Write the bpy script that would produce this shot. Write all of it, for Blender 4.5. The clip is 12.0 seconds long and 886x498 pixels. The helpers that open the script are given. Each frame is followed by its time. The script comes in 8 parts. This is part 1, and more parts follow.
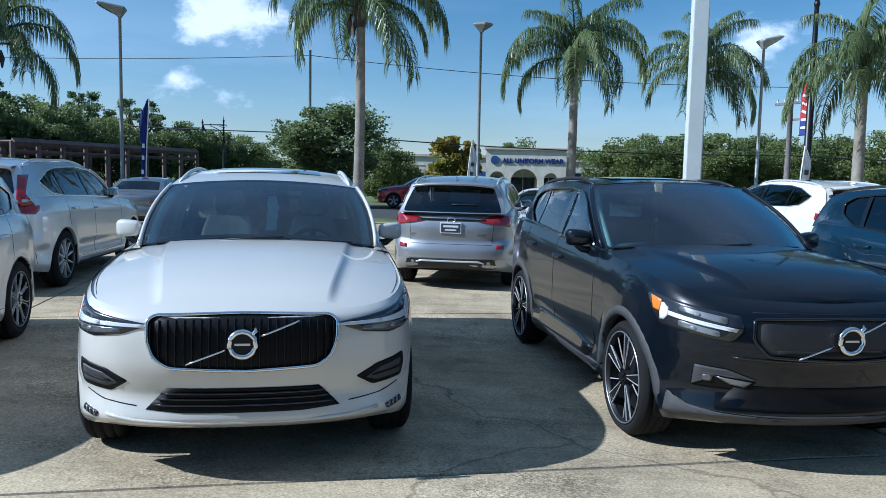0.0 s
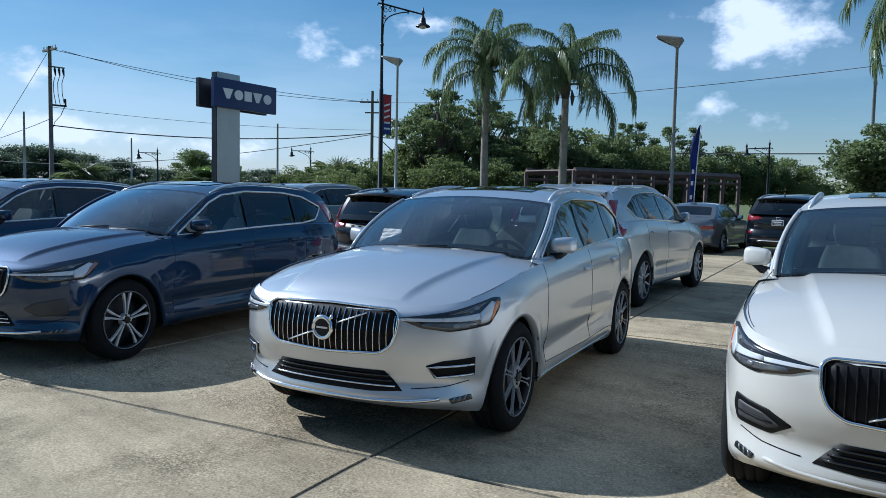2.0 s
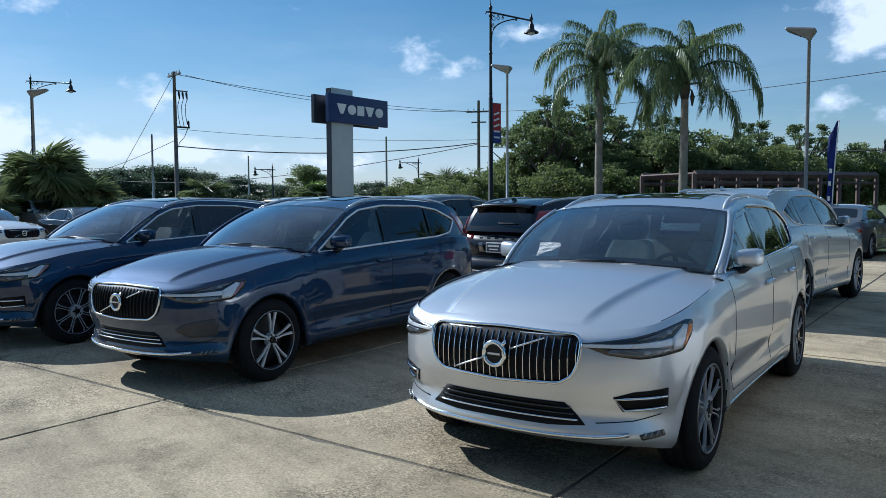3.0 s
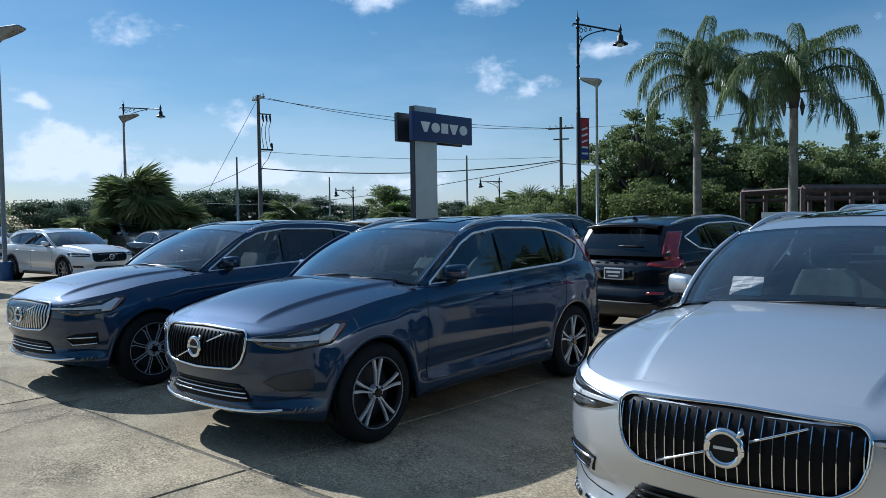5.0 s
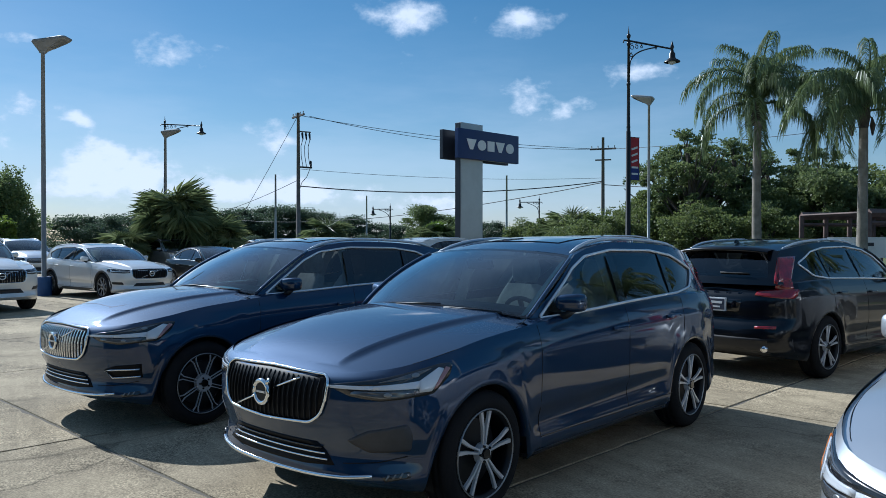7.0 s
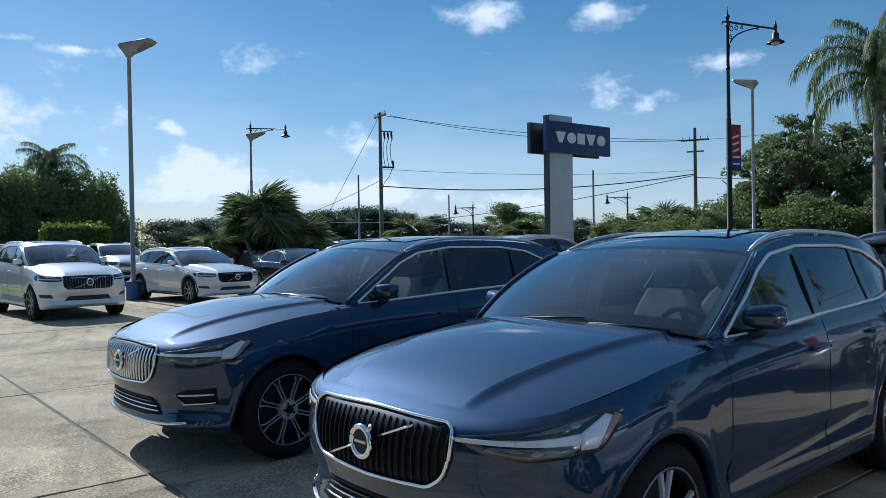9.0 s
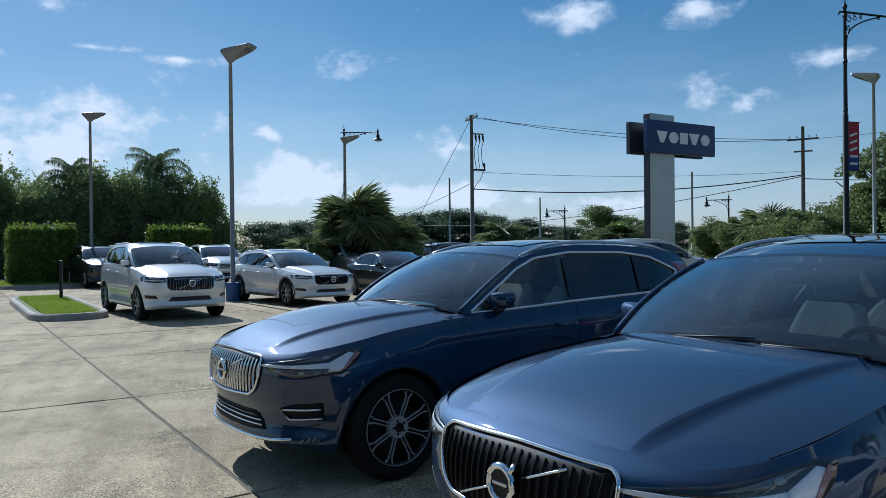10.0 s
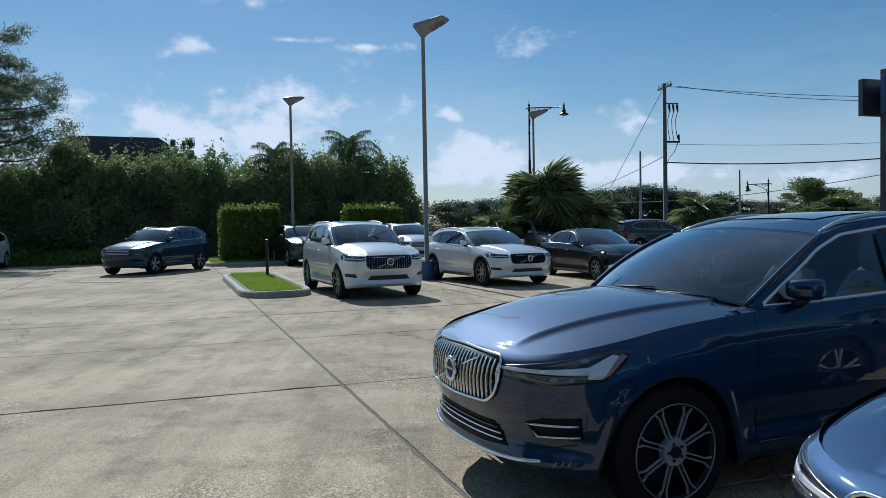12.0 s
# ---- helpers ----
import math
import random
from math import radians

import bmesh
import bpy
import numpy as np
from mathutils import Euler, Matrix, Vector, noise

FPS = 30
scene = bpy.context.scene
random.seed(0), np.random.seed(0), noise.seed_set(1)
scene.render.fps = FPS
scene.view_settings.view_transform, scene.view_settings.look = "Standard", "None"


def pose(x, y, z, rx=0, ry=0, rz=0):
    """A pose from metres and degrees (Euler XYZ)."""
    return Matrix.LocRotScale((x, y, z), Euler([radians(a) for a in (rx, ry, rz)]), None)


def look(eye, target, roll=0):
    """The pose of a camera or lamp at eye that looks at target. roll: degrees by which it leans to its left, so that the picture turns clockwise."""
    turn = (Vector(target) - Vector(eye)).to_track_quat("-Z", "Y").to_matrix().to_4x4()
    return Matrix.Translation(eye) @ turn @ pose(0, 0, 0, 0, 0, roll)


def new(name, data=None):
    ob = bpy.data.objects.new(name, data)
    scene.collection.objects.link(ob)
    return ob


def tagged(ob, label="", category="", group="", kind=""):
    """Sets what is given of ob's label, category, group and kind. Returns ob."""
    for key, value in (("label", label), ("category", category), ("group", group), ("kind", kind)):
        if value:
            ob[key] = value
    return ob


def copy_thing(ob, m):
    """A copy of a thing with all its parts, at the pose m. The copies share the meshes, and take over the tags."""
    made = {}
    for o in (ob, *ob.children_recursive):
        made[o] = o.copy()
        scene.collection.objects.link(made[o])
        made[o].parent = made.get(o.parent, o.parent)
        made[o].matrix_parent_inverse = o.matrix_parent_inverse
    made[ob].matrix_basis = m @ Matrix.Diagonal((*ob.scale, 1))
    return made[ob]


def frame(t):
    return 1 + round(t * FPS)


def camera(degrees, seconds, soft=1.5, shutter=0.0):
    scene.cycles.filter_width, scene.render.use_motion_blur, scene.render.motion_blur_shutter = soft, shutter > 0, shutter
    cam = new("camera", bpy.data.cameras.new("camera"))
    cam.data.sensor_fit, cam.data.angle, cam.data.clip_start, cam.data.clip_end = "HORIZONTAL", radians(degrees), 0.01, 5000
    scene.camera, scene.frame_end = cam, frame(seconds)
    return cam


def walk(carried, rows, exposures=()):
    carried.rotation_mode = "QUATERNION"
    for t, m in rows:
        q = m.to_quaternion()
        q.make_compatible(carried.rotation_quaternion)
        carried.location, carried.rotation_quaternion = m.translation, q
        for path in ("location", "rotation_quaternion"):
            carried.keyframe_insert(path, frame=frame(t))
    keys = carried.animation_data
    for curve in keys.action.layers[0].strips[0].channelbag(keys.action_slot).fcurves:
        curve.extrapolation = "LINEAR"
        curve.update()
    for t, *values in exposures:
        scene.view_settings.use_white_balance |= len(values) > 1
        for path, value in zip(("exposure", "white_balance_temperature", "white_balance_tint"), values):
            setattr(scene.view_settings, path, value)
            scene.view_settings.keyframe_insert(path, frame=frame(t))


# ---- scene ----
cam = camera(60.4, 12.0, 0.6)
PATH = [
    (0, (-0.128, 0.651, 1.59), (-0.348, 2.63, 1.405), 1.3),
    (0.5, (-0.302, 0.554, 1.594), (-0.885, 2.46, 1.426), 1.4),
    (1, (-0.475, 0.508, 1.593), (-1.413, 2.267, 1.438), 1.6),
    (1.5, (-0.653, 0.54, 1.584), (-1.88, 2.112, 1.435), 1.6),
    (2, (-0.877, 0.653, 1.573), (-2.275, 2.076, 1.424), 1.2),
    (2.5, (-1.15, 0.668, 1.563), (-2.648, 1.986, 1.415), 0.4),
    (3, (-1.466, 0.64, 1.589), (-3.046, 1.859, 1.461), -0.3),
    (3.5, (-1.78, 0.763, 1.612), (-3.418, 1.906, 1.507), -0.8),
    (5.5, (-3.041, 1.055, 1.609), (-4.748, 2.095, 1.54), -0.5),
    (6, (-3.32, 1.078, 1.583), (-5.041, 2.095, 1.53), -0.1),
    (6.5, (-3.638, 1.089, 1.606), (-5.37, 2.088, 1.574), 0.1),
    (8.5, (-4.777, 1.313, 1.605), (-6.568, 2.204, 1.588), -0.9),
    (9, (-5.098, 1.394, 1.6), (-6.933, 2.19, 1.577), -0.9),
    (9.5, (-5.367, 1.433, 1.614), (-7.247, 2.115, 1.593), -0.7),
    (10, (-5.655, 1.366, 1.612), (-7.569, 1.945, 1.6), -0.6),
    (10.5, (-5.917, 1.307, 1.616), (-7.856, 1.798, 1.613), -0.7),
    (11, (-6.221, 1.324, 1.635), (-8.181, 1.72, 1.63), -0.8),
    (11.5, (-6.51, 1.278, 1.619), (-8.492, 1.543, 1.605), -0.9),
    (12, (-6.781, 1.124, 1.595), (-8.777, 1.239, 1.532), -1.0),
]
walk(cam, [(t, look(eye, target, roll)) for t, eye, target, roll in PATH], exposures=[(0.0, 0.38, 4950, 9), (1.5, 0.19, 5090, 9), (3.5, 0.17, 5200, 9), (6.0, 0.03, 5200, 9), (8.5, 0.16, 5200, 9), (9.5, 0.03, 5200, 9), (10.5, -0.12, 5240, 9), (12.0, -0.16, 5290, 9)])

# ---- light ----
SUN_AZ, SUN_EL = 107.0, 36.0     # degrees, azimuth counted from +y towards -x
SUN_WAY = Vector((-math.sin(radians(SUN_AZ)) * math.cos(radians(SUN_EL)), math.cos(radians(SUN_AZ)) * math.cos(radians(SUN_EL)), math.sin(radians(SUN_EL))))
scene.view_settings.exposure = 0.0


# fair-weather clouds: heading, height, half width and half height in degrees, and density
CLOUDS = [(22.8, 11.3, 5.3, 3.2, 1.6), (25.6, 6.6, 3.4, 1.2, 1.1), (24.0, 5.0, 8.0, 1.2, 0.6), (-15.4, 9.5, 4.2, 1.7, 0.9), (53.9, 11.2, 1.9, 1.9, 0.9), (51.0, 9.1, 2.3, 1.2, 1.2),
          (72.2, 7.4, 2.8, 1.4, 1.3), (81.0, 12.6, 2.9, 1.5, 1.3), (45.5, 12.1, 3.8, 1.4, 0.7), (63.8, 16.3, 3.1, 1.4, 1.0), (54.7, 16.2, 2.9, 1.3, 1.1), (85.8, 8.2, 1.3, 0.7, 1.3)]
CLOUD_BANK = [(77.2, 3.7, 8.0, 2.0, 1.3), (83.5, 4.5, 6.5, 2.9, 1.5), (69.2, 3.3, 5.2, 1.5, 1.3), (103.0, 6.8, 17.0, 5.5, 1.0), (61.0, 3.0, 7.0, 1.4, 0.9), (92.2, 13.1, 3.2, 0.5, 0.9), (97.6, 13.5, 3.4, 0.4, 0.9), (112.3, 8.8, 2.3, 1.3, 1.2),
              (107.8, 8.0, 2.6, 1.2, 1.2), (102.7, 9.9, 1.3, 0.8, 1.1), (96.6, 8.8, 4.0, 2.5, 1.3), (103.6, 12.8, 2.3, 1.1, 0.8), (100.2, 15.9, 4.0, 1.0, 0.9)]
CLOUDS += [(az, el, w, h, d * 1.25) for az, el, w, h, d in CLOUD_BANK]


def make_world():
    w = bpy.data.worlds.new("sky")
    scene.world = w
    w.use_nodes = True
    nt = w.node_tree
    nt.nodes.clear()
    out = nt.nodes.new("ShaderNodeOutputWorld")
    sky = nt.nodes.new("ShaderNodeTexSky")
    sky.sky_type, sky.sun_disc = "NISHITA", False
    sky.sun_elevation, sky.sun_rotation = radians(SUN_EL), radians(-SUN_AZ)
    sky.air_density, sky.dust_density, sky.ozone_density = 1.0, 0.2, 1.2
    bg_sky = nt.nodes.new("ShaderNodeBackground")
    bg_sky.inputs["Strength"].default_value = 0.064
    hs = nt.nodes.new("ShaderNodeHueSaturation")
    hs.inputs["Hue"].default_value, hs.inputs["Saturation"].default_value = 0.487, 1.28
    nt.links.new(sky.outputs[0], hs.inputs["Color"])
    nt.links.new(hs.outputs[0], bg_sky.inputs["Color"])
    bg_cl = nt.nodes.new("ShaderNodeBackground")
    bg_cl.inputs["Strength"].default_value = 0.84
    tc = nt.nodes.new("ShaderNodeTexCoord")
    sep = nt.nodes.new("ShaderNodeSeparateXYZ")
    nt.links.new(tc.outputs["Generated"], sep.inputs[0])

    def noise(loc, scl, scale, detail, rough):
        mp = nt.nodes.new("ShaderNodeMapping")
        mp.inputs["Location"].default_value, mp.inputs["Scale"].default_value = loc, scl
        n = nt.nodes.new("ShaderNodeTexNoise")
        n.inputs["Scale"].default_value, n.inputs["Detail"].default_value, n.inputs["Roughness"].default_value = scale, detail, rough
        nt.links.new(tc.outputs["Generated"], mp.inputs[0]); nt.links.new(mp.outputs[0], n.inputs["Vector"])
        return n.outputs["Fac"]

    def ramp(src, a, b, lo=0.0, hi=1.0, kind="SMOOTHSTEP"):
        r = nt.nodes.new("ShaderNodeMapRange")
        r.interpolation_type = kind
        for k, v in (("From Min", a), ("From Max", b), ("To Min", lo), ("To Max", hi)):
            r.inputs[k].default_value = v
        nt.links.new(src, r.inputs["Value"])
        return r.outputs[0]

    def calc(op, a, b):
        m = nt.nodes.new("ShaderNodeMath"); m.operation = op
        for k, v in ((0, a), (1, b)):
            if isinstance(v, (int, float)):
                m.inputs[k].default_value = v
            else:
                nt.links.new(v, m.inputs[k])
        return m.outputs[0]
    def vec(op, a, b, c=None):
        m = nt.nodes.new("ShaderNodeVectorMath"); m.operation = op
        for k, v in ((0, a), (1, b), (2, c)):
            if isinstance(v, tuple):
                m.inputs[k].default_value = v
            elif v is not None:
                nt.links.new(v, m.inputs[k])
        return m.outputs["Value" if op == "LENGTH" else "Vector"]
    # heading and height of the line of sight, in degrees, frayed by two scales of noise
    comb = nt.nodes.new("ShaderNodeCombineXYZ")
    head = calc("ARCTAN2", calc("MULTIPLY", sep.outputs["X"], -1.0), sep.outputs["Y"])
    nt.links.new(calc("MULTIPLY", head, 57.296), comb.inputs[0])
    nt.links.new(calc("MULTIPLY", calc("ARCSINE", sep.outputs["Z"], 0.0), 57.296), comb.inputs[1])
    fray = noise((3.4, 0.6, 0.2), (1, 1, 1.6), 17.0, 9, 0.58)
    wisp = noise((7.1, 2.6, 1.2), (1, 1, 2.2), 9.0, 5, 0.55)
    field = None
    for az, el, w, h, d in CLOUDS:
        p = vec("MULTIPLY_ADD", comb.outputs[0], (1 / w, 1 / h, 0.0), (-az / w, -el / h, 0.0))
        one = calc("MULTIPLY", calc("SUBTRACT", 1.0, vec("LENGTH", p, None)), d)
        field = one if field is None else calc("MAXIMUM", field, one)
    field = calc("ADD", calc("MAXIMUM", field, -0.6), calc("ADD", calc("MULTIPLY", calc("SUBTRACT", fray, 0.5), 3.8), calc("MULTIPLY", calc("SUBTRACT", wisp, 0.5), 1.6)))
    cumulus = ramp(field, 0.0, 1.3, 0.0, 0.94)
    # pale haze and torn high cloud, low over the horizon
    torn = noise((0.3, 2.2, 0.0), (1, 1, 4.5), 2.4, 6, 0.6)
    haze = calc("MULTIPLY", ramp(torn, 0.36, 0.68, 0.3, 0.9), ramp(sep.outputs["Z"], 0.0, 0.34, 0.76, 0.02))
    # the haze glows on the sun's side of the sky
    sunward = calc("ADD", calc("MULTIPLY", sep.outputs["X"], SUN_WAY.x), calc("MULTIPLY", sep.outputs["Y"], SUN_WAY.y))
    haze = calc("MULTIPLY", haze, ramp(sunward, -0.5, 0.75, 0.42, 0.86))
    # unseen pale cloud overhead, added to fill the shade and whiten reflections
    veil = calc("MULTIPLY", ramp(noise((1.3, 5.2, 0.4), (1, 1, 1), 1.6, 2, 0.4), 0.3, 0.7, 0.1, 0.3), ramp(sep.outputs["Z"], 0.34, 0.8))
    cover = calc("MAXIMUM", cumulus, calc("MAXIMUM", haze, veil))
    tone = nt.nodes.new("ShaderNodeMix"); tone.data_type = "RGBA"
    tone.inputs[6].default_value, tone.inputs[7].default_value = (0.72, 0.8, 0.87, 1), (1.0, 1.0, 1.0, 1)
    nt.links.new(ramp(field, 0.3, 1.3), tone.inputs[0]); nt.links.new(tone.outputs[2], bg_cl.inputs["Color"])
    mix = nt.nodes.new("ShaderNodeMixShader")
    nt.links.new(cover, mix.inputs[0]); nt.links.new(bg_sky.outputs[0], mix.inputs[1]); nt.links.new(bg_cl.outputs[0], mix.inputs[2])
    nt.links.new(mix.outputs[0], out.inputs["Surface"])


make_world()
sun = new("sun", bpy.data.lights.new("sun", "SUN"))
sun.data.energy, sun.data.angle, sun.data.color = 4.9, radians(0.55), (1.0, 0.93, 0.8)
sun.matrix_world = look((0, 0, 60), Vector((0, 0, 60)) - SUN_WAY)

# ---- materials ----
def mat(name, col, rough=0.5, metal=0.0, var=0.12, scale=6.0, bump=0.0, bscale=60.0, coat=0.0, col2=None, rand=0.0, alpha=1.0, spec=0.5, fine=0.0, world=False):
    """Principled paint of base colour col that wanders towards col2 in soft patches, with fine grain, relief and a change from object to object."""
    m = bpy.data.materials.new(name)
    m.use_nodes = True
    nt = m.node_tree
    b = nt.nodes["Principled BSDF"]
    b.inputs["Roughness"].default_value, b.inputs["Metallic"].default_value = rough, metal
    b.inputs["Coat Weight"].default_value, b.inputs["Coat Roughness"].default_value = coat, 0.03
    b.inputs["Specular IOR Level"].default_value = spec
    if col2 is None:
        col2 = tuple(c * (1 - var * 2) for c in col)
    tc = nt.nodes.new("ShaderNodeNewGeometry" if world else "ShaderNodeTexCoord")
    where = tc.outputs["Position" if world else "Object"]
    n = nt.nodes.new("ShaderNodeTexNoise")
    n.inputs["Scale"].default_value, n.inputs["Detail"].default_value, n.inputs["Roughness"].default_value = scale, 6, 0.6
    nt.links.new(where, n.inputs["Vector"])
    r = nt.nodes.new("ShaderNodeMapRange")
    r.inputs["From Min"].default_value, r.inputs["From Max"].default_value = 0.35, 0.68
    nt.links.new(n.outputs["Fac"], r.inputs["Value"])
    mx = nt.nodes.new("ShaderNodeMix"); mx.data_type = "RGBA"
    mx.inputs[6].default_value, mx.inputs[7].default_value = (*col, 1), (*col2, 1)
    nt.links.new(r.outputs[0], mx.inputs[0])
    last = mx.outputs[2]
    if fine:
        n3 = nt.nodes.new("ShaderNodeTexNoise"); n3.inputs["Scale"].default_value = bscale * 1.7; n3.inputs["Detail"].default_value = 3
        nt.links.new(where, n3.inputs["Vector"])
        mr = nt.nodes.new("ShaderNodeMapRange"); mr.inputs["From Min"].default_value = 0.3; mr.inputs["From Max"].default_value = 0.7
        mr.inputs["To Min"].default_value, mr.inputs["To Max"].default_value = 1 - fine, 1 + fine
        nt.links.new(n3.outputs["Fac"], mr.inputs["Value"])
        ml = nt.nodes.new("ShaderNodeVectorMath"); ml.operation = "SCALE"
        nt.links.new(last, ml.inputs[0]); nt.links.new(mr.outputs[0], ml.inputs["Scale"])
        last = ml.outputs[0]
    if rand:
        oi = nt.nodes.new("ShaderNodeObjectInfo")
        hv = nt.nodes.new("ShaderNodeHueSaturation")
        mr = nt.nodes.new("ShaderNodeMapRange"); mr.inputs["To Min"].default_value, mr.inputs["To Max"].default_value = 1 - rand, 1 + rand
        nt.links.new(oi.outputs["Random"], mr.inputs["Value"]); nt.links.new(mr.outputs[0], hv.inputs["Value"]); nt.links.new(last, hv.inputs["Color"])
        last = hv.outputs[0]
    nt.links.new(last, b.inputs["Base Color"])
    if bump:
        n2 = nt.nodes.new("ShaderNodeTexNoise"); n2.inputs["Scale"].default_value, n2.inputs["Detail"].default_value = bscale, 4
        nt.links.new(where, n2.inputs["Vector"])
        bp = nt.nodes.new("ShaderNodeBump"); bp.inputs["Strength"].default_value, bp.inputs["Distance"].default_value = bump, 0.01
        nt.links.new(n2.outputs["Fac"], bp.inputs["Height"]); nt.links.new(bp.outputs[0], b.inputs["Normal"])
    if alpha < 1:
        b.inputs["Alpha"].default_value = alpha
    return m


def leaf_mat(name, dark, light, rough=0.5):
    """Foliage: hue from leaf to leaf, some light shining through."""
    m = bpy.data.materials.new(name)
    m.use_nodes = True
    nt = m.node_tree
    b = nt.nodes["Principled BSDF"]
    b.inputs["Roughness"].default_value = rough
    g = nt.nodes.new("ShaderNodeNewGeometry")
    tc = nt.nodes.new("ShaderNodeTexCoord")
    n = nt.nodes.new("ShaderNodeTexNoise"); n.inputs["Scale"].default_value = 0.5; n.inputs["Detail"].default_value = 3
    nt.links.new(tc.outputs["Object"], n.inputs["Vector"])
    ad = nt.nodes.new("ShaderNodeMath"); ad.operation = "MULTIPLY_ADD"; ad.inputs[1].default_value = 0.5
    nt.links.new(g.outputs["Random Per Island"], ad.inputs[0])
    sb = nt.nodes.new("ShaderNodeMath"); sb.operation = "MULTIPLY_ADD"; sb.inputs[1].default_value = 1.6; sb.inputs[2].default_value = -0.55
    nt.links.new(n.outputs["Fac"], sb.inputs[0]); nt.links.new(sb.outputs[0], ad.inputs[2])
    mx = nt.nodes.new("ShaderNodeMix"); mx.data_type = "RGBA"
    mx.inputs[6].default_value, mx.inputs[7].default_value = (*dark, 1), (*light, 1)
    nt.links.new(ad.outputs[0], mx.inputs[0]); nt.links.new(mx.outputs[2], b.inputs["Base Color"])
    tr = nt.nodes.new("ShaderNodeBsdfTranslucent"); nt.links.new(mx.outputs[2], tr.inputs["Color"])
    ms = nt.nodes.new("ShaderNodeMixShader"); ms.inputs[0].default_value = 0.5
    out = nt.nodes["Material Output"]
    nt.links.new(b.outputs[0], ms.inputs[1]); nt.links.new(tr.outputs[0], ms.inputs[2]); nt.links.new(ms.outputs[0], out.inputs["Surface"])
    return m


def glass_mat(name, tint, clear=0.6, rough=0.0, gloss=1.7, film=0.0):
    """Thin sheet glass: a clear tinted part and a mirror part by angle."""
    m = bpy.data.materials.new(name)
    m.use_nodes = True
    nt = m.node_tree
    nt.nodes.clear()
    out = nt.nodes.new("ShaderNodeOutputMaterial")
    tr = nt.nodes.new("ShaderNodeBsdfTransparent"); tr.inputs[0].default_value = (*[c * clear for c in tint], 1)
    gl = nt.nodes.new("ShaderNodeBsdfGlossy"); gl.inputs["Roughness"].default_value = rough
    fr = nt.nodes.new("ShaderNodeFresnel"); fr.inputs["IOR"].default_value = 1.52
    ad = nt.nodes.new("ShaderNodeMath"); ad.operation = "MULTIPLY_ADD"; ad.inputs[1].default_value = gloss; ad.inputs[2].default_value = 0.015
    nt.links.new(fr.outputs[0], ad.inputs[0])
    mx = nt.nodes.new("ShaderNodeMixShader")
    nt.links.new(ad.outputs[0], mx.inputs[0]); nt.links.new(tr.outputs[0], mx.inputs[1]); nt.links.new(gl.outputs[0], mx.inputs[2])
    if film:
        # thin dust film that catches the sun; sky haze is painted into its blue
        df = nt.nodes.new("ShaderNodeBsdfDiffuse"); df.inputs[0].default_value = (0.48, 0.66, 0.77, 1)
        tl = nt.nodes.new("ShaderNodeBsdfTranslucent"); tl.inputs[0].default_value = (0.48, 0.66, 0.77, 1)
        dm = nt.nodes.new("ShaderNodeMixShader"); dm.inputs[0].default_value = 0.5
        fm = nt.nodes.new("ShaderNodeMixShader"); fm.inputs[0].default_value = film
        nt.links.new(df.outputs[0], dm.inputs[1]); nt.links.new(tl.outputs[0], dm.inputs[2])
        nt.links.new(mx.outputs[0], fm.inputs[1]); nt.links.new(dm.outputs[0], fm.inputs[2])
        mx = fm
    nt.links.new(mx.outputs[0], out.inputs["Surface"])
    return m


def paint_mat(name, col, metal=0.0, rough=0.35, spec=0.4, coat=1.0):
    m = mat(name, col, rough, metal, var=0.03, scale=1.3, coat=coat, spec=spec)
    return m


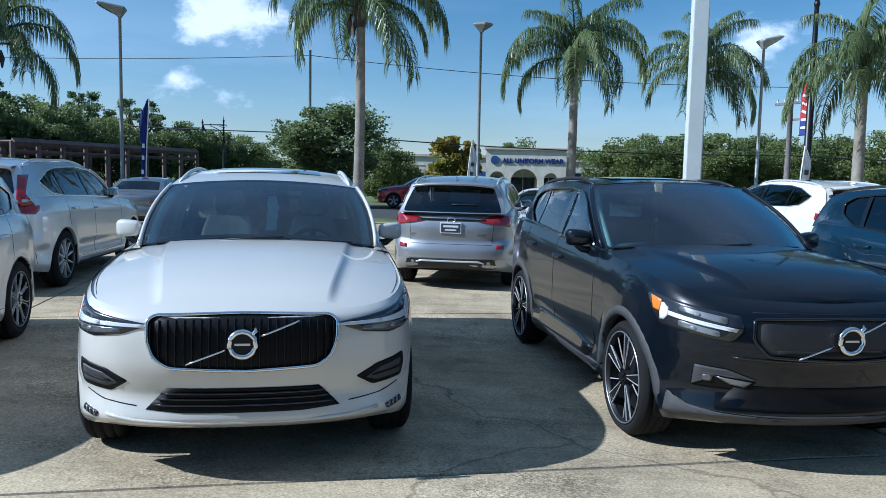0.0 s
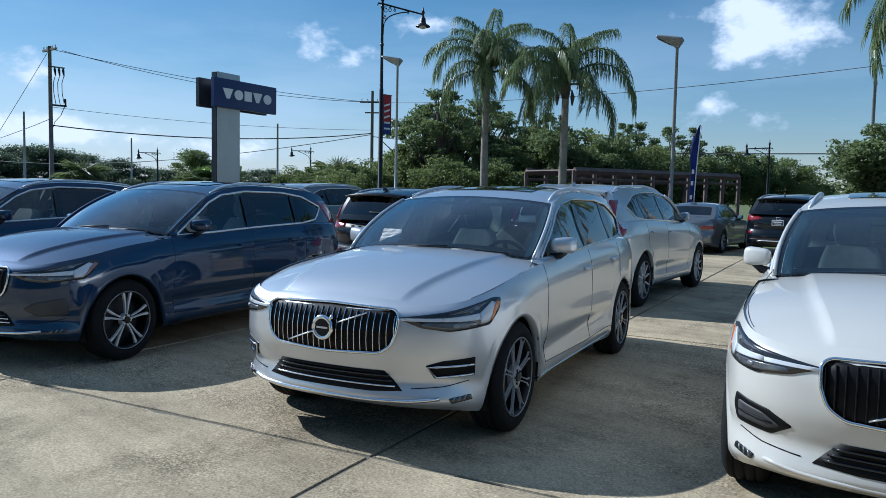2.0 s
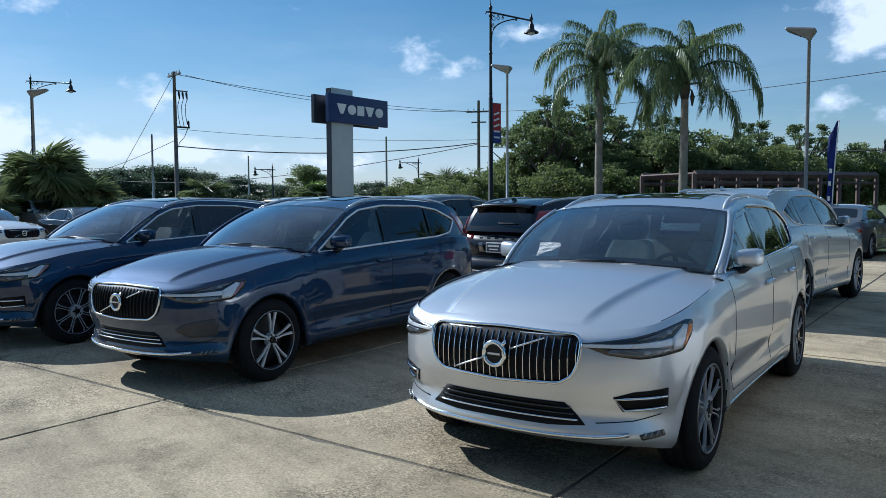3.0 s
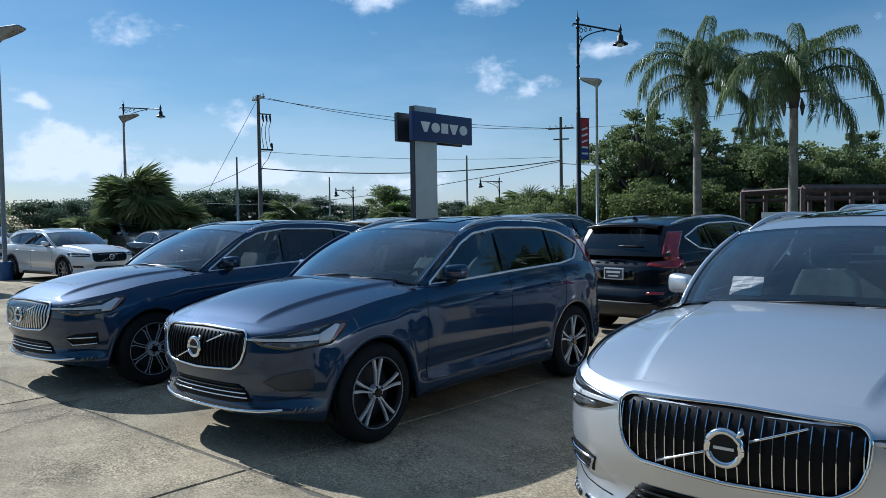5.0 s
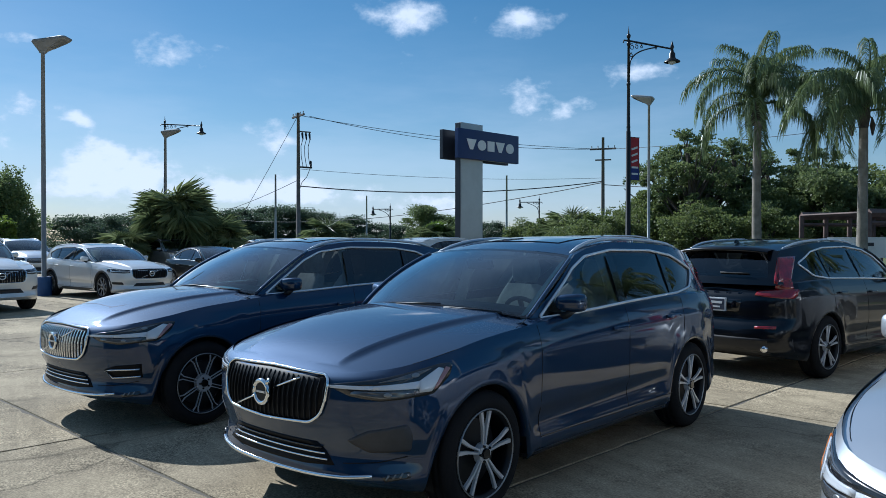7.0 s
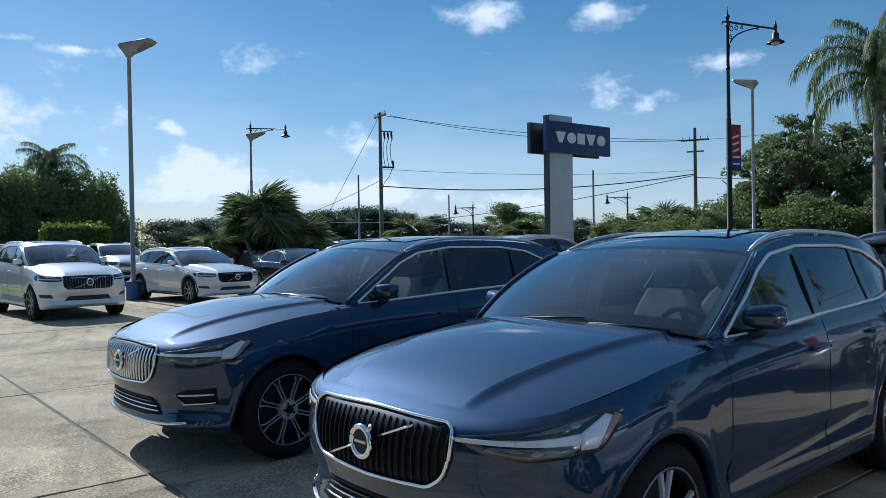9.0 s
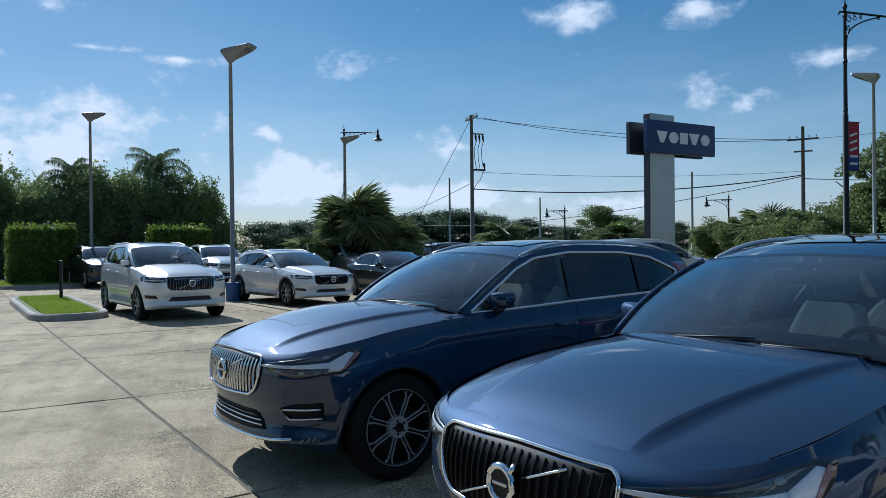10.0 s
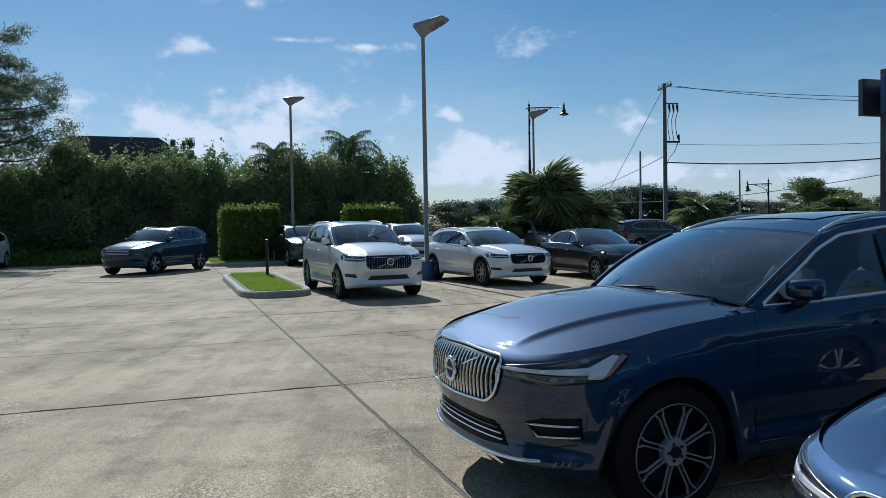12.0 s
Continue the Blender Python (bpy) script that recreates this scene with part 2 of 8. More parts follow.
def concrete_mat():
    """Old poured concrete: pale cement, dark tyre and water stains, pitted grain and hair cracks."""
    m = mat("concrete", (0.55, 0.452, 0.302), 0.85, col2=(0.385, 0.315, 0.213), scale=0.35, bump=0.45, bscale=38, rand=0.06, fine=0.26, world=True)
    nt = m.node_tree
    b = nt.nodes["Principled BSDF"]
    src = b.inputs["Base Color"].links[0].from_socket
    geo = nt.nodes.new("ShaderNodeNewGeometry")
    def stain(scale, lo, hi, dark, detail=8):
        n = nt.nodes.new("ShaderNodeTexNoise"); n.inputs["Scale"].default_value = scale; n.inputs["Detail"].default_value = detail; n.inputs["Roughness"].default_value = 0.7
        nt.links.new(geo.outputs["Position"], n.inputs["Vector"])
        r = nt.nodes.new("ShaderNodeMapRange"); r.inputs["From Min"].default_value, r.inputs["From Max"].default_value = lo, hi
        r.inputs["To Min"].default_value, r.inputs["To Max"].default_value = 1.0, dark
        nt.links.new(n.outputs["Fac"], r.inputs["Value"])
        return r.outputs[0]
    v = nt.nodes.new("ShaderNodeTexVoronoi"); v.feature = "DISTANCE_TO_EDGE"; v.inputs["Scale"].default_value = 0.13
    wn = nt.nodes.new("ShaderNodeTexNoise"); wn.inputs["Scale"].default_value = 0.8; wn.inputs["Detail"].default_value = 6
    nt.links.new(geo.outputs["Position"], wn.inputs["Vector"])
    wv = nt.nodes.new("ShaderNodeVectorMath"); wv.operation = "MULTIPLY_ADD"; wv.inputs[1].default_value = (1.6, 1.6, 0)
    nt.links.new(wn.outputs["Color"], wv.inputs[0]); nt.links.new(geo.outputs["Position"], wv.inputs[2]); nt.links.new(wv.outputs[0], v.inputs["Vector"])
    cr = nt.nodes.new("ShaderNodeMapRange"); cr.inputs["From Min"].default_value, cr.inputs["From Max"].default_value = 0.0004, 0.0028
    cr.inputs["To Min"].default_value = 0.6
    nt.links.new(v.outputs["Distance"], cr.inputs["Value"])
    # tyre marks and run-off, drawn out along the driving lane
    tr = nt.nodes.new("ShaderNodeMapping"); tr.inputs["Rotation"].default_value = (0, 0, radians(-16)); tr.inputs["Scale"].default_value = (0.25, 2.6, 1)
    nt.links.new(geo.outputs["Position"], tr.inputs[0])
    tn = nt.nodes.new("ShaderNodeTexNoise"); tn.inputs["Scale"].default_value, tn.inputs["Detail"].default_value, tn.inputs["Roughness"].default_value = 0.9, 7, 0.65
    nt.links.new(tr.outputs[0], tn.inputs["Vector"])
    tm = nt.nodes.new("ShaderNodeMapRange"); tm.inputs["From Min"].default_value, tm.inputs["From Max"].default_value, tm.inputs["To Min"].default_value, tm.inputs["To Max"].default_value = 0.46, 0.72, 1.04, 0.72
    nt.links.new(tn.outputs["Fac"], tm.inputs["Value"])
    # aggregate laid bare in worn patches: pale and dark pebbles
    pebble = nt.nodes.new("ShaderNodeTexVoronoi"); pebble.inputs["Scale"].default_value = 90
    nt.links.new(geo.outputs["Position"], pebble.inputs["Vector"])
    shade = nt.nodes.new("ShaderNodeSeparateColor"); nt.links.new(pebble.outputs["Color"], shade.inputs[0])
    pk = nt.nodes.new("ShaderNodeMapRange"); pk.interpolation_type = "SMOOTHERSTEP"
    for key, val in (("From Min", 0.1), ("From Max", 0.95), ("To Min", 0.62), ("To Max", 1.42)):
        pk.inputs[key].default_value = val
    nt.links.new(shade.outputs[0], pk.inputs["Value"])
    wear = stain(0.42, 0.46, 0.6, 0.0, 5)
    pm = nt.nodes.new("ShaderNodeMix"); pm.inputs[2].default_value = 1.0
    inv = nt.nodes.new("ShaderNodeMath"); inv.operation = "SUBTRACT"; inv.inputs[0].default_value = 1.0
    nt.links.new(wear, inv.inputs[1]); nt.links.new(inv.outputs[0], pm.inputs[0]); nt.links.new(pk.outputs[0], pm.inputs[3])
    last = src
    for f in (pm.outputs[0], tm.outputs[0], stain(0.5, 0.45, 0.68, 0.62), stain(1.7, 0.5, 0.7, 0.6), stain(5.5, 0.55, 0.74, 0.68), stain(26, 0.54, 0.68, 0.78, 3), stain(85, 0.52, 0.66, 0.84, 2), cr.outputs[0]):
        k = nt.nodes.new("ShaderNodeVectorMath"); k.operation = "SCALE"
        nt.links.new(last, k.inputs[0]); nt.links.new(f, k.inputs["Scale"])
        last = k.outputs[0]
    nt.links.new(last, b.inputs["Base Color"])
    b.inputs["Specular IOR Level"].default_value = 0.1
    return m


M_CONCRETE = concrete_mat()
M_JOINT = mat("joint_dirt", (0.16, 0.14, 0.11), 0.95, scale=3)
M_KERB = mat("kerb_concrete", (0.42, 0.39, 0.34), 0.85, col2=(0.25, 0.23, 0.2), scale=1.5, bump=0.3, fine=0.12)
M_GRASS_SOIL = mat("turf", (0.1, 0.14, 0.03), 0.9, col2=(0.13, 0.13, 0.05), scale=0.4, bump=0.5, bscale=30, fine=0.3)
M_ROAD = mat("asphalt", (0.055, 0.055, 0.055), 0.85, col2=(0.04, 0.04, 0.042), scale=0.8, bump=0.3, bscale=80, fine=0.2)
M_BLADE = leaf_mat("grass_blade", (0.19, 0.27, 0.03), (0.35, 0.42, 0.07))
M_LEAF = leaf_mat("leaf", (0.085, 0.125, 0.04), (0.26, 0.3, 0.095))
M_LEAF_OAK = leaf_mat("oak_leaf", (0.085, 0.125, 0.05), (0.25, 0.3, 0.11))
M_LEAF_YELLOW = leaf_mat("yellow_leaf", (0.16, 0.2, 0.03), (0.42, 0.27, 0.05))
M_LEAF_BOX = leaf_mat("box_leaf", (0.09, 0.14, 0.02), (0.22, 0.29, 0.045))
M_LEAF_HEDGE = leaf_mat("hedge_leaf", (0.12, 0.165, 0.07), (0.3, 0.36, 0.13))
# leaves of the far trees: the dull blue of distance is put into the colour
M_LEAF_FAR = leaf_mat("hazy_far_leaf", (0.05, 0.085, 0.055), (0.13, 0.17, 0.095))
M_LEAF_LIME = leaf_mat("lime_leaf", (0.1, 0.17, 0.02), (0.2, 0.28, 0.04))
M_PALM = leaf_mat("palm_leaf", (0.085, 0.135, 0.055), (0.25, 0.3, 0.125), 0.34)
M_FAN = leaf_mat("fan_leaf", (0.08, 0.115, 0.045), (0.34, 0.38, 0.17), 0.36)
M_PINE = leaf_mat("pine_needle", (0.1, 0.12, 0.07), (0.2, 0.24, 0.13))
M_BARK = mat("bark", (0.12, 0.1, 0.08), 0.9, col2=(0.06, 0.05, 0.04), scale=5, bump=0.6, bscale=20)
M_PALM_BARK = mat("palm_bark", (0.3, 0.27, 0.23), 0.85, col2=(0.17, 0.15, 0.12), scale=3, bump=0.5, bscale=14)
M_POLE = mat("pole_bronze", (0.25, 0.25, 0.245), 0.55, scale=2)
M_POLE_GREY = mat("pole_grey", (0.4, 0.41, 0.41), 0.45, 0.3, scale=2)
M_POLE_WHITE = mat("pole_white", (0.56, 0.6, 0.59), 0.4, scale=2, var=0.05)
M_BLACK_METAL = mat("black_metal", (0.012, 0.013, 0.015), 0.4, 0.2, scale=4)
M_UTIL = mat("utility_timber", (0.2, 0.18, 0.16), 0.9, col2=(0.12, 0.1, 0.09), scale=3, bump=0.4, bscale=15)
M_WIRE = mat("wire", (0.02, 0.02, 0.02), 0.6)
M_SIGN_BLUE = mat("sign_blue", (0.012, 0.03, 0.13), 0.3, scale=2, var=0.05)
M_SIGN_GREY = mat("sign_grey", (0.5, 0.52, 0.54), 0.35, 0.5, scale=2, var=0.05)
M_SIGN_DARK = mat("sign_dark", (0.03, 0.035, 0.05), 0.35, scale=2)
M_WHITE = mat("white_plastic", (0.8, 0.8, 0.8), 0.4, scale=3, var=0.03)
M_STUCCO = mat("stucco", (0.72, 0.67, 0.58), 0.85, scale=1.2, bump=0.2, bscale=40)
M_STUCCO_TRIM = mat("stucco_trim", (0.62, 0.5, 0.42), 0.85, scale=1.5)
M_LETTER = mat("letter_blue", (0.01, 0.022, 0.19), 0.5, scale=3)
M_AWNING = mat("awning_blue", (0.03, 0.08, 0.25), 0.7, scale=3)
M_STEEL_BROWN = mat("rust_steel", (0.2, 0.135, 0.115), 0.8, scale=2, col2=(0.1, 0.075, 0.065))
M_ROOF_DARK = mat("shingle_roof", (0.06, 0.055, 0.055), 0.9, scale=3, bump=0.3)
M_BANNER_RED = mat("banner_red", (0.42, 0.03, 0.04), 0.7, scale=4)
M_BANNER_BLUE = mat("banner_blue", (0.03, 0.05, 0.24), 0.7, scale=4)

# ---- building helpers ----
LOT = 16.3                       # degrees by which the rows of the lot are turned
CU, SU = math.cos(radians(LOT)), math.sin(radians(LOT))


def lot(u, v, z=0.0):
    """World place of u metres along the rows and v metres across them."""
    return Vector((CU * u - SU * v, SU * u + CU * v, z))


def part(name, bm, material, parent=None, label="", smooth=False, kind=""):
    me = bpy.data.meshes.new(name)
    if isinstance(bm, bmesh.types.BMesh):
        bm.to_mesh(me)
        bm.free()
    else:
        me.from_pydata(*bm)
    for m in (material if isinstance(material, (list, tuple)) else [material]):
        me.materials.append(m)
    if smooth:
        me.polygons.foreach_set("use_smooth", [True] * len(me.polygons))
    ob = new(name, me)
    ob.parent = parent
    if label:
        ob["label"] = label
    if kind:
        ob["kind"] = kind
    return ob


def empty(name, m, label, category, group="", kind=""):
    ob = new(name)
    ob.empty_display_size = 0.2
    ob.matrix_basis = m
    return tagged(ob, label, category, group, kind)


def box(bm, x0, x1, y0, y1, z0, z1, bevel=0.0, m=None):
    r = bmesh.ops.create_cube(bm, size=1.0)
    vs = r["verts"]
    for v in vs:
        v.co = Vector((x0 + (v.co.x + 0.5) * (x1 - x0), y0 + (v.co.y + 0.5) * (y1 - y0), z0 + (v.co.z + 0.5) * (z1 - z0)))
    if bevel:
        es = list({e for v in vs for e in v.link_edges})
        r = bmesh.ops.bevel(bm, geom=es, offset=bevel, segments=2, affect="EDGES", profile=0.6)
        vs = list({v for f in r["faces"] for v in f.verts} | {v for v in vs if v.is_valid})
    if m is not None:
        bmesh.ops.transform(bm, matrix=m, verts=vs)
    return bm


def tube(bm, pts, radii, sides=10, cap=True):
    """A round tube through pts, with a radius at each."""
    pts = [Vector(p) for p in pts]
    if not isinstance(radii, (list, tuple)):
        radii = [radii] * len(pts)
    radii = [float(r) for r in radii]
    rings, up = [], Vector((0.0, 0.0, 1.0))
    for i, p in enumerate(pts):
        d = (pts[min(i + 1, len(pts) - 1)] - pts[max(i - 1, 0)]).normalized()
        a = d.cross(up if abs(d.z) < 0.95 else Vector((1, 0, 0))).normalized()
        b = d.cross(a)
        rings.append([bm.verts.new(p + radii[i] * (math.cos(6.28319 * k / sides) * a + math.sin(6.28319 * k / sides) * b)) for k in range(sides)])
    for r0, r1 in zip(rings, rings[1:]):
        for k in range(sides):
            bm.faces.new((r0[k], r0[(k + 1) % sides], r1[(k + 1) % sides], r1[k]))
    if cap:
        bm.faces.new(rings[0]); bm.faces.new(list(reversed(rings[-1])))
    return bm


def leaf_cloud(rng, pts, size, spread=0.5, long=1.6):
    """Vertices and faces of many small bent leaves, one at each row of pts."""
    n = len(pts)
    d = rng.normal(size=(n, 3)); d /= np.linalg.norm(d, axis=1)[:, None]
    e = rng.normal(size=(n, 3)); e -= (e * d).sum(1)[:, None] * d; e /= np.linalg.norm(e, axis=1)[:, None]
    s = size * rng.uniform(1 - spread, 1 + spread, n)[:, None]
    v = np.stack([pts - d * s * long * 0.5, pts + e * s * 0.5, pts + d * s * long * 0.5, pts - e * s * 0.5], 1).reshape(-1, 3)
    f = np.arange(4 * n).reshape(-1, 4)
    return v, f


def np_mesh(name, v, f, material, parent=None, label="", kind="", smooth=False):
    me = bpy.data.meshes.new(name)
    k = f.shape[1]
    me.vertices.add(len(v)); me.vertices.foreach_set("co", np.asarray(v, np.float32).ravel())
    me.loops.add(f.size); me.loops.foreach_set("vertex_index", f.astype(np.int32).ravel())
    me.polygons.add(len(f)); me.polygons.foreach_set("loop_start", np.arange(0, f.size, k, dtype=np.int32))
    me.update(calc_edges=True)
    me.materials.append(material)
    if smooth:
        me.polygons.foreach_set("use_smooth", [True] * len(me.polygons))
    ob = new(name, me)
    ob.parent = parent
    if label:
        ob["label"] = label
    if kind:
        ob["kind"] = kind
    return ob

# ---- ground ----
def grid_sheet(name, u0, u1, v0, v1, z, material, label, category):
    bm = bmesh.new()
    bm.faces.new([bm.verts.new(lot(u, v, z)) for u, v in ((u0, v0), (u1, v0), (u1, v1), (u0, v1))])
    return tagged(part(name, bm, material), label, category, kind="structure")


ground = grid_sheet("ground", -2500, 2500, -2500, 2500, -0.06, M_GRASS_SOIL, "green turf ground reaching to the horizon", "ground")
lot_base = grid_sheet("lot_base", -46, 40, -30, 27.5, -0.011, M_JOINT, "dark earth under the concrete slabs", "ground")
road = grid_sheet("road", -300, 300, 31, 45, -0.05, M_ROAD, "grey asphalt street beyond the car lot", "road")
pavement = empty("pavement", Matrix(), "weathered beige concrete car lot with stained slabs", "pavement", kind="structure")

SLAB_U = [40, 35.5, 31, 27.5, 24, 20.5, 17, 13.8, 10.6, 7.2, 3.75, -3.1, -6.6, -9.9, -13.75, -17.2, -20.4, -23.9, -27.5, -31, -34.5, -38, -42, -46, -50, -55, -60]
SLAB_V = [-30, -25, -19, -13, -7.3, -1.3, 4.57, 9.4, 14.2, 20.6, 27.5]


def slab_mesh(w, d, rng):
    """One slab with a chamfered, slightly worn rim."""
    g, c = 0.004, 0.011
    bm = bmesh.new()
    lo, hi = [], []
    n = 26
    rim = [(t / n, 0) for t in range(n)] + [(1, t / n) for t in range(n)] + [(1 - t / n, 1) for t in range(n)] + [(0, 1 - t / n) for t in range(n)]
    for a, b in rim:
        k = g + abs(rng.normal()) * 0.004 * (1 + 2.5 * (rng.uniform() > 0.93))
        x, y = k + a * (w - 2 * k), k + b * (d - 2 * k)
        lo.append(bm.verts.new((x - w / 2, y - d / 2, -0.04)))
        hi.append(bm.verts.new((x - w / 2 + c * (1 if a == 0 else -1 if a == 1 else 0), y - d / 2 + c * (1 if b == 0 else -1 if b == 1 else 0), 0.0)))
    for k in range(len(rim)):
        j = (k + 1) % len(rim)
        bm.faces.new((lo[k], lo[j], hi[j], hi[k]))
    bm.faces.new(hi)
    return bm


def build_slabs():
    rng = np.random.default_rng(5)
    for v0, v1 in zip(SLAB_V, SLAB_V[1:]):
        for u1, u0 in zip(SLAB_U, SLAB_U[1:]):
            if v1 < 5 and u1 <= -46:
                continue
            ob = part("slab", slab_mesh(u1 - u0, v1 - v0, rng), M_CONCRETE, pavement)
            ob.matrix_basis = Matrix.Translation(lot((u0 + u1) / 2, (v0 + v1) / 2, rng.uniform(-0.004, 0.0))) @ pose(0, 0, 0, 0, 0, LOT)


build_slabs()

# ---- cars ----
from mathutils.bvhtree import BVHTree

M_TYRE = mat("tyre_rubber", (0.013, 0.013, 0.014), 0.85, scale=8, bump=0.2, bscale=90, spec=0.2)
M_RIM = mat("rim_silver", (0.72, 0.73, 0.75), 0.3, 0.45, scale=8, var=0.05)
M_RIM_LIP = mat("rim_lip_grey", (0.3, 0.31, 0.32), 0.3, 0.6, scale=8)
M_RIM_BLACK = mat("rim_black", (0.008, 0.008, 0.009), 0.45, scale=8, spec=0.3)
M_CHROME = mat("chrome", (0.84, 0.85, 0.86), 0.14, 1.0, scale=6, var=0.02)
M_BRIGHT = mat("satin_aluminium", (0.86, 0.87, 0.88), 0.24, 0.35, scale=6, var=0.02)
M_TRIM = mat("black_trim", (0.016, 0.016, 0.018), 0.5, scale=10, bump=0.05)
M_GLOSS = mat("gloss_black", (0.006, 0.006, 0.007), 0.12, scale=10, coat=0.6)
M_CLAD = mat("grey_cladding", (0.055, 0.056, 0.06), 0.6, scale=10, bump=0.1)
M_SEAM = mat("panel_gap", (0.004, 0.004, 0.005), 0.9)
M_UNDER = mat("underbody", (0.012, 0.012, 0.012), 0.9, scale=5)
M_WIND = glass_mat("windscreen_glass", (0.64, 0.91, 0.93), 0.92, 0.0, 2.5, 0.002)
M_SIDE = glass_mat("side_glass", (0.84, 0.97, 0.97), 0.85, 0.0, 2.0)
M_ROOF_GLASS = glass_mat("roof_glass", (0.86, 0.9, 0.92), 0.8)
M_PRIV = glass_mat("dark_glass", (0.5, 0.52, 0.55), 0.3)
M_GRILLE = mat("grille_black", (0.004, 0.004, 0.005), 0.55, scale=10, spec=0.2)
M_LAMP = mat("lamp_housing", (0.02, 0.021, 0.024), 0.2, 0.1, scale=20, coat=0.6)
M_LENS = mat("lamp_lens", (0.13, 0.135, 0.145), 0.16, 0.3, scale=20, coat=1.0)
M_MARKER = mat("side_marker", (0.34, 0.17, 0.16), 0.2, scale=20, coat=1.0)
M_SLAT = mat("black_slat", (0.012, 0.013, 0.015), 0.42, scale=10, spec=0.25)
M_RIM_GREY = mat("rim_grey", (0.54, 0.55, 0.57), 0.34, 0.45, scale=8, var=0.05)
M_DRL = mat("lamp_bar", (0.66, 0.69, 0.73), 0.2, scale=20, coat=1.0, var=0.02)
M_RED = mat("red_lamp", (0.3, 0.006, 0.01), 0.12, scale=14, coat=1.0, col2=(0.16, 0.004, 0.006))
M_AMBER = mat("amber_lamp", (0.75, 0.2, 0.01), 0.15, scale=14, coat=1.0)
M_PLATE = mat("plate_white", (0.7, 0.71, 0.72), 0.4, scale=10, var=0.03)
M_INK = mat("plate_ink", (0.03, 0.04, 0.07), 0.6)
M_SEAT_TAN = mat("seat_blond", (0.52, 0.49, 0.44), 0.55, scale=9, bump=0.1)
M_SEAT_DARK = mat("seat_charcoal", (0.03, 0.03, 0.032), 0.6, scale=9, bump=0.1)
M_DASH = mat("dashboard_plastic", (0.1, 0.1, 0.1), 0.7, scale=9, bump=0.1)
M_PILLAR = mat("headlining", (0.68, 0.66, 0.62), 0.8, scale=9)
M_PAPER = mat("paper", (0.88, 0.88, 0.87), 0.7, scale=9, var=0.04)

P_WHITE = paint_mat("paint_white", (0.62, 0.6, 0.55), 0.0, 0.3)
P_SILVER = paint_mat("paint_silver", (0.66, 0.68, 0.71), 0.66, 0.36)
P_PEARL = paint_mat("paint_pearl", (0.76, 0.76, 0.75), 0.2, 0.33)
P_NAVY = paint_mat("paint_navy", (0.008, 0.034, 0.09), 0.78, 0.58, 0.2, 1.0)
P_NAVY.node_tree.nodes["Principled BSDF"].inputs["Coat IOR"].default_value = 1.62
P_BLACK = paint_mat("paint_black", (0.003, 0.005, 0.009), 0.0, 0.3, 0.15, 0.7)
P_STEEL = paint_mat("paint_steel", (0.36, 0.37, 0.39), 0.6, 0.33)
P_GREY = paint_mat("paint_grey", (0.2, 0.21, 0.22), 0.7, 0.35)
P_DARKGREY = paint_mat("paint_dark_grey", (0.035, 0.04, 0.045), 0.5, 0.3)
P_RED = paint_mat("paint_red", (0.3, 0.015, 0.015), 0.3, 0.3)
P_DARKBLUE = paint_mat("paint_dark_blue", (0.007, 0.028, 0.055), 0.45, 0.38, 0.1)


def lin(pts, x):
    """Straight interpolation through pts, sorted by their first number."""
    if x <= pts[0][0]:
        return pts[0][1]
    for (a, p), (b, q) in zip(pts, pts[1:]):
        if x <= b:
            return p + (q - p) * (x - a) / (b - a)
    return pts[-1][1]


def soft(pts, x):
    """Smooth interpolation through pts (Hermite)."""
    n = len(pts)
    if x <= pts[0][0]:
        return pts[0][1]
    if x >= pts[-1][0]:
        return pts[-1][1]
    for i in range(n - 1):
        a, b = pts[i], pts[i + 1]
        if x <= b[0]:
            h = b[0] - a[0]
            s0 = (b[1] - pts[max(i - 1, 0)][1]) / (b[0] - pts[max(i - 1, 0)][0])
            s1 = (pts[min(i + 2, n - 1)][1] - a[1]) / (pts[min(i + 2, n - 1)][0] - a[0])
            t = (x - a[0]) / h
            return (2 * t**3 - 3 * t * t + 1) * a[1] + (t**3 - 2 * t * t + t) * h * s0 + (3 * t * t - 2 * t**3) * b[1] + (t**3 - t * t) * h * s1


def spline(pts, step, closed=False):
    """Catmull-Rom polyline through 2D or 3D pts, with points about step apart."""
    pts = [Vector(p) for p in pts]
    n = len(pts)
    out = []
    for i in range(n if closed else n - 1):
        g = (lambda k: pts[k % n]) if closed else (lambda k: pts[min(max(k, 0), n - 1)])
        p0, p1, p2, p3 = g(i - 1), g(i), g(i + 1), g(i + 2)
        k = max(2, int((p2 - p1).length / step))
        for j in range(k):
            t = j / k
            out.append(0.5 * (2 * p1 + (p2 - p0) * t + (2 * p0 - 5 * p1 + 4 * p2 - p3) * t * t + (3 * p1 - p0 - 3 * p2 + p3) * t**3))
    if not closed:
        out.append(pts[-1])
    return out


def poly_dense(pts, step, closed=True, curve=False):
    if curve:
        return spline(pts, step, closed)
    pts = [Vector(p) for p in pts]
    out = []
    m = len(pts)
    for i in range(m if closed else m - 1):
        a, b = pts[i], pts[(i + 1) % m]
        k = max(1, int((b - a).length / step))
        out += [a.lerp(b, j / k) for j in range(k)]
    if not closed:
        out.append(pts[-1])
    return out


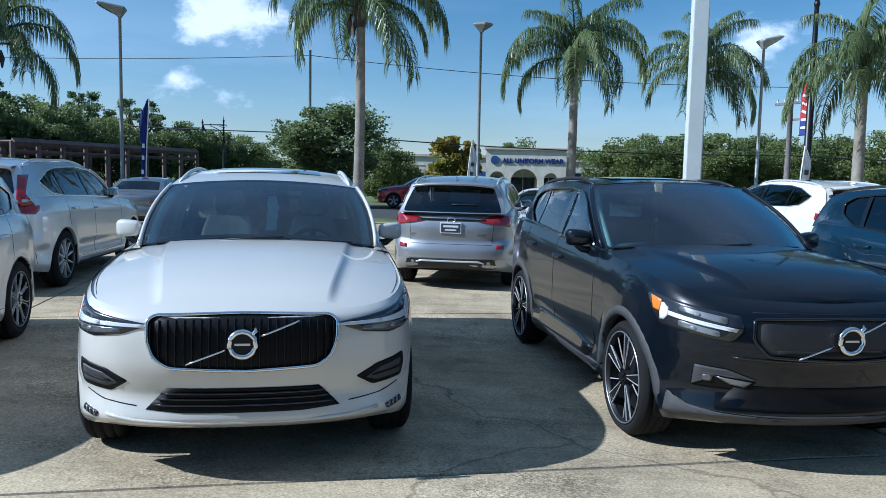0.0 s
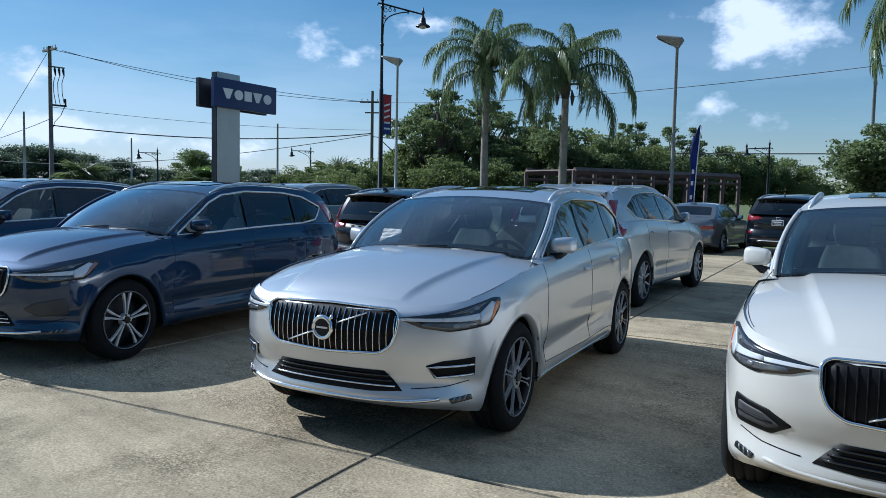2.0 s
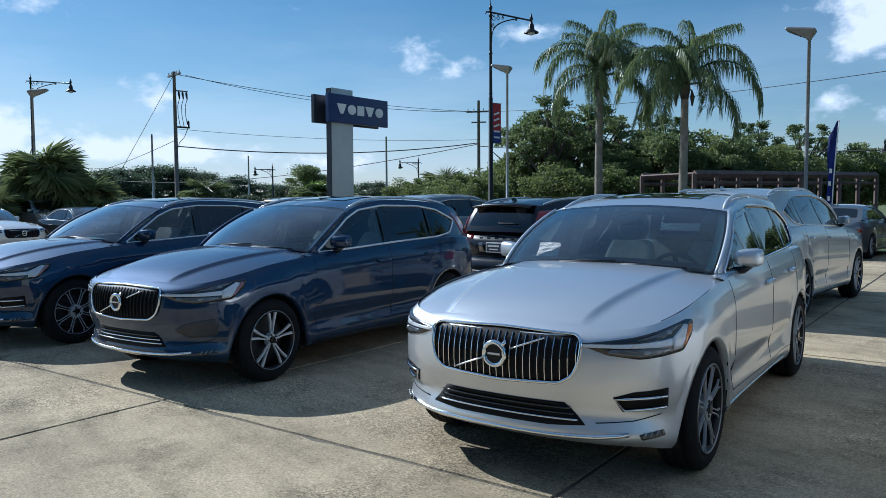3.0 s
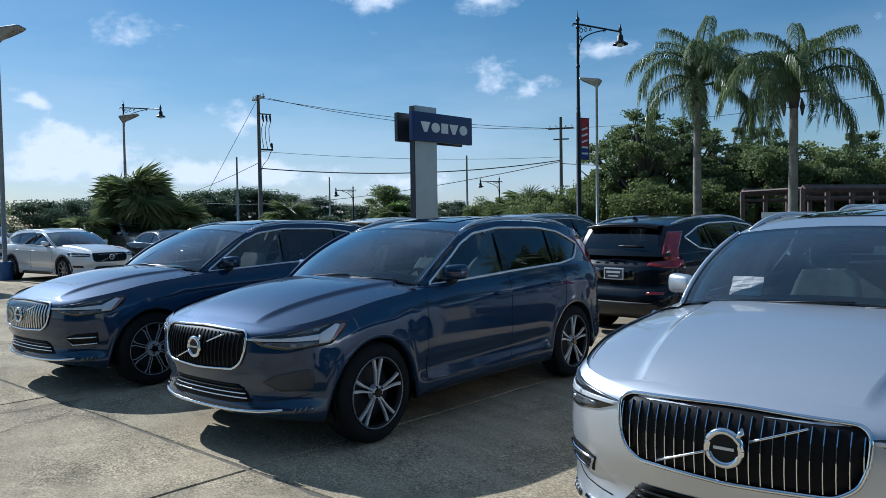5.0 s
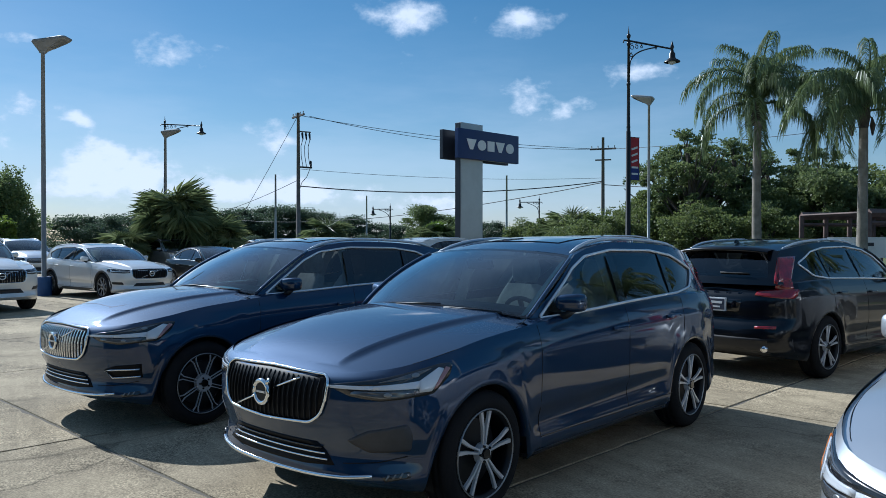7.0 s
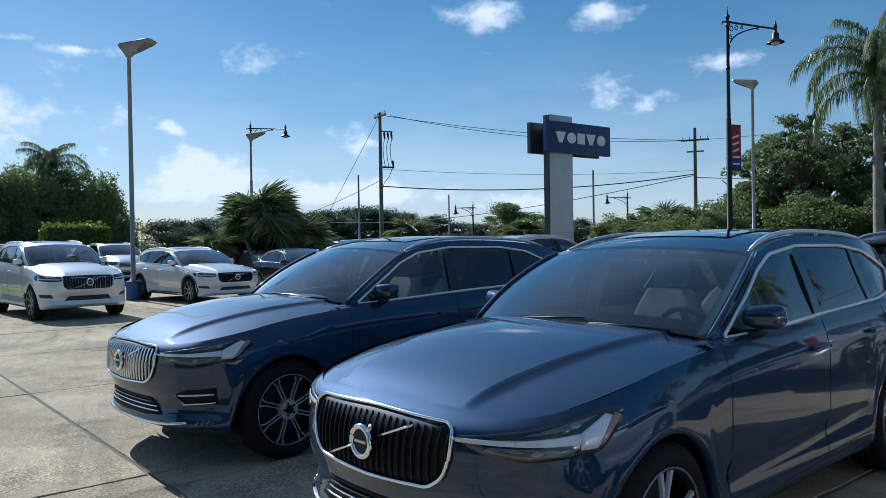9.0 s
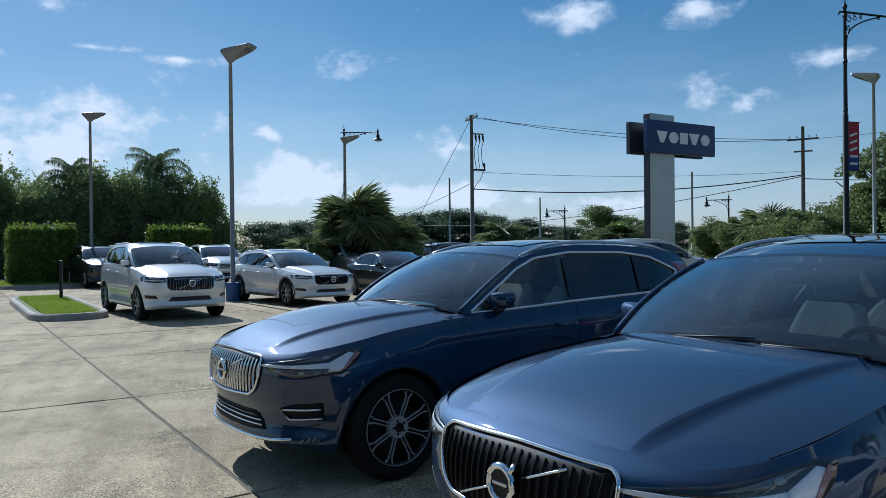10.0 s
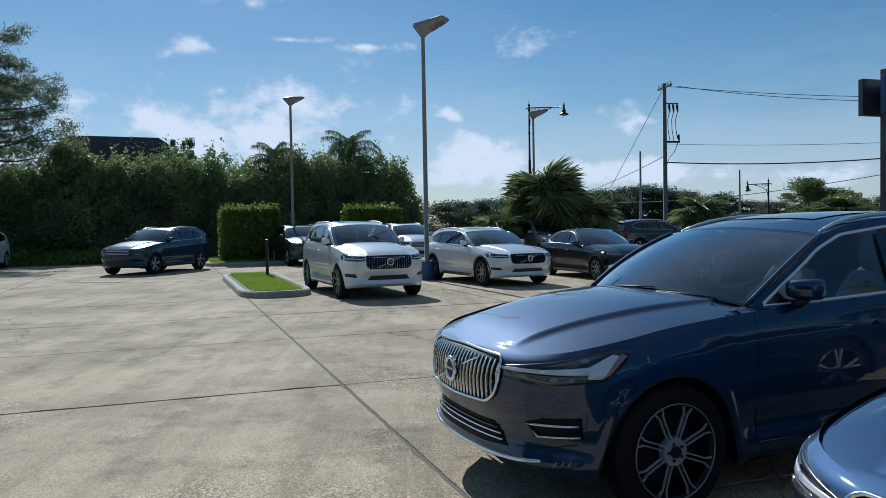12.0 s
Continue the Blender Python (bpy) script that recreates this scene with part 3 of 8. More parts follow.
def round_poly(pts, r, n=4):
    """A closed outline with its corners rounded by about r."""
    pts = [Vector(p) for p in pts]
    out = []
    for i, p in enumerate(pts):
        a, b = pts[i - 1], pts[(i + 1) % len(pts)]
        da, db = (a - p), (b - p)
        ra, rb = min(r, da.length * 0.45), min(r, db.length * 0.45)
        s, e = p + da.normalized() * ra, p + db.normalized() * rb
        for k in range(n + 1):
            t = k / n
            out.append((1 - t) ** 2 * s + 2 * t * (1 - t) * p + t * t * e)
    return out


def cut_ray(poly, c, q):
    """Where the ray from c through q leaves the outline poly."""
    d = q - c
    best = None
    for a, b in zip(poly, poly[1:] + poly[:1]):
        e = b - a
        den = d.x * e.y - d.y * e.x
        if abs(den) < 1e-9:
            continue
        w = a - c
        t = (w.x * e.y - w.y * e.x) / den
        u = (w.x * d.y - w.y * d.x) / den
        if t > 1e-6 and -1e-4 <= u <= 1.0001 and (best is None or t < best):
            best = t
    return c + d * (best if best else 1.0)


def fill_patch(poly, f, rings=6, c=None):
    """Faces over a star-shaped outline, laid on the surface f(a, b)."""
    bm = bmesh.new()
    c = c or sum(poly, Vector((0, 0))) / len(poly)
    rows = [[bm.verts.new(f(*(c + (p - c) * (1 - k / rings)))) for p in poly] for k in range(rings)]
    mid = bm.verts.new(f(*c))
    n = len(poly)
    for r0, r1 in zip(rows, rows[1:]):
        for k in range(n):
            bm.faces.new((r0[k], r0[(k + 1) % n], r1[(k + 1) % n], r1[k]))
    for k in range(n):
        bm.faces.new((rows[-1][k], rows[-1][(k + 1) % n], mid))
    return bm


def ring_patch(bm, outer, inner, f, c, rows=3):
    """Faces between two outlines round c on the surface f."""
    n = len(inner)
    out = [cut_ray(outer, c, p) for p in inner]
    grid = [[bm.verts.new(f(*(a.lerp(b, k / rows)))) for a, b in zip(inner, out)] for k in range(rows + 1)]
    for r0, r1 in zip(grid, grid[1:]):
        for k in range(n):
            bm.faces.new((r0[k], r0[(k + 1) % n], r1[(k + 1) % n], r1[k]))
    return bm


def sheet(bm, rows):
    """Quads over rows of points."""
    vs = [[bm.verts.new(p) for p in r] for r in rows]
    for r0, r1 in zip(vs, vs[1:]):
        for k in range(len(r0) - 1):
            bm.faces.new((r0[k], r0[k + 1], r1[k + 1], r1[k]))
    return bm


def mirror_y(bm):
    r = bmesh.ops.duplicate(bm, geom=list(bm.faces))
    vs = [g for g in r["geom"] if isinstance(g, bmesh.types.BMVert)]
    for v in vs:
        v.co.y = -v.co.y
    bmesh.ops.reverse_faces(bm, faces=[g for g in r["geom"] if isinstance(g, bmesh.types.BMFace)])
    return bm


class Shell:
    """The outer skin of a car, from the figures of its model."""

    def __init__(self, s):
        self.s = s
        self.xa, self.xb = s["wb"] / 2, -s["wb"] / 2
        self.arch = s["tyre"] + s.get("gap", 0.045)
        plan = [p for p in spline(s["plan"], 0.06)]
        nrm = []
        for i, p in enumerate(plan):
            d = (plan[min(i + 1, len(plan) - 1)] - plan[max(i - 1, 0)]).normalized()
            nrm.append(Vector((d.y, -d.x)) * -1)
        nrm[0], nrm[-1] = Vector((-1, 0)), Vector((1, 0))
        self.plan, self.nrm = plan, nrm

    def zt(self, x):
        return soft(self.s["belt"], x)

    def zlow(self, x, ny):
        s = self.s
        z = lin(s["low"], x)
        if ny > 0.55:
            for w in (self.xa, self.xb):
                d = abs(x - w)
                if d < self.arch:
                    z = max(z, s["tyre"] + math.sqrt(self.arch**2 - d * d))
        return z

    def inset(self, t, n):
        s = self.s
        side = soft(s["p_side"], t)
        if n.x > 0:
            w = min(1, max(0, (n.x - 0.15) / 0.7))
            w = w * w * (3 - 2 * w)
            return side * (1 - w) + soft(s["p_front"], t) * w
        w = min(1, max(0, (-n.x - 0.15) / 0.7))
        w = w * w * (3 - 2 * w)
        return side * (1 - w) + soft(s["p_rear"], t) * w

    def band(self, rows=30):
        """Columns of points from the lower rim to the belt."""
        cols = []
        for p, n in zip(self.plan, self.nrm):
            z1, z0 = self.zt(p.x), self.zlow(p.x, abs(n.y))
            zs = lin(self.s["low"], p.x)
            col = []
            for k in range(rows + 1):
                z = z0 + (z1 - z0) * k / rows
                t = (z - zs) / (z1 - zs)
                i = self.inset(t, n)
                for w in (self.xa, self.xb):
                    r = math.hypot(p.x - w, z - self.s["tyre"])
                    if abs(n.y) > 0.5 and r < self.arch + 0.2:
                        q = 1 - max(0, r - self.arch) / 0.2
                        q = q * q * (3 - 2 * q)
                        i = i * (1 - 0.55 * q) - self.s.get("flare", 0.004) * q
                q = p - n * i
                col.append(Vector((q.x, max(q.y, 0.0), z)))
            col[0].y = max(col[0].y, 0)
            cols.append(col)
        return cols

    def side_y(self, x, z):
        s = self.s
        t = (z - s["zb"]) / (s["zr"] - s["zb"])
        y = s["yb"] + (s["yr"] - s["yb"]) * t + 0.07 * t * (1 - t)
        y -= s.get("kf", 0.03) * max(0, x - 0.1) ** 2 + s.get("kr", 0.15) * max(0, s.get("xk", -1.35) - x) ** 2
        return y


class Skin:
    """The skin's search tree, with the scale of the fittings laid on it."""

    def __init__(self, tree, fy=1.0, fz=1.0):
        self.tree, self.fy, self.fz = tree, fy, fz


def conform(skin, ang, pts, off, thick=0.012, rings=4, curve=False, step=0.04, rnd=0.0):
    """A plate laid on the skin, seen from the compass angle ang (0: from the front, 90: from its left, 180: from behind); pts as
    (across, up). It stands off by off and reaches thick back into the skin."""
    a = radians(ang)
    out, e = Vector((math.cos(a), math.sin(a), 0)), Vector((-math.sin(a), math.cos(a), 0))
    poly = round_poly(pts, rnd) if rnd else [Vector(p) for p in pts]
    poly = poly_dense(poly, step, True, curve)
    poly = [Vector((p.x * skin.fy, p.y * skin.fz)) for p in poly]
    tree = skin.tree
    last = [0.0]

    def f(q, z, o):
        hit = tree.ray_cast(e * q + Vector((0, 0, z)) + out * 6, -out, 12)
        if hit[0] is not None:
            last[0] = (hit[0]).dot(out)
        return e * q + Vector((0, 0, z)) + out * (last[0] + o)
    bm = fill_patch(poly, lambda q, z: f(q, z, off), rings)
    rim = [[bm.verts.new(f(p.x, p.y, off)) for p in poly], [bm.verts.new(f(p.x, p.y, off - thick)) for p in poly]]
    n = len(poly)
    for k in range(n):
        bm.faces.new((rim[0][k], rim[0][(k + 1) % n], rim[1][(k + 1) % n], rim[1][k]))
    return bm


def on_skin(skin, ang, pts, off):
    a = radians(ang)
    out, e = Vector((math.cos(a), math.sin(a), 0)), Vector((-math.sin(a), math.cos(a), 0))
    res, last = [], 0.0
    tree = skin.tree
    for q, z in pts:
        q, z = q * skin.fy, z * skin.fz
        hit = tree.ray_cast(e * q + Vector((0, 0, z)) + out * 6, -out, 12)
        if hit[0] is not None:
            last = hit[0].dot(out)
        res.append(e * q + Vector((0, 0, z)) + out * (last + off))
    return res


def skin_tube(tree, ang, pts, r, off, closed=False, curve=False, step=0.05, sides=6):
    line = poly_dense(pts, step, closed, curve)
    q = on_skin(tree, ang, [(p.x, p.y) for p in line], off)
    if closed:
        q.append(q[0].copy())
    return tube(bmesh.new(), q, r, sides, not closed)


def both(bm):
    """The same on the car's other side, as a bmesh of its own."""
    b = bm.copy()
    for v in b.verts:
        v.co.y = -v.co.y
    bmesh.ops.reverse_faces(b, faces=list(b.faces))
    return b


def lathe(prof, sides=36):
    """Turned about the y axle; prof: (across, radius)."""
    bm = bmesh.new()
    rows = [[Vector((r * math.cos(6.28319 * k / sides), y, r * math.sin(6.28319 * k / sides))) for k in range(sides)] for y, r in prof]
    vs = [[bm.verts.new(p) for p in r] for r in rows]
    for r0, r1 in zip(vs, vs[1:]):
        for k in range(sides):
            bm.faces.new((r0[k], r0[(k + 1) % sides], r1[(k + 1) % sides], r1[k]))
    return bm


def spoke_bm(kind, R, y0, blades=False):
    """The spokes of one rim, cast as one piece, face at +y; or the dark blades between their bright edges."""
    bm = bmesh.new()

    def bar(a0, r0, w0, a1, r1, w1, d0, d1, th=0.03):
        p, q = Vector((math.cos(a0) * r0, 0, math.sin(a0) * r0)), Vector((math.cos(a1) * r1, 0, math.sin(a1) * r1))
        d = (q - p).normalized()
        n = Vector((-d.z, 0, d.x))
        vs = []
        for c, w, y in ((p, w0, d0), (q, w1, d1)):
            for s, yy, k in ((1, y - th, 1), (1, y, 0.75), (-1, y, 0.75), (-1, y - th, 1)):
                vs.append(bm.verts.new(c + n * s * w * k + Vector((0, yy, 0))))
        for k in range(4):
            j = (k + 1) % 4
            bm.faces.new((vs[k], vs[j], vs[4 + j], vs[4 + k]))
        bm.faces.new(vs[:4]); bm.faces.new(vs[7:3:-1])
    n = {"five": 5, "eight": 8, "turbine": 5, "ten": 10}[kind]
    for k in range(n):
        a = 6.28319 * k / n + 0.35
        if kind == "five":
            for s in (-1, 1):
                bar(a + 0.2 * s, 0.045, 0.0065, a + 0.125 * s, R * 0.62, 0.0105, y0 - 0.012, y0 - 0.006, 0.016)
                bar(a + 0.125 * s, R * 0.62, 0.0105, a + 0.165 * s, R, 0.015, y0 - 0.006, y0 - 0.004, 0.016)
        elif kind == "eight":
            for s in (-1, 1):
                bar(a + 0.17 * s, 0.07, 0.004, a + 0.06 * s, R * 0.82, 0.0042, y0 - 0.012, y0 - 0.003, 0.012)
                bar(a + 0.06 * s, R * 0.82, 0.0042, a + 0.12 * s, R, 0.006, y0 - 0.003, y0 - 0.002, 0.012)
        elif blades:
            bar(a, 0.03, 0.02, a + 0.11, R, 0.036, y0 - 0.016, y0 - 0.0065, 0.012)
        elif kind == "turbine":
            bar(a - 0.16, 0.045, 0.0025, a - 0.02, R, 0.0028, y0 - 0.012, y0 - 0.003, 0.008)
            bar(a + 0.16, 0.045, 0.0025, a + 0.24, R, 0.0028, y0 - 0.012, y0 - 0.003, 0.008)
            bar(a + 0.5, 0.1, 0.002, a + 0.62, R, 0.004, y0 - 0.03, y0 - 0.022, 0.006)
        else:
            bar(a, 0.045, 0.01, a, R, 0.012, y0 - 0.01, y0 - 0.002)
    if kind == "turbine" and not blades:
        return bm
    bmesh.ops.create_cone(bm, cap_ends=True, segments=20, radius1=0.08 if kind == "eight" else 0.062, radius2=0.074 if kind == "eight" else 0.052, depth=0.04, matrix=Matrix.Translation((0, y0 - 0.025, 0)) @ pose(0, 0, 0, -90))
    return bm


WHEELS = {}


def wheel_meshes(r, tw, rim, kind):
    key = (r, tw, rim, kind)
    if key not in WHEELS:
        h = tw / 2
        tyre = lathe([(-h + 0.012, rim - 0.004), (-h, rim + 0.02), (-h - 0.004, (r + rim) / 2), (-h + 0.012, r - 0.022), (-h + 0.03, r - 0.006), (-0.06, r), (-0.058, r - 0.008), (-0.05, r - 0.008), (-0.048, r),
                      (-0.004, r), (-0.002, r - 0.008), (0.006, r - 0.008), (0.008, r), (0.048, r), (0.05, r - 0.008), (0.058, r - 0.008), (0.06, r), (h - 0.03, r - 0.006), (h - 0.012, r - 0.022), (h + 0.004, (r + rim) / 2), (h, rim + 0.02), (h - 0.012, rim - 0.004)], 44)
        barrel = lathe([(-h + 0.01, rim), (h - 0.05, rim - 0.02), (h - 0.012, rim - 0.008), (h - 0.002, rim + 0.004), (h - 0.006, rim - 0.012), (h - 0.03, rim - 0.022)], 40)
        disc = lathe([(h - 0.1, 0.02), (h - 0.1, rim * 0.72), (h - 0.125, rim * 0.72)], 32)
        bmesh.ops.create_cone(disc, cap_ends=True, segments=40, radius1=rim * 0.97, radius2=rim * 0.97, depth=0.02, matrix=Matrix.Translation((0, -h * 0.4, 0)) @ pose(0, 0, 0, 90))
        sp = spoke_bm(kind, rim - 0.006, h - 0.006)
        extra = (("spoke_blades", spoke_bm(kind, rim - 0.006, h - 0.006, True), M_RIM_BLACK, False),) if kind == "turbine" else ()
        cap = bmesh.new()
        bmesh.ops.create_cone(cap, cap_ends=True, segments=20, radius1=0.034, radius2=0.03, depth=0.012, matrix=Matrix.Translation((0, h - 0.004, 0)) @ pose(0, 0, 0, -90))
        for k in range(5):
            a = 6.28319 * k / 5
            bmesh.ops.create_cone(cap, cap_ends=True, segments=6, radius1=0.009, radius2=0.009, depth=0.012, matrix=Matrix.Translation((0.046 * math.cos(a), h - 0.008, 0.046 * math.sin(a))) @ pose(0, 0, 0, -90))
        out = []
        for nm, b, m, sm in (("wheel", disc, M_BLACK_METAL, False), ("tyre", tyre, M_TYRE, True), ("rim", barrel, M_RIM_BLACK, True), ("rim_lip", lathe([(h - 0.006, rim - 0.0075), (h + 0.001, rim - 0.0055), (h + 0.001, rim - 0.001), (h - 0.006, rim + 0.002)], 36), M_RIM_LIP, True), ("spokes", sp, M_RIM_GREY if kind == "eight" else M_RIM, False), ("hub_cap", cap, M_GLOSS, False), *extra):
            me = bpy.data.meshes.new(nm)
            bmesh.ops.recalc_face_normals(b, faces=list(b.faces))
            b.to_mesh(me); b.free()
            me.materials.append(m)
            if sm:
                me.polygons.foreach_set("use_smooth", [True] * len(me.polygons))
            out.append((nm, me))
        WHEELS[key] = out
    return WHEELS[key]


def add_wheel(car, x, y, s, side):
    ms = wheel_meshes(s["tyre"], s["tw"], s["rim"], s["wheel"])
    m = Matrix.Translation((x, side * y, s["tyre"])) @ pose(0, 0, 0, 0, 0, 0 if side > 0 else 180)
    hub = new(ms[0][0], ms[0][1])
    hub.parent, hub.matrix_basis = car, m
    for nm, me in ms[1:]:
        o = new(nm, me)
        o.parent = hub
        if nm == "rim":
            o["label"] = "bright alloy rim"


def cushion(bm, rings, n=20):
    """Rounded upholstery lofted through rings of (centre, half depth, half width, tilt)."""
    rows = []
    for (cx, cz), dx, dy, tilt in rings:
        row = []
        for k in range(n + 1):
            a = 6.28319 * k / n
            ca, sa = math.cos(a), math.sin(a)
            ex, ey = math.copysign(abs(ca) ** 0.6, ca) * dx, math.copysign(abs(sa) ** 0.45, sa) * dy
            ex += 0.03 * (abs(ey) / max(dy, 0.01)) ** 4 * (1 if ca > 0 else 0)
            row.append(Vector((cx + ex * math.cos(tilt), ey, cz + ex * math.sin(tilt))))
        rows.append(row)
    sheet(bm, rows)
    for r in (rows[0], rows[-1]):
        bm.faces.new([bm.verts.new(p) for p in r[:-1]])
    return bm


def seat_bm(w):
    h = w / 2
    bm = cushion(bmesh.new(), [((0, 0.0), 0.24, h - 0.04, 0), ((0, 0.05), 0.27, h, 0), ((0.0, 0.13), 0.27, h, 0), ((-0.01, 0.17), 0.22, h - 0.06, 0)])
    cushion(bm, [((-0.24 - 0.29 * t, 0.1 + 0.62 * t), 0.03 + 0.07 * math.sin(0.5 + 2.2 * t), (h - 0.01) * (1 - 0.3 * t ** 4), 0.3) for t in (0, 0.1, 0.3, 0.5, 0.7, 0.85, 0.95, 1.0)])
    return bm


def head_bm():
    return cushion(bmesh.new(), [((-0.03 * t, 0.21 * t), 0.02 + 0.035 * math.sin(0.35 + 2.5 * t), 0.09 + 0.045 * math.sin(0.4 + 2.4 * t), 0.2) for t in (0, 0.15, 0.4, 0.65, 0.85, 1.0)])


def build_interior(car, s, seats):
    """Dashboard, wheel and seats, as seen through the glass."""
    x0, z0 = s["ws_base"][0], s["ws_base"][1]
    wd = s["yb"] - 0.1
    bm = bmesh.new()
    sheet(bm, [[Vector((x - fwd * (y / wd) ** 2, y, z - 0.05 * (y / wd) ** 2)) for y in np.linspace(-wd, wd, 13)] for x, z, fwd in ((x0 - 0.05, z0 - 0.012, 0.36), (x0 - 0.25, z0 + 0.005, 0.25), (x0 - 0.5, z0 - 0.01, 0.08), (x0 - 0.6, z0 - 0.05, 0.04), (x0 - 0.62, z0 - 0.4, 0.04))])
    part("dashboard", bm, M_DASH, car, "matt black dashboard", True)
    bm = bmesh.new()
    c, t = Vector((x0 - 0.74, 0.36, z0 - 0.15)), Matrix.Rotation(radians(-66), 3, "Y")
    tube(bm, [c + t @ Vector((0.185 * math.cos(a), 0.185 * math.sin(a), 0)) for a in np.linspace(0, 6.28319, 25)], 0.017, 6, False)
    for a in (0.0, 2.4, 3.9):
        tube(bm, [c, c + t @ Vector((0.18 * math.cos(a), 0.18 * math.sin(a), 0))], 0.02, 6)
    part("steering_wheel", bm, M_DASH, car, "black steering wheel", True)
    tx, tz = s["ws_top"]
    bm = box(bmesh.new(), -0.02, 0.02, -0.12, 0.12, -0.035, 0.035, 0.015, Matrix.Translation((tx + (x0 - tx) * 0.24 - 0.06, 0, tz + (z0 - tz) * 0.24 - 0.03)) @ pose(0, 0, 0, 0, 20))
    tube(bm, [(tx + (x0 - tx) * 0.2 - 0.04, 0, tz + (z0 - tz) * 0.24 - 0.01), (tx + (x0 - tx) * 0.16, 0, tz + (z0 - tz) * 0.16 - 0.01)], 0.02, 8)
    part("inner_mirror", bm, M_DASH, car, "black mirror behind the windscreen")
    xs = x0 - 1.25
    for y in (0.37, -0.37):
        st = part("seat", seat_bm(0.52), seats, car, smooth=True)
        st.matrix_basis = pose(xs, y, s["zb"] - 0.62)
        hd = part("headrest", head_bm(), seats, st, smooth=True)
        hd.matrix_basis = pose(-0.53, 0, 0.75)
    if seats == M_SEAT_TAN:
        # pale door trim and inner posts of the light cabins
        for sd in (1, -1):
            rows = [[Vector((x, sd * (s["yb"] - 0.075 - 0.03 * math.sin(3.1 * t)), s["zb"] - 0.5 + 0.47 * t)) for x in np.linspace(x0 - 0.62, x0 - 2.6, 6)] for t in np.linspace(0, 1, 6)]
            part("door_trim", sheet(bmesh.new(), rows), M_PILLAR, car, "pale inner door trim", True)
            for px, lean in ((s["pillars"][0][0], 0.05), (s["pillars"][1][0], 0.1)):
                bm = tube(bmesh.new(), [(px + 0.02, sd * (s["yb"] - 0.08), s["zb"] - 0.1), (px - lean * 0.5, sd * (s["yb"] - 0.16), s["zb"] + 0.22), (px - lean, sd * (s["yr"] - 0.04), s["zr"] - 0.06)], 0.05, 8)
                part("post_trim", bm, M_PILLAR, car, "pale inner post", True)
    rs = part("rear_seat", seat_bm(1.3), seats, car)
    rs.matrix_basis = pose(xs - 0.95, 0, s["zb"] - 0.62)
    bm = bmesh.new()
    r = s["roof"]
    def lining(x0r, x1r, ys):
        sheet(bm, [[Vector((x, y, lin(r[::-1] if r[0][0] > r[-1][0] else r, x) - 0.03)) for y in ys] for x in np.linspace(x0r, x1r, 6)])
    ye = s["yr"] - 0.06
    if s.get("sunroof"):
        lining(r[0][0], r[-1][0], (-ye, -ye + 0.1)); lining(r[0][0], r[-1][0], (ye - 0.1, ye))
        lining(r[0][0], r[0][0] - 0.12, (-ye + 0.1, 0, ye - 0.1)); lining(r[-1][0] + 0.45, r[-1][0], (-ye + 0.1, 0, ye - 0.1))
    else:
        lining(r[0][0], r[-1][0], (-ye, 0, ye))
    part("headlining", bm, M_PILLAR, car)
    bm = bmesh.new()
    hw = s["hw"] - 0.1
    box(bm, s["plan"][0][0] + 0.25, s["plan"][-1][0] - 0.3, -hw + 0.16, hw - 0.16, s["low"][1][1] + 0.02, s["low"][1][1] + 0.09)
    box(bm, self_x(s, -1) + 0.42, self_x(s, 1) - 0.42, -hw, hw, s["low"][1][1] + 0.01, s["low"][1][1] + 0.12)
    for w in (s["wb"] / 2, -s["wb"] / 2):
        a = s["tyre"] + 0.05
        for sd in (-1, 1):
            rows = [[Vector((w + a * math.cos(g), sd * y, s["tyre"] + a * math.sin(g))) for g in np.linspace(-0.35, 3.14159 + 0.35, 18)] for y in (hw - 0.28, s["hw"] - 0.075)]
            sheet(bm, rows)
            c = Vector((w, sd * (hw - 0.28), s["tyre"]))
            cv = bm.verts.new(c)
            rim = [bm.verts.new(p) for p in rows[0]]
            for p, q in zip(rim, rim[1:]):
                bm.faces.new((p, q, cv))
    part("underbody", bm, M_UNDER, car)
    bm = bmesh.new()
    box(bm, s["plan"][0][0] + 0.5, x0 - 0.55, -hw + 0.05, hw - 0.05, s["low"][1][1] + 0.12, s["low"][1][1] + 0.15)
    part("floor_mat", bm, M_DASH, car)


def self_x(s, k):
    return k * s["wb"] / 2


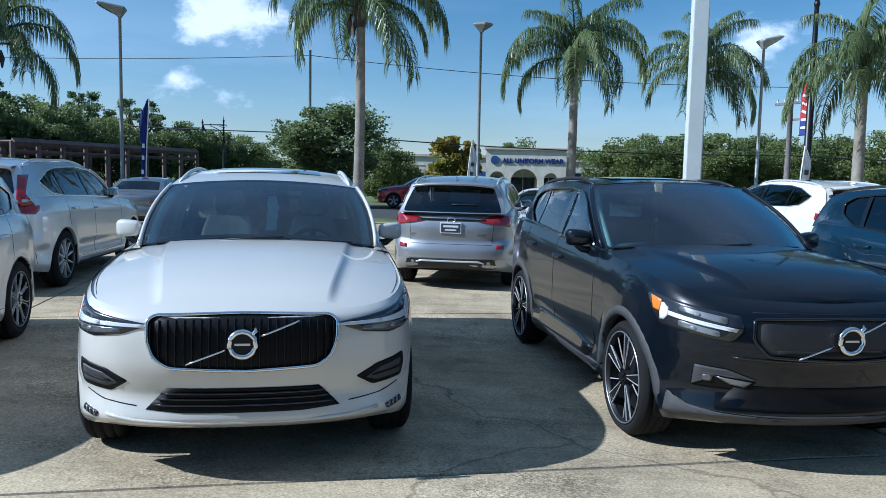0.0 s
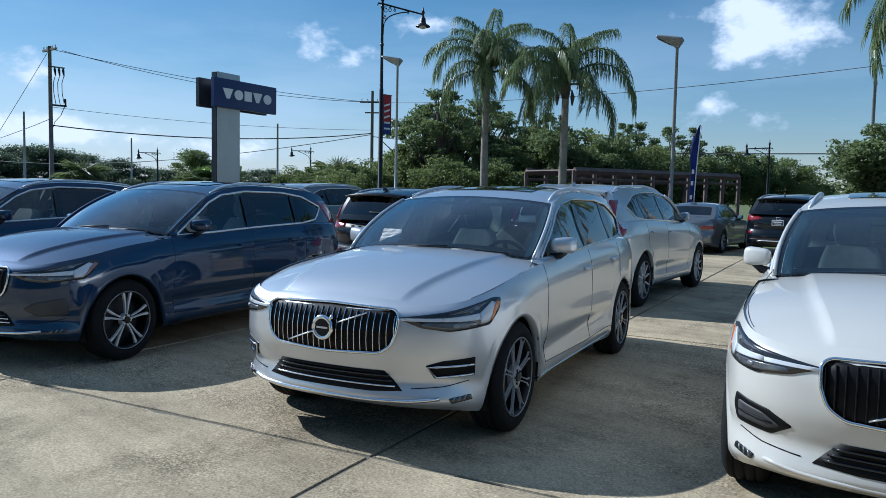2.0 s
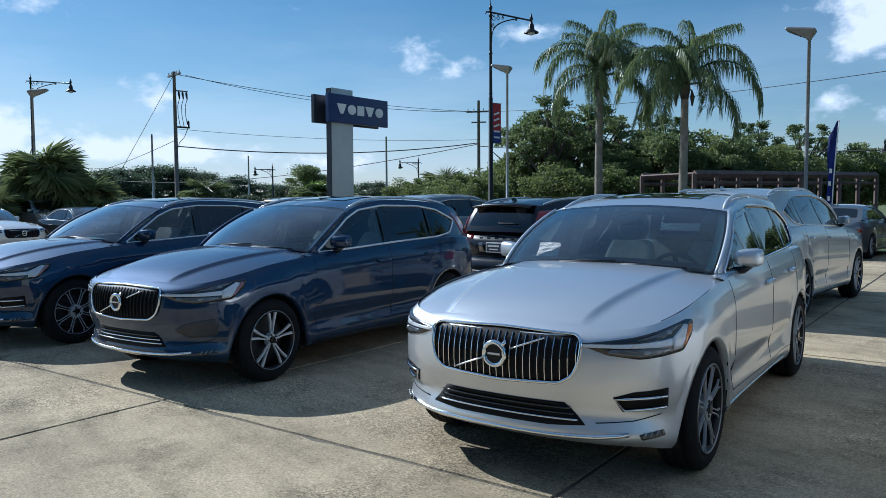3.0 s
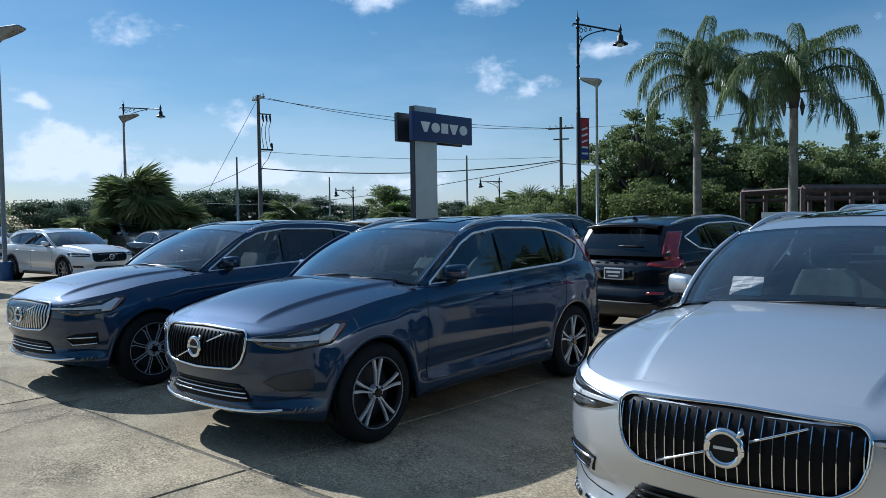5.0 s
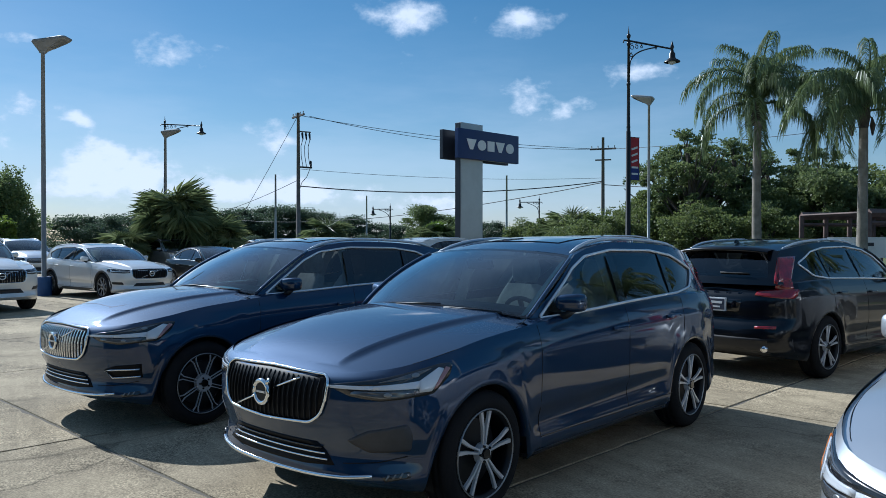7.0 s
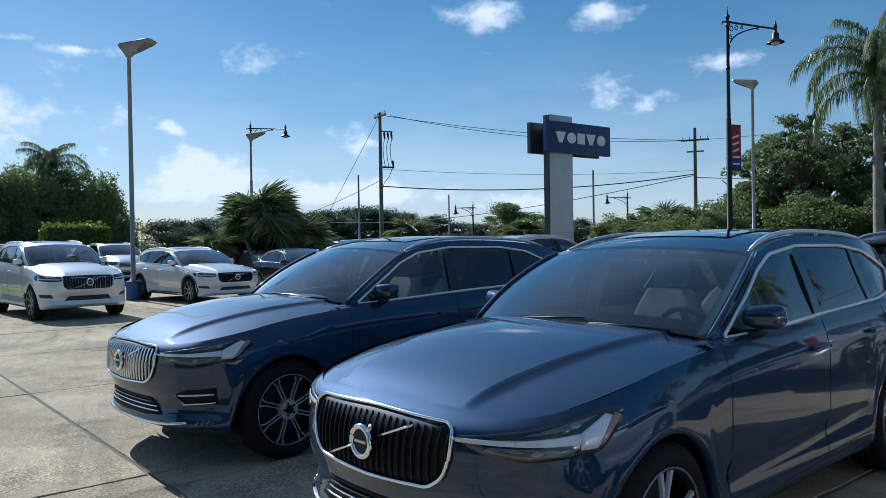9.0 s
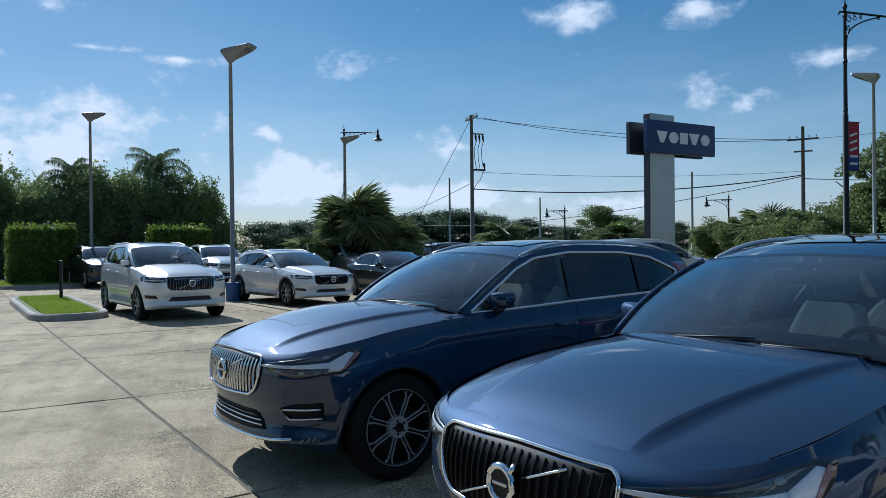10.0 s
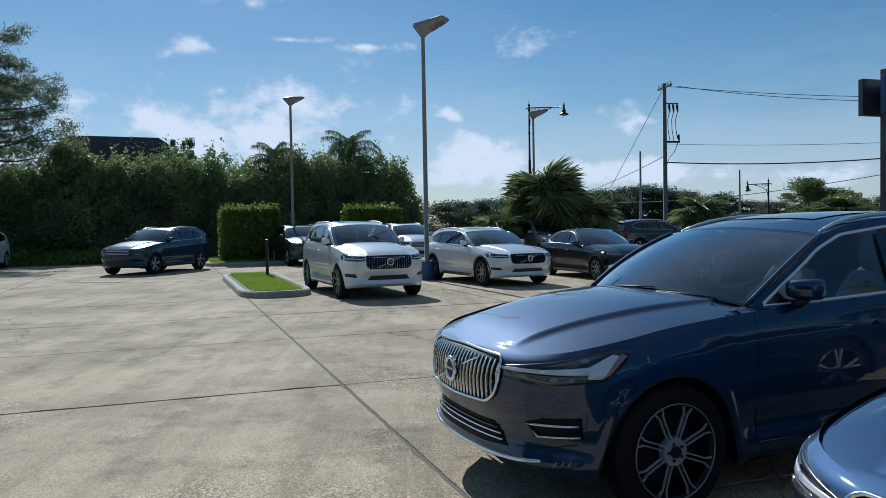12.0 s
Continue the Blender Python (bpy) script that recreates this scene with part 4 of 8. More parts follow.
def build_car(s, paint, name, label, category="car", group="", seats=None, roof_paint=None):
    """One car from the figures s. Its nose points along +x, the ground is z = 0."""
    car = empty(name, Matrix(), label, category, group)
    sh = Shell(s)
    cols = sh.band()
    ncol = len(cols)
    full = bmesh.new()

    def add(nm, bm, m, lab="", smooth=True, skin=True, parent=None):
        bmesh.ops.remove_doubles(bm, verts=list(bm.verts), dist=0.0005)
        bmesh.ops.recalc_face_normals(bm, faces=list(bm.faces))
        if skin:
            tmp = bpy.data.meshes.new("tmp")
            bm.to_mesh(tmp)
            full.from_mesh(tmp)
            bpy.data.meshes.remove(tmp)
        return part(nm, bm, m, parent or car, lab, smooth)

    # lower skin, cut where the panels meet
    d1, d2, d3, fb, rb = s["cuts"]
    spans = (("rear_bumper", -9, rb), ("quarter_panel", rb, d3), ("rear_door", d3, d2), ("front_door", d2, d1), ("fender", d1, fb), ("front_bumper", fb, 9))
    for nm, a, b in spans:
        ids = [i for i in range(ncol) if a <= sh.plan[i].x <= b]
        if not ids:
            continue
        lo, hi = max(ids[0] - (1 if a > -9 else 0), 0), min(ids[-1], ncol - 1)
        rows = [cols[i] for i in range(lo, hi + 1)]
        bm = sheet(bmesh.new(), rows)
        if "bumper" in nm:
            add(nm, mirror_y(bm), paint)
        else:
            o = both(bm)
            add(nm, bm, paint)
            add(nm, o, paint)
    # bonnet: sections from the edge of the wings to the middle
    hx = s["hood_x"]
    rows = []
    for i in range(ncol):
        if sh.plan[i].x > hx:
            e = cols[i][-1]
            zc = soft(s["hood"], e.x)
            # a raised middle with a sharp crease on either side, dying out at the nose
            yc, w = lin(s["crease"], e.x), 0.016
            if e.y > yc + 0.12:
                h = s["crease_h"] * min(1.0, (e.y - yc - 0.12) / 0.2)
                half = [yc * t for t in np.linspace(0, 0.95, 12)] + [yc - w, yc, yc + w, yc + 2.2 * w] + [yc + 2.2 * w + (e.y - yc - 2.2 * w) * t for t in np.linspace(0.1, 1, 12)]
            else:
                h = 0.0
                half = [e.y * t for t in np.linspace(0, 1, 28)]
            row = []
            for y in [-v for v in reversed(half[1:])] + half:
                a = abs(y)
                g = (a / e.y) ** 2.6 if e.y > 1e-4 else 1.0
                up = h * (1.0 if a <= yc - w else max(0.0, 1 - (a - yc + w) / (2.6 * w))) if h else 0.0
                row.append(Vector((e.x, y, zc + (e.z - zc) * g + up - h * 0.6)))
            rows.append(row)
    add("bonnet", sheet(bmesh.new(), rows), paint)
    # deck behind the rear window
    dx = s["deck_x"]
    rows = []
    for i in range(ncol):
        if sh.plan[i].x < dx:
            e = cols[i][-1]
            rows.append([Vector((e.x, e.y * a, e.z + 0.03 * (1 - a * a))) for a in np.linspace(-1, 1, 15)])
    add("tailgate_top" if s["kind"] != "sedan" else "boot_lid", sheet(bmesh.new(), rows), paint)

    # greenhouse
    (bx, bz), (tx, tz) = s["ws_base"], s["ws_top"]          # middle of the windscreen, below and above
    (ax, az), (cx, cz) = s["a_base"], s["roof"][0]          # A-pillar foot, roof's front corner

    def wmap(a, b):
        ex, ez = ax + (cx - ax) * b, az + (cz - az) * b
        ey = sh.side_y(ex, ez)
        mx, mz = bx + (tx - bx) * b, bz + (tz - bz) * b
        k = 1 - a * a
        bul = 0.03 * 4 * b * (1 - b)
        return Vector((ex + (mx - ex) * k + bul * 0.6, ey * a, ez + (mz - ez) * k + bul * 0.8))

    rp = roof_paint or paint
    unit = [Vector(p) for p in ((-1, 0), (1, 0), (1, 1), (-1, 1))]
    inner = poly_dense(round_poly([(-0.965, 0.015), (0.965, 0.015), (0.955, 0.95), (-0.955, 0.95)], 0.05), 0.07)
    ring = ring_patch(bmesh.new(), unit, inner, wmap, Vector((0, 0.5)), 2)
    add("windscreen_surround", ring, M_GLOSS, "gloss black windscreen surround")
    g = fill_patch(inner, lambda a, b: wmap(a, b), 6, Vector((0, 0.5)))
    add("windscreen", g, M_WIND, "clear laminated glass")
    for sd in (1, -1):
        bm = bmesh.new()
        tube(bm, [wmap(sd * 0.99, b) + Vector((0.004, sd * 0.004, 0.004)) for b in np.linspace(0, 1, 10)], 0.014, 8)
        add("a_pillar", bm, paint, skin=False)
        bm = tube(bmesh.new(), [wmap(sd * 0.93, b) + Vector((-0.05, -sd * 0.015, -0.03)) for b in np.linspace(0.02, 0.96, 8)], 0.032, 8)
        add("pillar_trim", bm, M_PILLAR, "pale inner pillar trim", skin=False)
    # side: outline of the whole side, and of its glass
    dp = [Vector(p) for p in s["d_edge"]]
    belt = [Vector((x, sh.zt(x) + 0.004)) for x in np.linspace(dp[-1].x, ax, 16)]
    outer = [Vector((ax, az))] + spline(s["roof"], 0.15) + dp + belt[1:-1]
    dlo = poly_dense(round_poly(s["dlo"], s.get("dlo_r", 0.05), 4), 0.06)
    c = Vector(s["dlo_c"])

    def smap(x, z):
        return Vector((x, sh.side_y(x, z), z))
    bm = ring_patch(bmesh.new(), outer, dlo, smap, c, 3)
    top_i = [i for i in range(ncol) if dp[-1].x - 0.02 <= sh.plan[i].x <= ax + 0.12]
    sheet(bm, [[cols[i][-1], (cols[i][-1] + smap(cols[i][-1].x, cols[i][-1].z + 0.02)) / 2 + Vector((0, 0.004, 0.004)), smap(cols[i][-1].x, cols[i][-1].z + 0.02) - Vector((0, 0.006, 0))] for i in top_i])
    o = both(bm)
    add("side_frame", bm, paint)
    add("side_frame", o, paint)
    cuts = s["pillars"]                # x of the black posts at the belt and above
    for sd in (1, -1):
        for k in range(len(cuts) + 1):
            lo = cuts[k][0] if k < len(cuts) else -9
            hi = cuts[k - 1][0] if k > 0 else 9
            slope = 0.16
            def keep(p, x, sgn):
                return sgn * (p.x - (x + slope * (p.y - c.y) * -1)) >= 0
            poly = dlo
            for x, sgn in ((lo, 1), (hi, -1)):
                if abs(x) > 8:
                    continue
                res = []
                for a, b in zip(poly, poly[1:] + poly[:1]):
                    fa, fb2 = sgn * (a.x - x + slope * (a.y - c.y)), sgn * (b.x - x + slope * (b.y - c.y))
                    if fa >= 0:
                        res.append(a)
                    if (fa >= 0) != (fb2 >= 0):
                        res.append(a.lerp(b, fa / (fa - fb2)))
                poly = res
            if len(poly) < 3:
                continue
            bm = fill_patch(poly, lambda x, z: smap(x, z) - Vector((0, 0.004, 0)), 4)
            if sd < 0:
                for v in bm.verts:
                    v.co.y = -v.co.y
            gm = M_SIDE if k == 0 else M_PRIV
            add("side_window", bm, gm, "" if k == 0 else "dark tinted glass", skin=False)
        for x, w in cuts:
            bm = bmesh.new()
            z0, z1 = sh.zt(x) - 0.005, s["zr"]
            zz = [z0 + (z1 - z0) * k / 6 for k in range(7)]
            rows = []
            for z in zz:
                xc = x - 0.16 * (z - c.y)
                if z > max(p.y for p in dlo) + 0.01:
                    continue
                rows.append([smap(xc + w / 2, z) + Vector((0, 0.003, 0)), smap(xc - w / 2, z) + Vector((0, 0.003, 0))])
            sheet(bm, rows)
            if sd < 0:
                for v in bm.verts:
                    v.co.y = -v.co.y
            add("door_post", bm, M_GLOSS, "gloss black post", skin=False)
        line = [smap(p.x, p.y) + Vector((0, 0.008, 0)) for p in dlo]
        if sd < 0:
            line = [Vector((p.x, -p.y, p.z)) for p in line]
        add("window_trim", tube(bmesh.new(), line + [line[0]], s.get("trim_r", 0.0095), 6, False), s.get("trim", M_CHROME), "bright metal window strip" if s.get("trim", M_CHROME) != M_GLOSS else "", skin=False)
    # roof
    rx0, rx1 = s["roof"][0][0], s["roof"][-1][0]

    def rmap(a, b):
        x = rx0 + (rx1 - rx0) * b
        z = soft([(p[0], p[1]) for p in reversed(s["roof"])], x)
        k = 1 - a * a
        return Vector((x + (tx - cx) * k * max(0, 1 - b * 4) - s.get("rear_bow", 0.07) * k * max(0, b * 4 - 3), sh.side_y(x, z) * a, z + s.get("crown", 0.05) * (1 - abs(a) ** 2.6)))
    bm = sheet(bmesh.new(), [[rmap(a, b) for a in np.linspace(-1, 1, 17)] for b in np.linspace(0, 1, 20)])
    if s.get("sunroof"):
        bm.verts.ensure_lookup_table()
        hole = [f for f in bm.faces if abs(f.calc_center_median().y) < 0.36 and rx0 + (rx1 - rx0) * 0.16 > f.calc_center_median().x > rx0 + (rx1 - rx0) * 0.57]
        bmesh.ops.delete(bm, geom=hole, context="FACES")
    add("roof", bm, rp)
    if s.get("sunroof"):
        bm = sheet(bmesh.new(), [[rmap(a, b) + Vector((0, 0, 0.006)) for a in np.linspace(-0.62, 0.62, 9)] for b in np.linspace(0.13, 0.62, 9)])
        bmesh.ops.solidify(bm, geom=list(bm.faces), thickness=0.005)
        add("sunroof", bm, M_ROOF_GLASS, "dark glass sunroof", skin=False)
    # rear window
    (rx, rz) = s["roof"][-1]
    (fx, fz) = s["d_edge"][-1]

    def tmap(a, b):
        k = 1 - a * a
        ex, ez = rx + (fx - rx) * b, rz + (fz - rz) * b
        bow = s.get("rear_bow", 0.07)
        cr = s.get("crown", 0.05) * (1 - b)
        return Vector((ex - bow * k - 0.02 * 4 * b * (1 - b), sh.side_y(ex, ez) * a, ez + cr * (1 - abs(a) ** 2.6)))
    r_in = poly_dense(round_poly(s.get("rear_glass", ((-0.82, 0.12), (0.82, 0.12), (0.84, 0.8), (-0.84, 0.8))), 0.08), 0.07)
    add("tailgate_frame" if s["kind"] != "sedan" else "rear_window_surround", ring_patch(bmesh.new(), unit, r_in, tmap, Vector((0, 0.5)), 2), paint)
    add("rear_window", fill_patch(r_in, tmap, 5, Vector((0, 0.5))), M_PRIV, "dark tinted glass")
    if s["kind"] != "sedan":
        bm = bmesh.new()
        up = [[rmap(a, 1.0) + Vector((0.05, 0, 0.012)) for a in np.linspace(-0.92, 0.92, 13)], [rmap(a, 1.0) + Vector((-0.13 - 0.03 * (1 - a * a), 0, -0.012)) for a in np.linspace(-0.92, 0.92, 13)]]
        dn = [[p + Vector((0, 0, -0.03)) for p in up[1]], [p + Vector((0.02, 0, -0.05)) for p in up[0]]]
        sheet(bm, up + dn)
        add("roof_spoiler", bm, s.get("spoiler_paint") or rp, skin=False)
    # underside lip closing the lower rim
    bm = bmesh.new()
    for sd in (1, -1):
        sheet(bm, [[Vector((c[0].x, sd * c[0].y, c[0].z)), Vector((c[0].x * 0.985, sd * max(c[0].y - 0.09, 0), c[0].z + 0.0))] for c in cols])
    add("lower_lip", bm, M_TRIM, skin=False)
    tree = Skin(BVHTree.FromBMesh(full))
    full.free()

    # wheels
    for x in (sh.xa, sh.xb):
        for sd in (1, -1):
            add_wheel(car, x, s["hw"] - s["tw"] / 2 - 0.012, s, sd)
    build_interior(car, s, seats or M_SEAT_DARK)

    # wheel arch lips and sills
    am = s.get("arch_mat") or paint
    for w in (sh.xa, sh.xb):
        aw, lift = s.get("arch_w", 0.03), 0.007 if s.get("arch_mat") else 0.0
        bm = bmesh.new()
        r0 = sh.arch - 0.003
        rows = []
        for g in np.linspace(-0.25, 3.14159 + 0.25, 25):
            row = []
            for r, o in ((r0, -0.05), (r0, 0.001 + lift), (r0 + aw * 0.7, 0.0015 + lift), (r0 + aw, 0.0)):
                rr = max(r, sh.arch + 0.004)
                p = on_skin(tree, 90, [(-(w + rr * math.cos(g)), max(s["tyre"] + rr * math.sin(g), s["low"][1][1] + 0.004))], o)[0]
                q = Vector((w + r * math.cos(g), p.y, s["tyre"] + r * math.sin(g)))
                row.append(Vector((q.x, q.y, max(q.z, s["low"][1][1] - 0.01))))
            rows.append(row)
        sheet(bm, rows)
        o = both(bm)
        add("wheel_arch", bm, am, skin=False)
        add("wheel_arch", o, am, skin=False)
    zs = s["low"][1][1]
    if s.get("sill"):
        h, m = s["sill"]
        bm = conform(tree, 90, [(-(sh.xa - sh.arch - 0.01), zs + 0.002), (-(sh.xb + sh.arch + 0.01), zs + 0.002), (-(sh.xb + sh.arch + 0.01), zs + h), (-(sh.xa - sh.arch - 0.01), zs + h)], 0.008, 0.03, 3, step=0.1)
        o = both(bm)
        add("sill_trim", bm, m, skin=False)
        add("sill_trim", o, m, skin=False)
    # gaps between the panels
    def gap(ang, pts, closed=False, r=0.0027, two=True):
        bm = skin_tube(tree, ang, pts, r, 0.0, closed, False, 0.05, 4)
        if two:
            o = both(bm)
            add("panel_gap", o, M_SEAM, skin=False)
        add("panel_gap", bm, M_SEAM, skin=False)
    zb = lambda x: sh.zt(x) - 0.012
    gap(90, [(-d1, zs + 0.12), (-d1 - 0.01, 0.6), (-d1 + 0.02, zb(d1))])
    gap(90, [(-d2, zs + 0.12), (-d2 - 0.01, 0.7), (-d2 + 0.02, zb(d2))])
    gap(90, [(-d3 + 0.0, zs + 0.3), (-d3, 0.55), (-d3 + 0.1, 0.8), (-d3 + 0.14, zb(d3))])
    gap(90, [(-d1, zs + 0.12), (-(d1 + d3) / 2, zs + 0.105), (-d3 - 0.12, zs + 0.12)])
    # shut line between bonnet and wings
    k = s["plan"][-1][0] / 2.3
    edge = []
    for x, y in ((0.74, 0.79), (1.0, 0.84), (1.3, 0.862), (1.6, 0.855), (1.8, 0.82), (1.9, 0.79)):
        hit = tree.tree.ray_cast(Vector((x * k, y * s["hw"] / 0.951, 3)), Vector((0, 0, -1)))
        if hit[0] is not None:
            edge.append(hit[0] + Vector((0, 0, 0.0005)))
    if len(edge) > 3:
        bm = tube(bmesh.new(), spline(edge, 0.05), 0.0018, 5)
        o = both(bm)
        add("panel_gap", bm, M_SEAM, skin=False)
        add("panel_gap", o, M_SEAM, skin=False)
    # door handles
    for x in (d2 + 0.14, d3 + 0.1):
        z = sh.zt(x) - 0.15
        bm = conform(tree, 90, [(-x - 0.1, z - 0.012), (-x + 0.1, z - 0.006), (-x + 0.1, z + 0.018), (-x - 0.1, z + 0.014)], 0.035, 0.03, 3, rnd=0.012, step=0.03)
        o = both(bm)
        add("door_handle", bm, paint, skin=False)
        add("door_handle", o, paint, skin=False)
    # mirrors
    mx_, mz_ = s["mirror"]
    for sd in (1, -1):
        bm = bmesh.new()
        y = sh.side_y(mx_, mz_) + 0.04
        bmesh.ops.create_uvsphere(bm, u_segments=16, v_segments=10, radius=1.0)
        for v in bm.verts:
            p = v.co.copy()
            f = lambda t: math.copysign(abs(t) ** 0.55, t)
            v.co = Vector((mx_ + f(p.x) * 0.06 - 0.03 * f(p.y), sd * (y + 0.06 + f(p.y) * 0.09), mz_ + 0.025 + f(p.z) * 0.06 * (1 + 0.12 * f(p.y))))
        m = add("door_mirror", bm, s.get("mirror_paint") or paint, skin=False)
        bm = bmesh.new()
        tube(bm, [(mx_ + 0.02, sd * (y - 0.06), mz_ - 0.075), (mx_ + 0.01, sd * (y + 0.03), mz_ - 0.06), (mx_, sd * (y + 0.07), mz_ - 0.02)], [0.03, 0.026, 0.03], 8)
        add("mirror_arm", bm, M_TRIM, skin=False, parent=m)
        bm = bmesh.new()
        bmesh.ops.create_cone(bm, cap_ends=True, segments=16, radius1=0.06, radius2=0.06, depth=0.006, matrix=Matrix.Translation((mx_ - 0.067, sd * (y + 0.06), mz_ + 0.025)) @ pose(0, 0, 0, 0, 90) @ Matrix.Diagonal((0.8, 1.2, 1, 1)))
        add("mirror_glass", bm, M_CHROME, skin=False, smooth=False, parent=m)
    # roof rails
    if s.get("rails"):
        for sd in (1, -1):
            bm = bmesh.new()
            pts = []
            for b in np.linspace(0.03, 0.93, 16):
                p = rmap(0.93, b)
                h = 0.02 * min(1, 7 * (b - 0.03) / 0.9, 7 * (0.93 - b) / 0.9)
                pts.append(Vector((p.x, sd * p.y, p.z + h)))
            tube(bm, pts, [0.008] + [0.015] * 14 + [0.008], 8)
            for k in (0, 8, 15):
                tube(bm, [pts[k], pts[k] + Vector((0, 0, -0.04))], 0.012, 6)
            add("roof_rail", bm, s["rails"], "bright roof rail" if s["rails"] in (M_CHROME, M_RIM) else "", skin=False)
    # shark fin aerial
    bm = bmesh.new()
    p = rmap(0, 0.88)
    bm = sheet(bm, [[p + Vector((0.07 - 0.16 * t, w * 0.02 * (1 - abs(2 * t - 1)), h * 0.05 * t * (1.35 - t) * 2.2)) for t in (0, 0.25, 0.5, 0.75, 1)] for w, h in ((1, 0), (0.5, 0.8), (0, 1), (-0.5, 0.8), (-1, 0))])
    add("roof_aerial", bm, s.get("fin") or paint, skin=False)
    # wipers
    for sd in (0.36, -0.22):
        bm = bmesh.new()
        tube(bm, [wmap(sd - 0.1, 0.0) + Vector((0.03, 0, -0.006)), wmap(sd + 0.18, 0.004) + Vector((0.014, 0, 0.002)), wmap(sd + 0.42, 0.012) + Vector((0.008, 0, 0.006))], 0.005, 6)
        add("wiper", bm, M_TRIM, skin=False)
    tree = Skin(tree.tree, s.get("fy", 1.0), s.get("fz", 1.0))
    for fn in s["fit"]:
        fn(car, s, sh, tree, add, paint, wmap, tmap)
    return car


# ---- fittings of the cars ----
def emblem(car, add, tree, z, r, parent, bar=0.28):
    """Round badge with its slanted bar on the grille."""
    p = on_skin(tree, 0, [(0, z)], 0.03)[0]
    bm = bmesh.new()
    tube(bm, [p + Vector((0.008, r * math.cos(a), r * math.sin(a))) for a in np.linspace(0, 6.28319, 29)], 0.014, 8, False)
    tube(bm, [p + Vector((0.008, r * 0.72, r * 0.72)), p + Vector((0.008, r * 1.05, r * 1.05)), p + Vector((0.002, r * 1.0, r * 1.3))], [0.013, 0.012, 0.004], 6)
    add("badge", bm, M_CHROME, "round bright metal badge", skin=False, parent=parent)
    bm = bmesh.new()
    bmesh.ops.create_cone(bm, cap_ends=True, segments=28, radius1=r, radius2=r, depth=0.02, matrix=Matrix.Translation(p) @ pose(0, 0, 0, 0, 90))
    add("badge_disc", bm, M_SLAT, skin=False, smooth=False, parent=parent)
    bm = box(bmesh.new(), p.x + 0.008, p.x + 0.016, -r * 0.6, r * 0.6, p.z - 0.0055, p.z + 0.0055)
    add("badge_bar", bm, M_RIM, skin=False, smooth=False, parent=parent)
    h = bar * 0.38
    for s0, s1 in ((-1, -0.3), (0.3, 1)):
        line = [(-bar * t, z - h * t) for t in np.linspace(s0, s1, 6)]
        bm = skin_tube(tree, 0, line, 0.0055, 0.018)
        add("badge_slash", bm, M_CHROME, skin=False, parent=parent)


def grille(car, s, add, tree, out, slats, slat_mat, frame_mat, back=M_GRILLE, n=23, z=None, r=0.072):
    poly = round_poly(out, 0.03)
    g = add("grille", conform(tree, 0, poly, 0.004, 0.02, 5, step=0.05), back, "black radiator grille", skin=False)
    add("grille_frame", skin_tube(tree, 0, poly, 0.0095, 0.012, True, False, 0.04), frame_mat, "bright metal grille frame" if frame_mat == M_CHROME else "", skin=False, parent=g)
    w = max(p[0] for p in out)
    if slats:
        for k in range(n):
            q = -w + 2 * w * (k + 0.5) / n
            hi = cut_ray(poly, Vector((q, z)), Vector((q, z + 0.01))).y - 0.022
            lo = cut_ray(poly, Vector((q, z)), Vector((q, z - 0.01))).y + 0.012
            a = on_skin(tree, 0, [(q, lo + (hi - lo) * t) for t in np.linspace(0, 1, 5)], 0.0)
            bm = bmesh.new()
            bow = (0.0, 0.006, 0.009, 0.006, 0.0)
            sheet(bm, [[p + Vector((0.005, -0.0034, 0)), p + Vector((0.011 + b, -0.0018, 0)), p + Vector((0.011 + b, 0.0018, 0)), p + Vector((0.005, 0.0034, 0))] for p, b in zip(a, bow)])
            add("slat", bm, slat_mat, skin=False, smooth=False, parent=g)
    emblem(car, add, tree, z, r, g)
    return g


def headlamp(add, tree, ang, pts, drl, corner=None, lens=(), corner_mat=M_AMBER, lens_mat=M_LENS):
    """Both headlamps: dark glossy housing, pale bar, lenses with a projector each, coloured corner."""
    for sd in (1, -1):
        def put(nm, bm, m, lab="", parent=None):
            if sd < 0:
                b2 = both(bm)
                bm.free()
                bm = b2
            return add(nm, bm, m, lab, skin=False, parent=parent)
        h = put("headlight", conform(tree, ang, pts, 0.006, 0.015, 5, rnd=0.02, step=0.03), M_LAMP, "dark headlight with a white bar")
        for d in drl:
            put("light_bar", conform(tree, ang, d, 0.011, 0.006, 3, step=0.03), M_DRL, "", h)
        for d in lens:
            put("lens", conform(tree, ang, d, 0.0095, 0.006, 3, rnd=0.015, step=0.03), lens_mat, "", h)
            q = (sum(p[0] for p in d) / len(d) + 0.03, sum(p[1] for p in d) / len(d))
            put("projector", conform(tree, ang, [(q[0] + 0.022 * math.cos(a), q[1] + 0.011 * math.sin(a)) for a in np.linspace(0, 5.76, 12)], 0.0125, 0.006, 2, step=0.03), M_RIM_LIP, "", h)
        if corner:
            put("side_marker", conform(tree, ang, corner, 0.0125, 0.006, 3, step=0.03), corner_mat, "", h)


def two(add, nm, bm, m, lab="", parent=None, smooth=True):
    o = both(bm)
    a = add(nm, bm, m, lab, smooth, False, parent)
    add(nm, o, m, lab, smooth, False, parent)
    return a


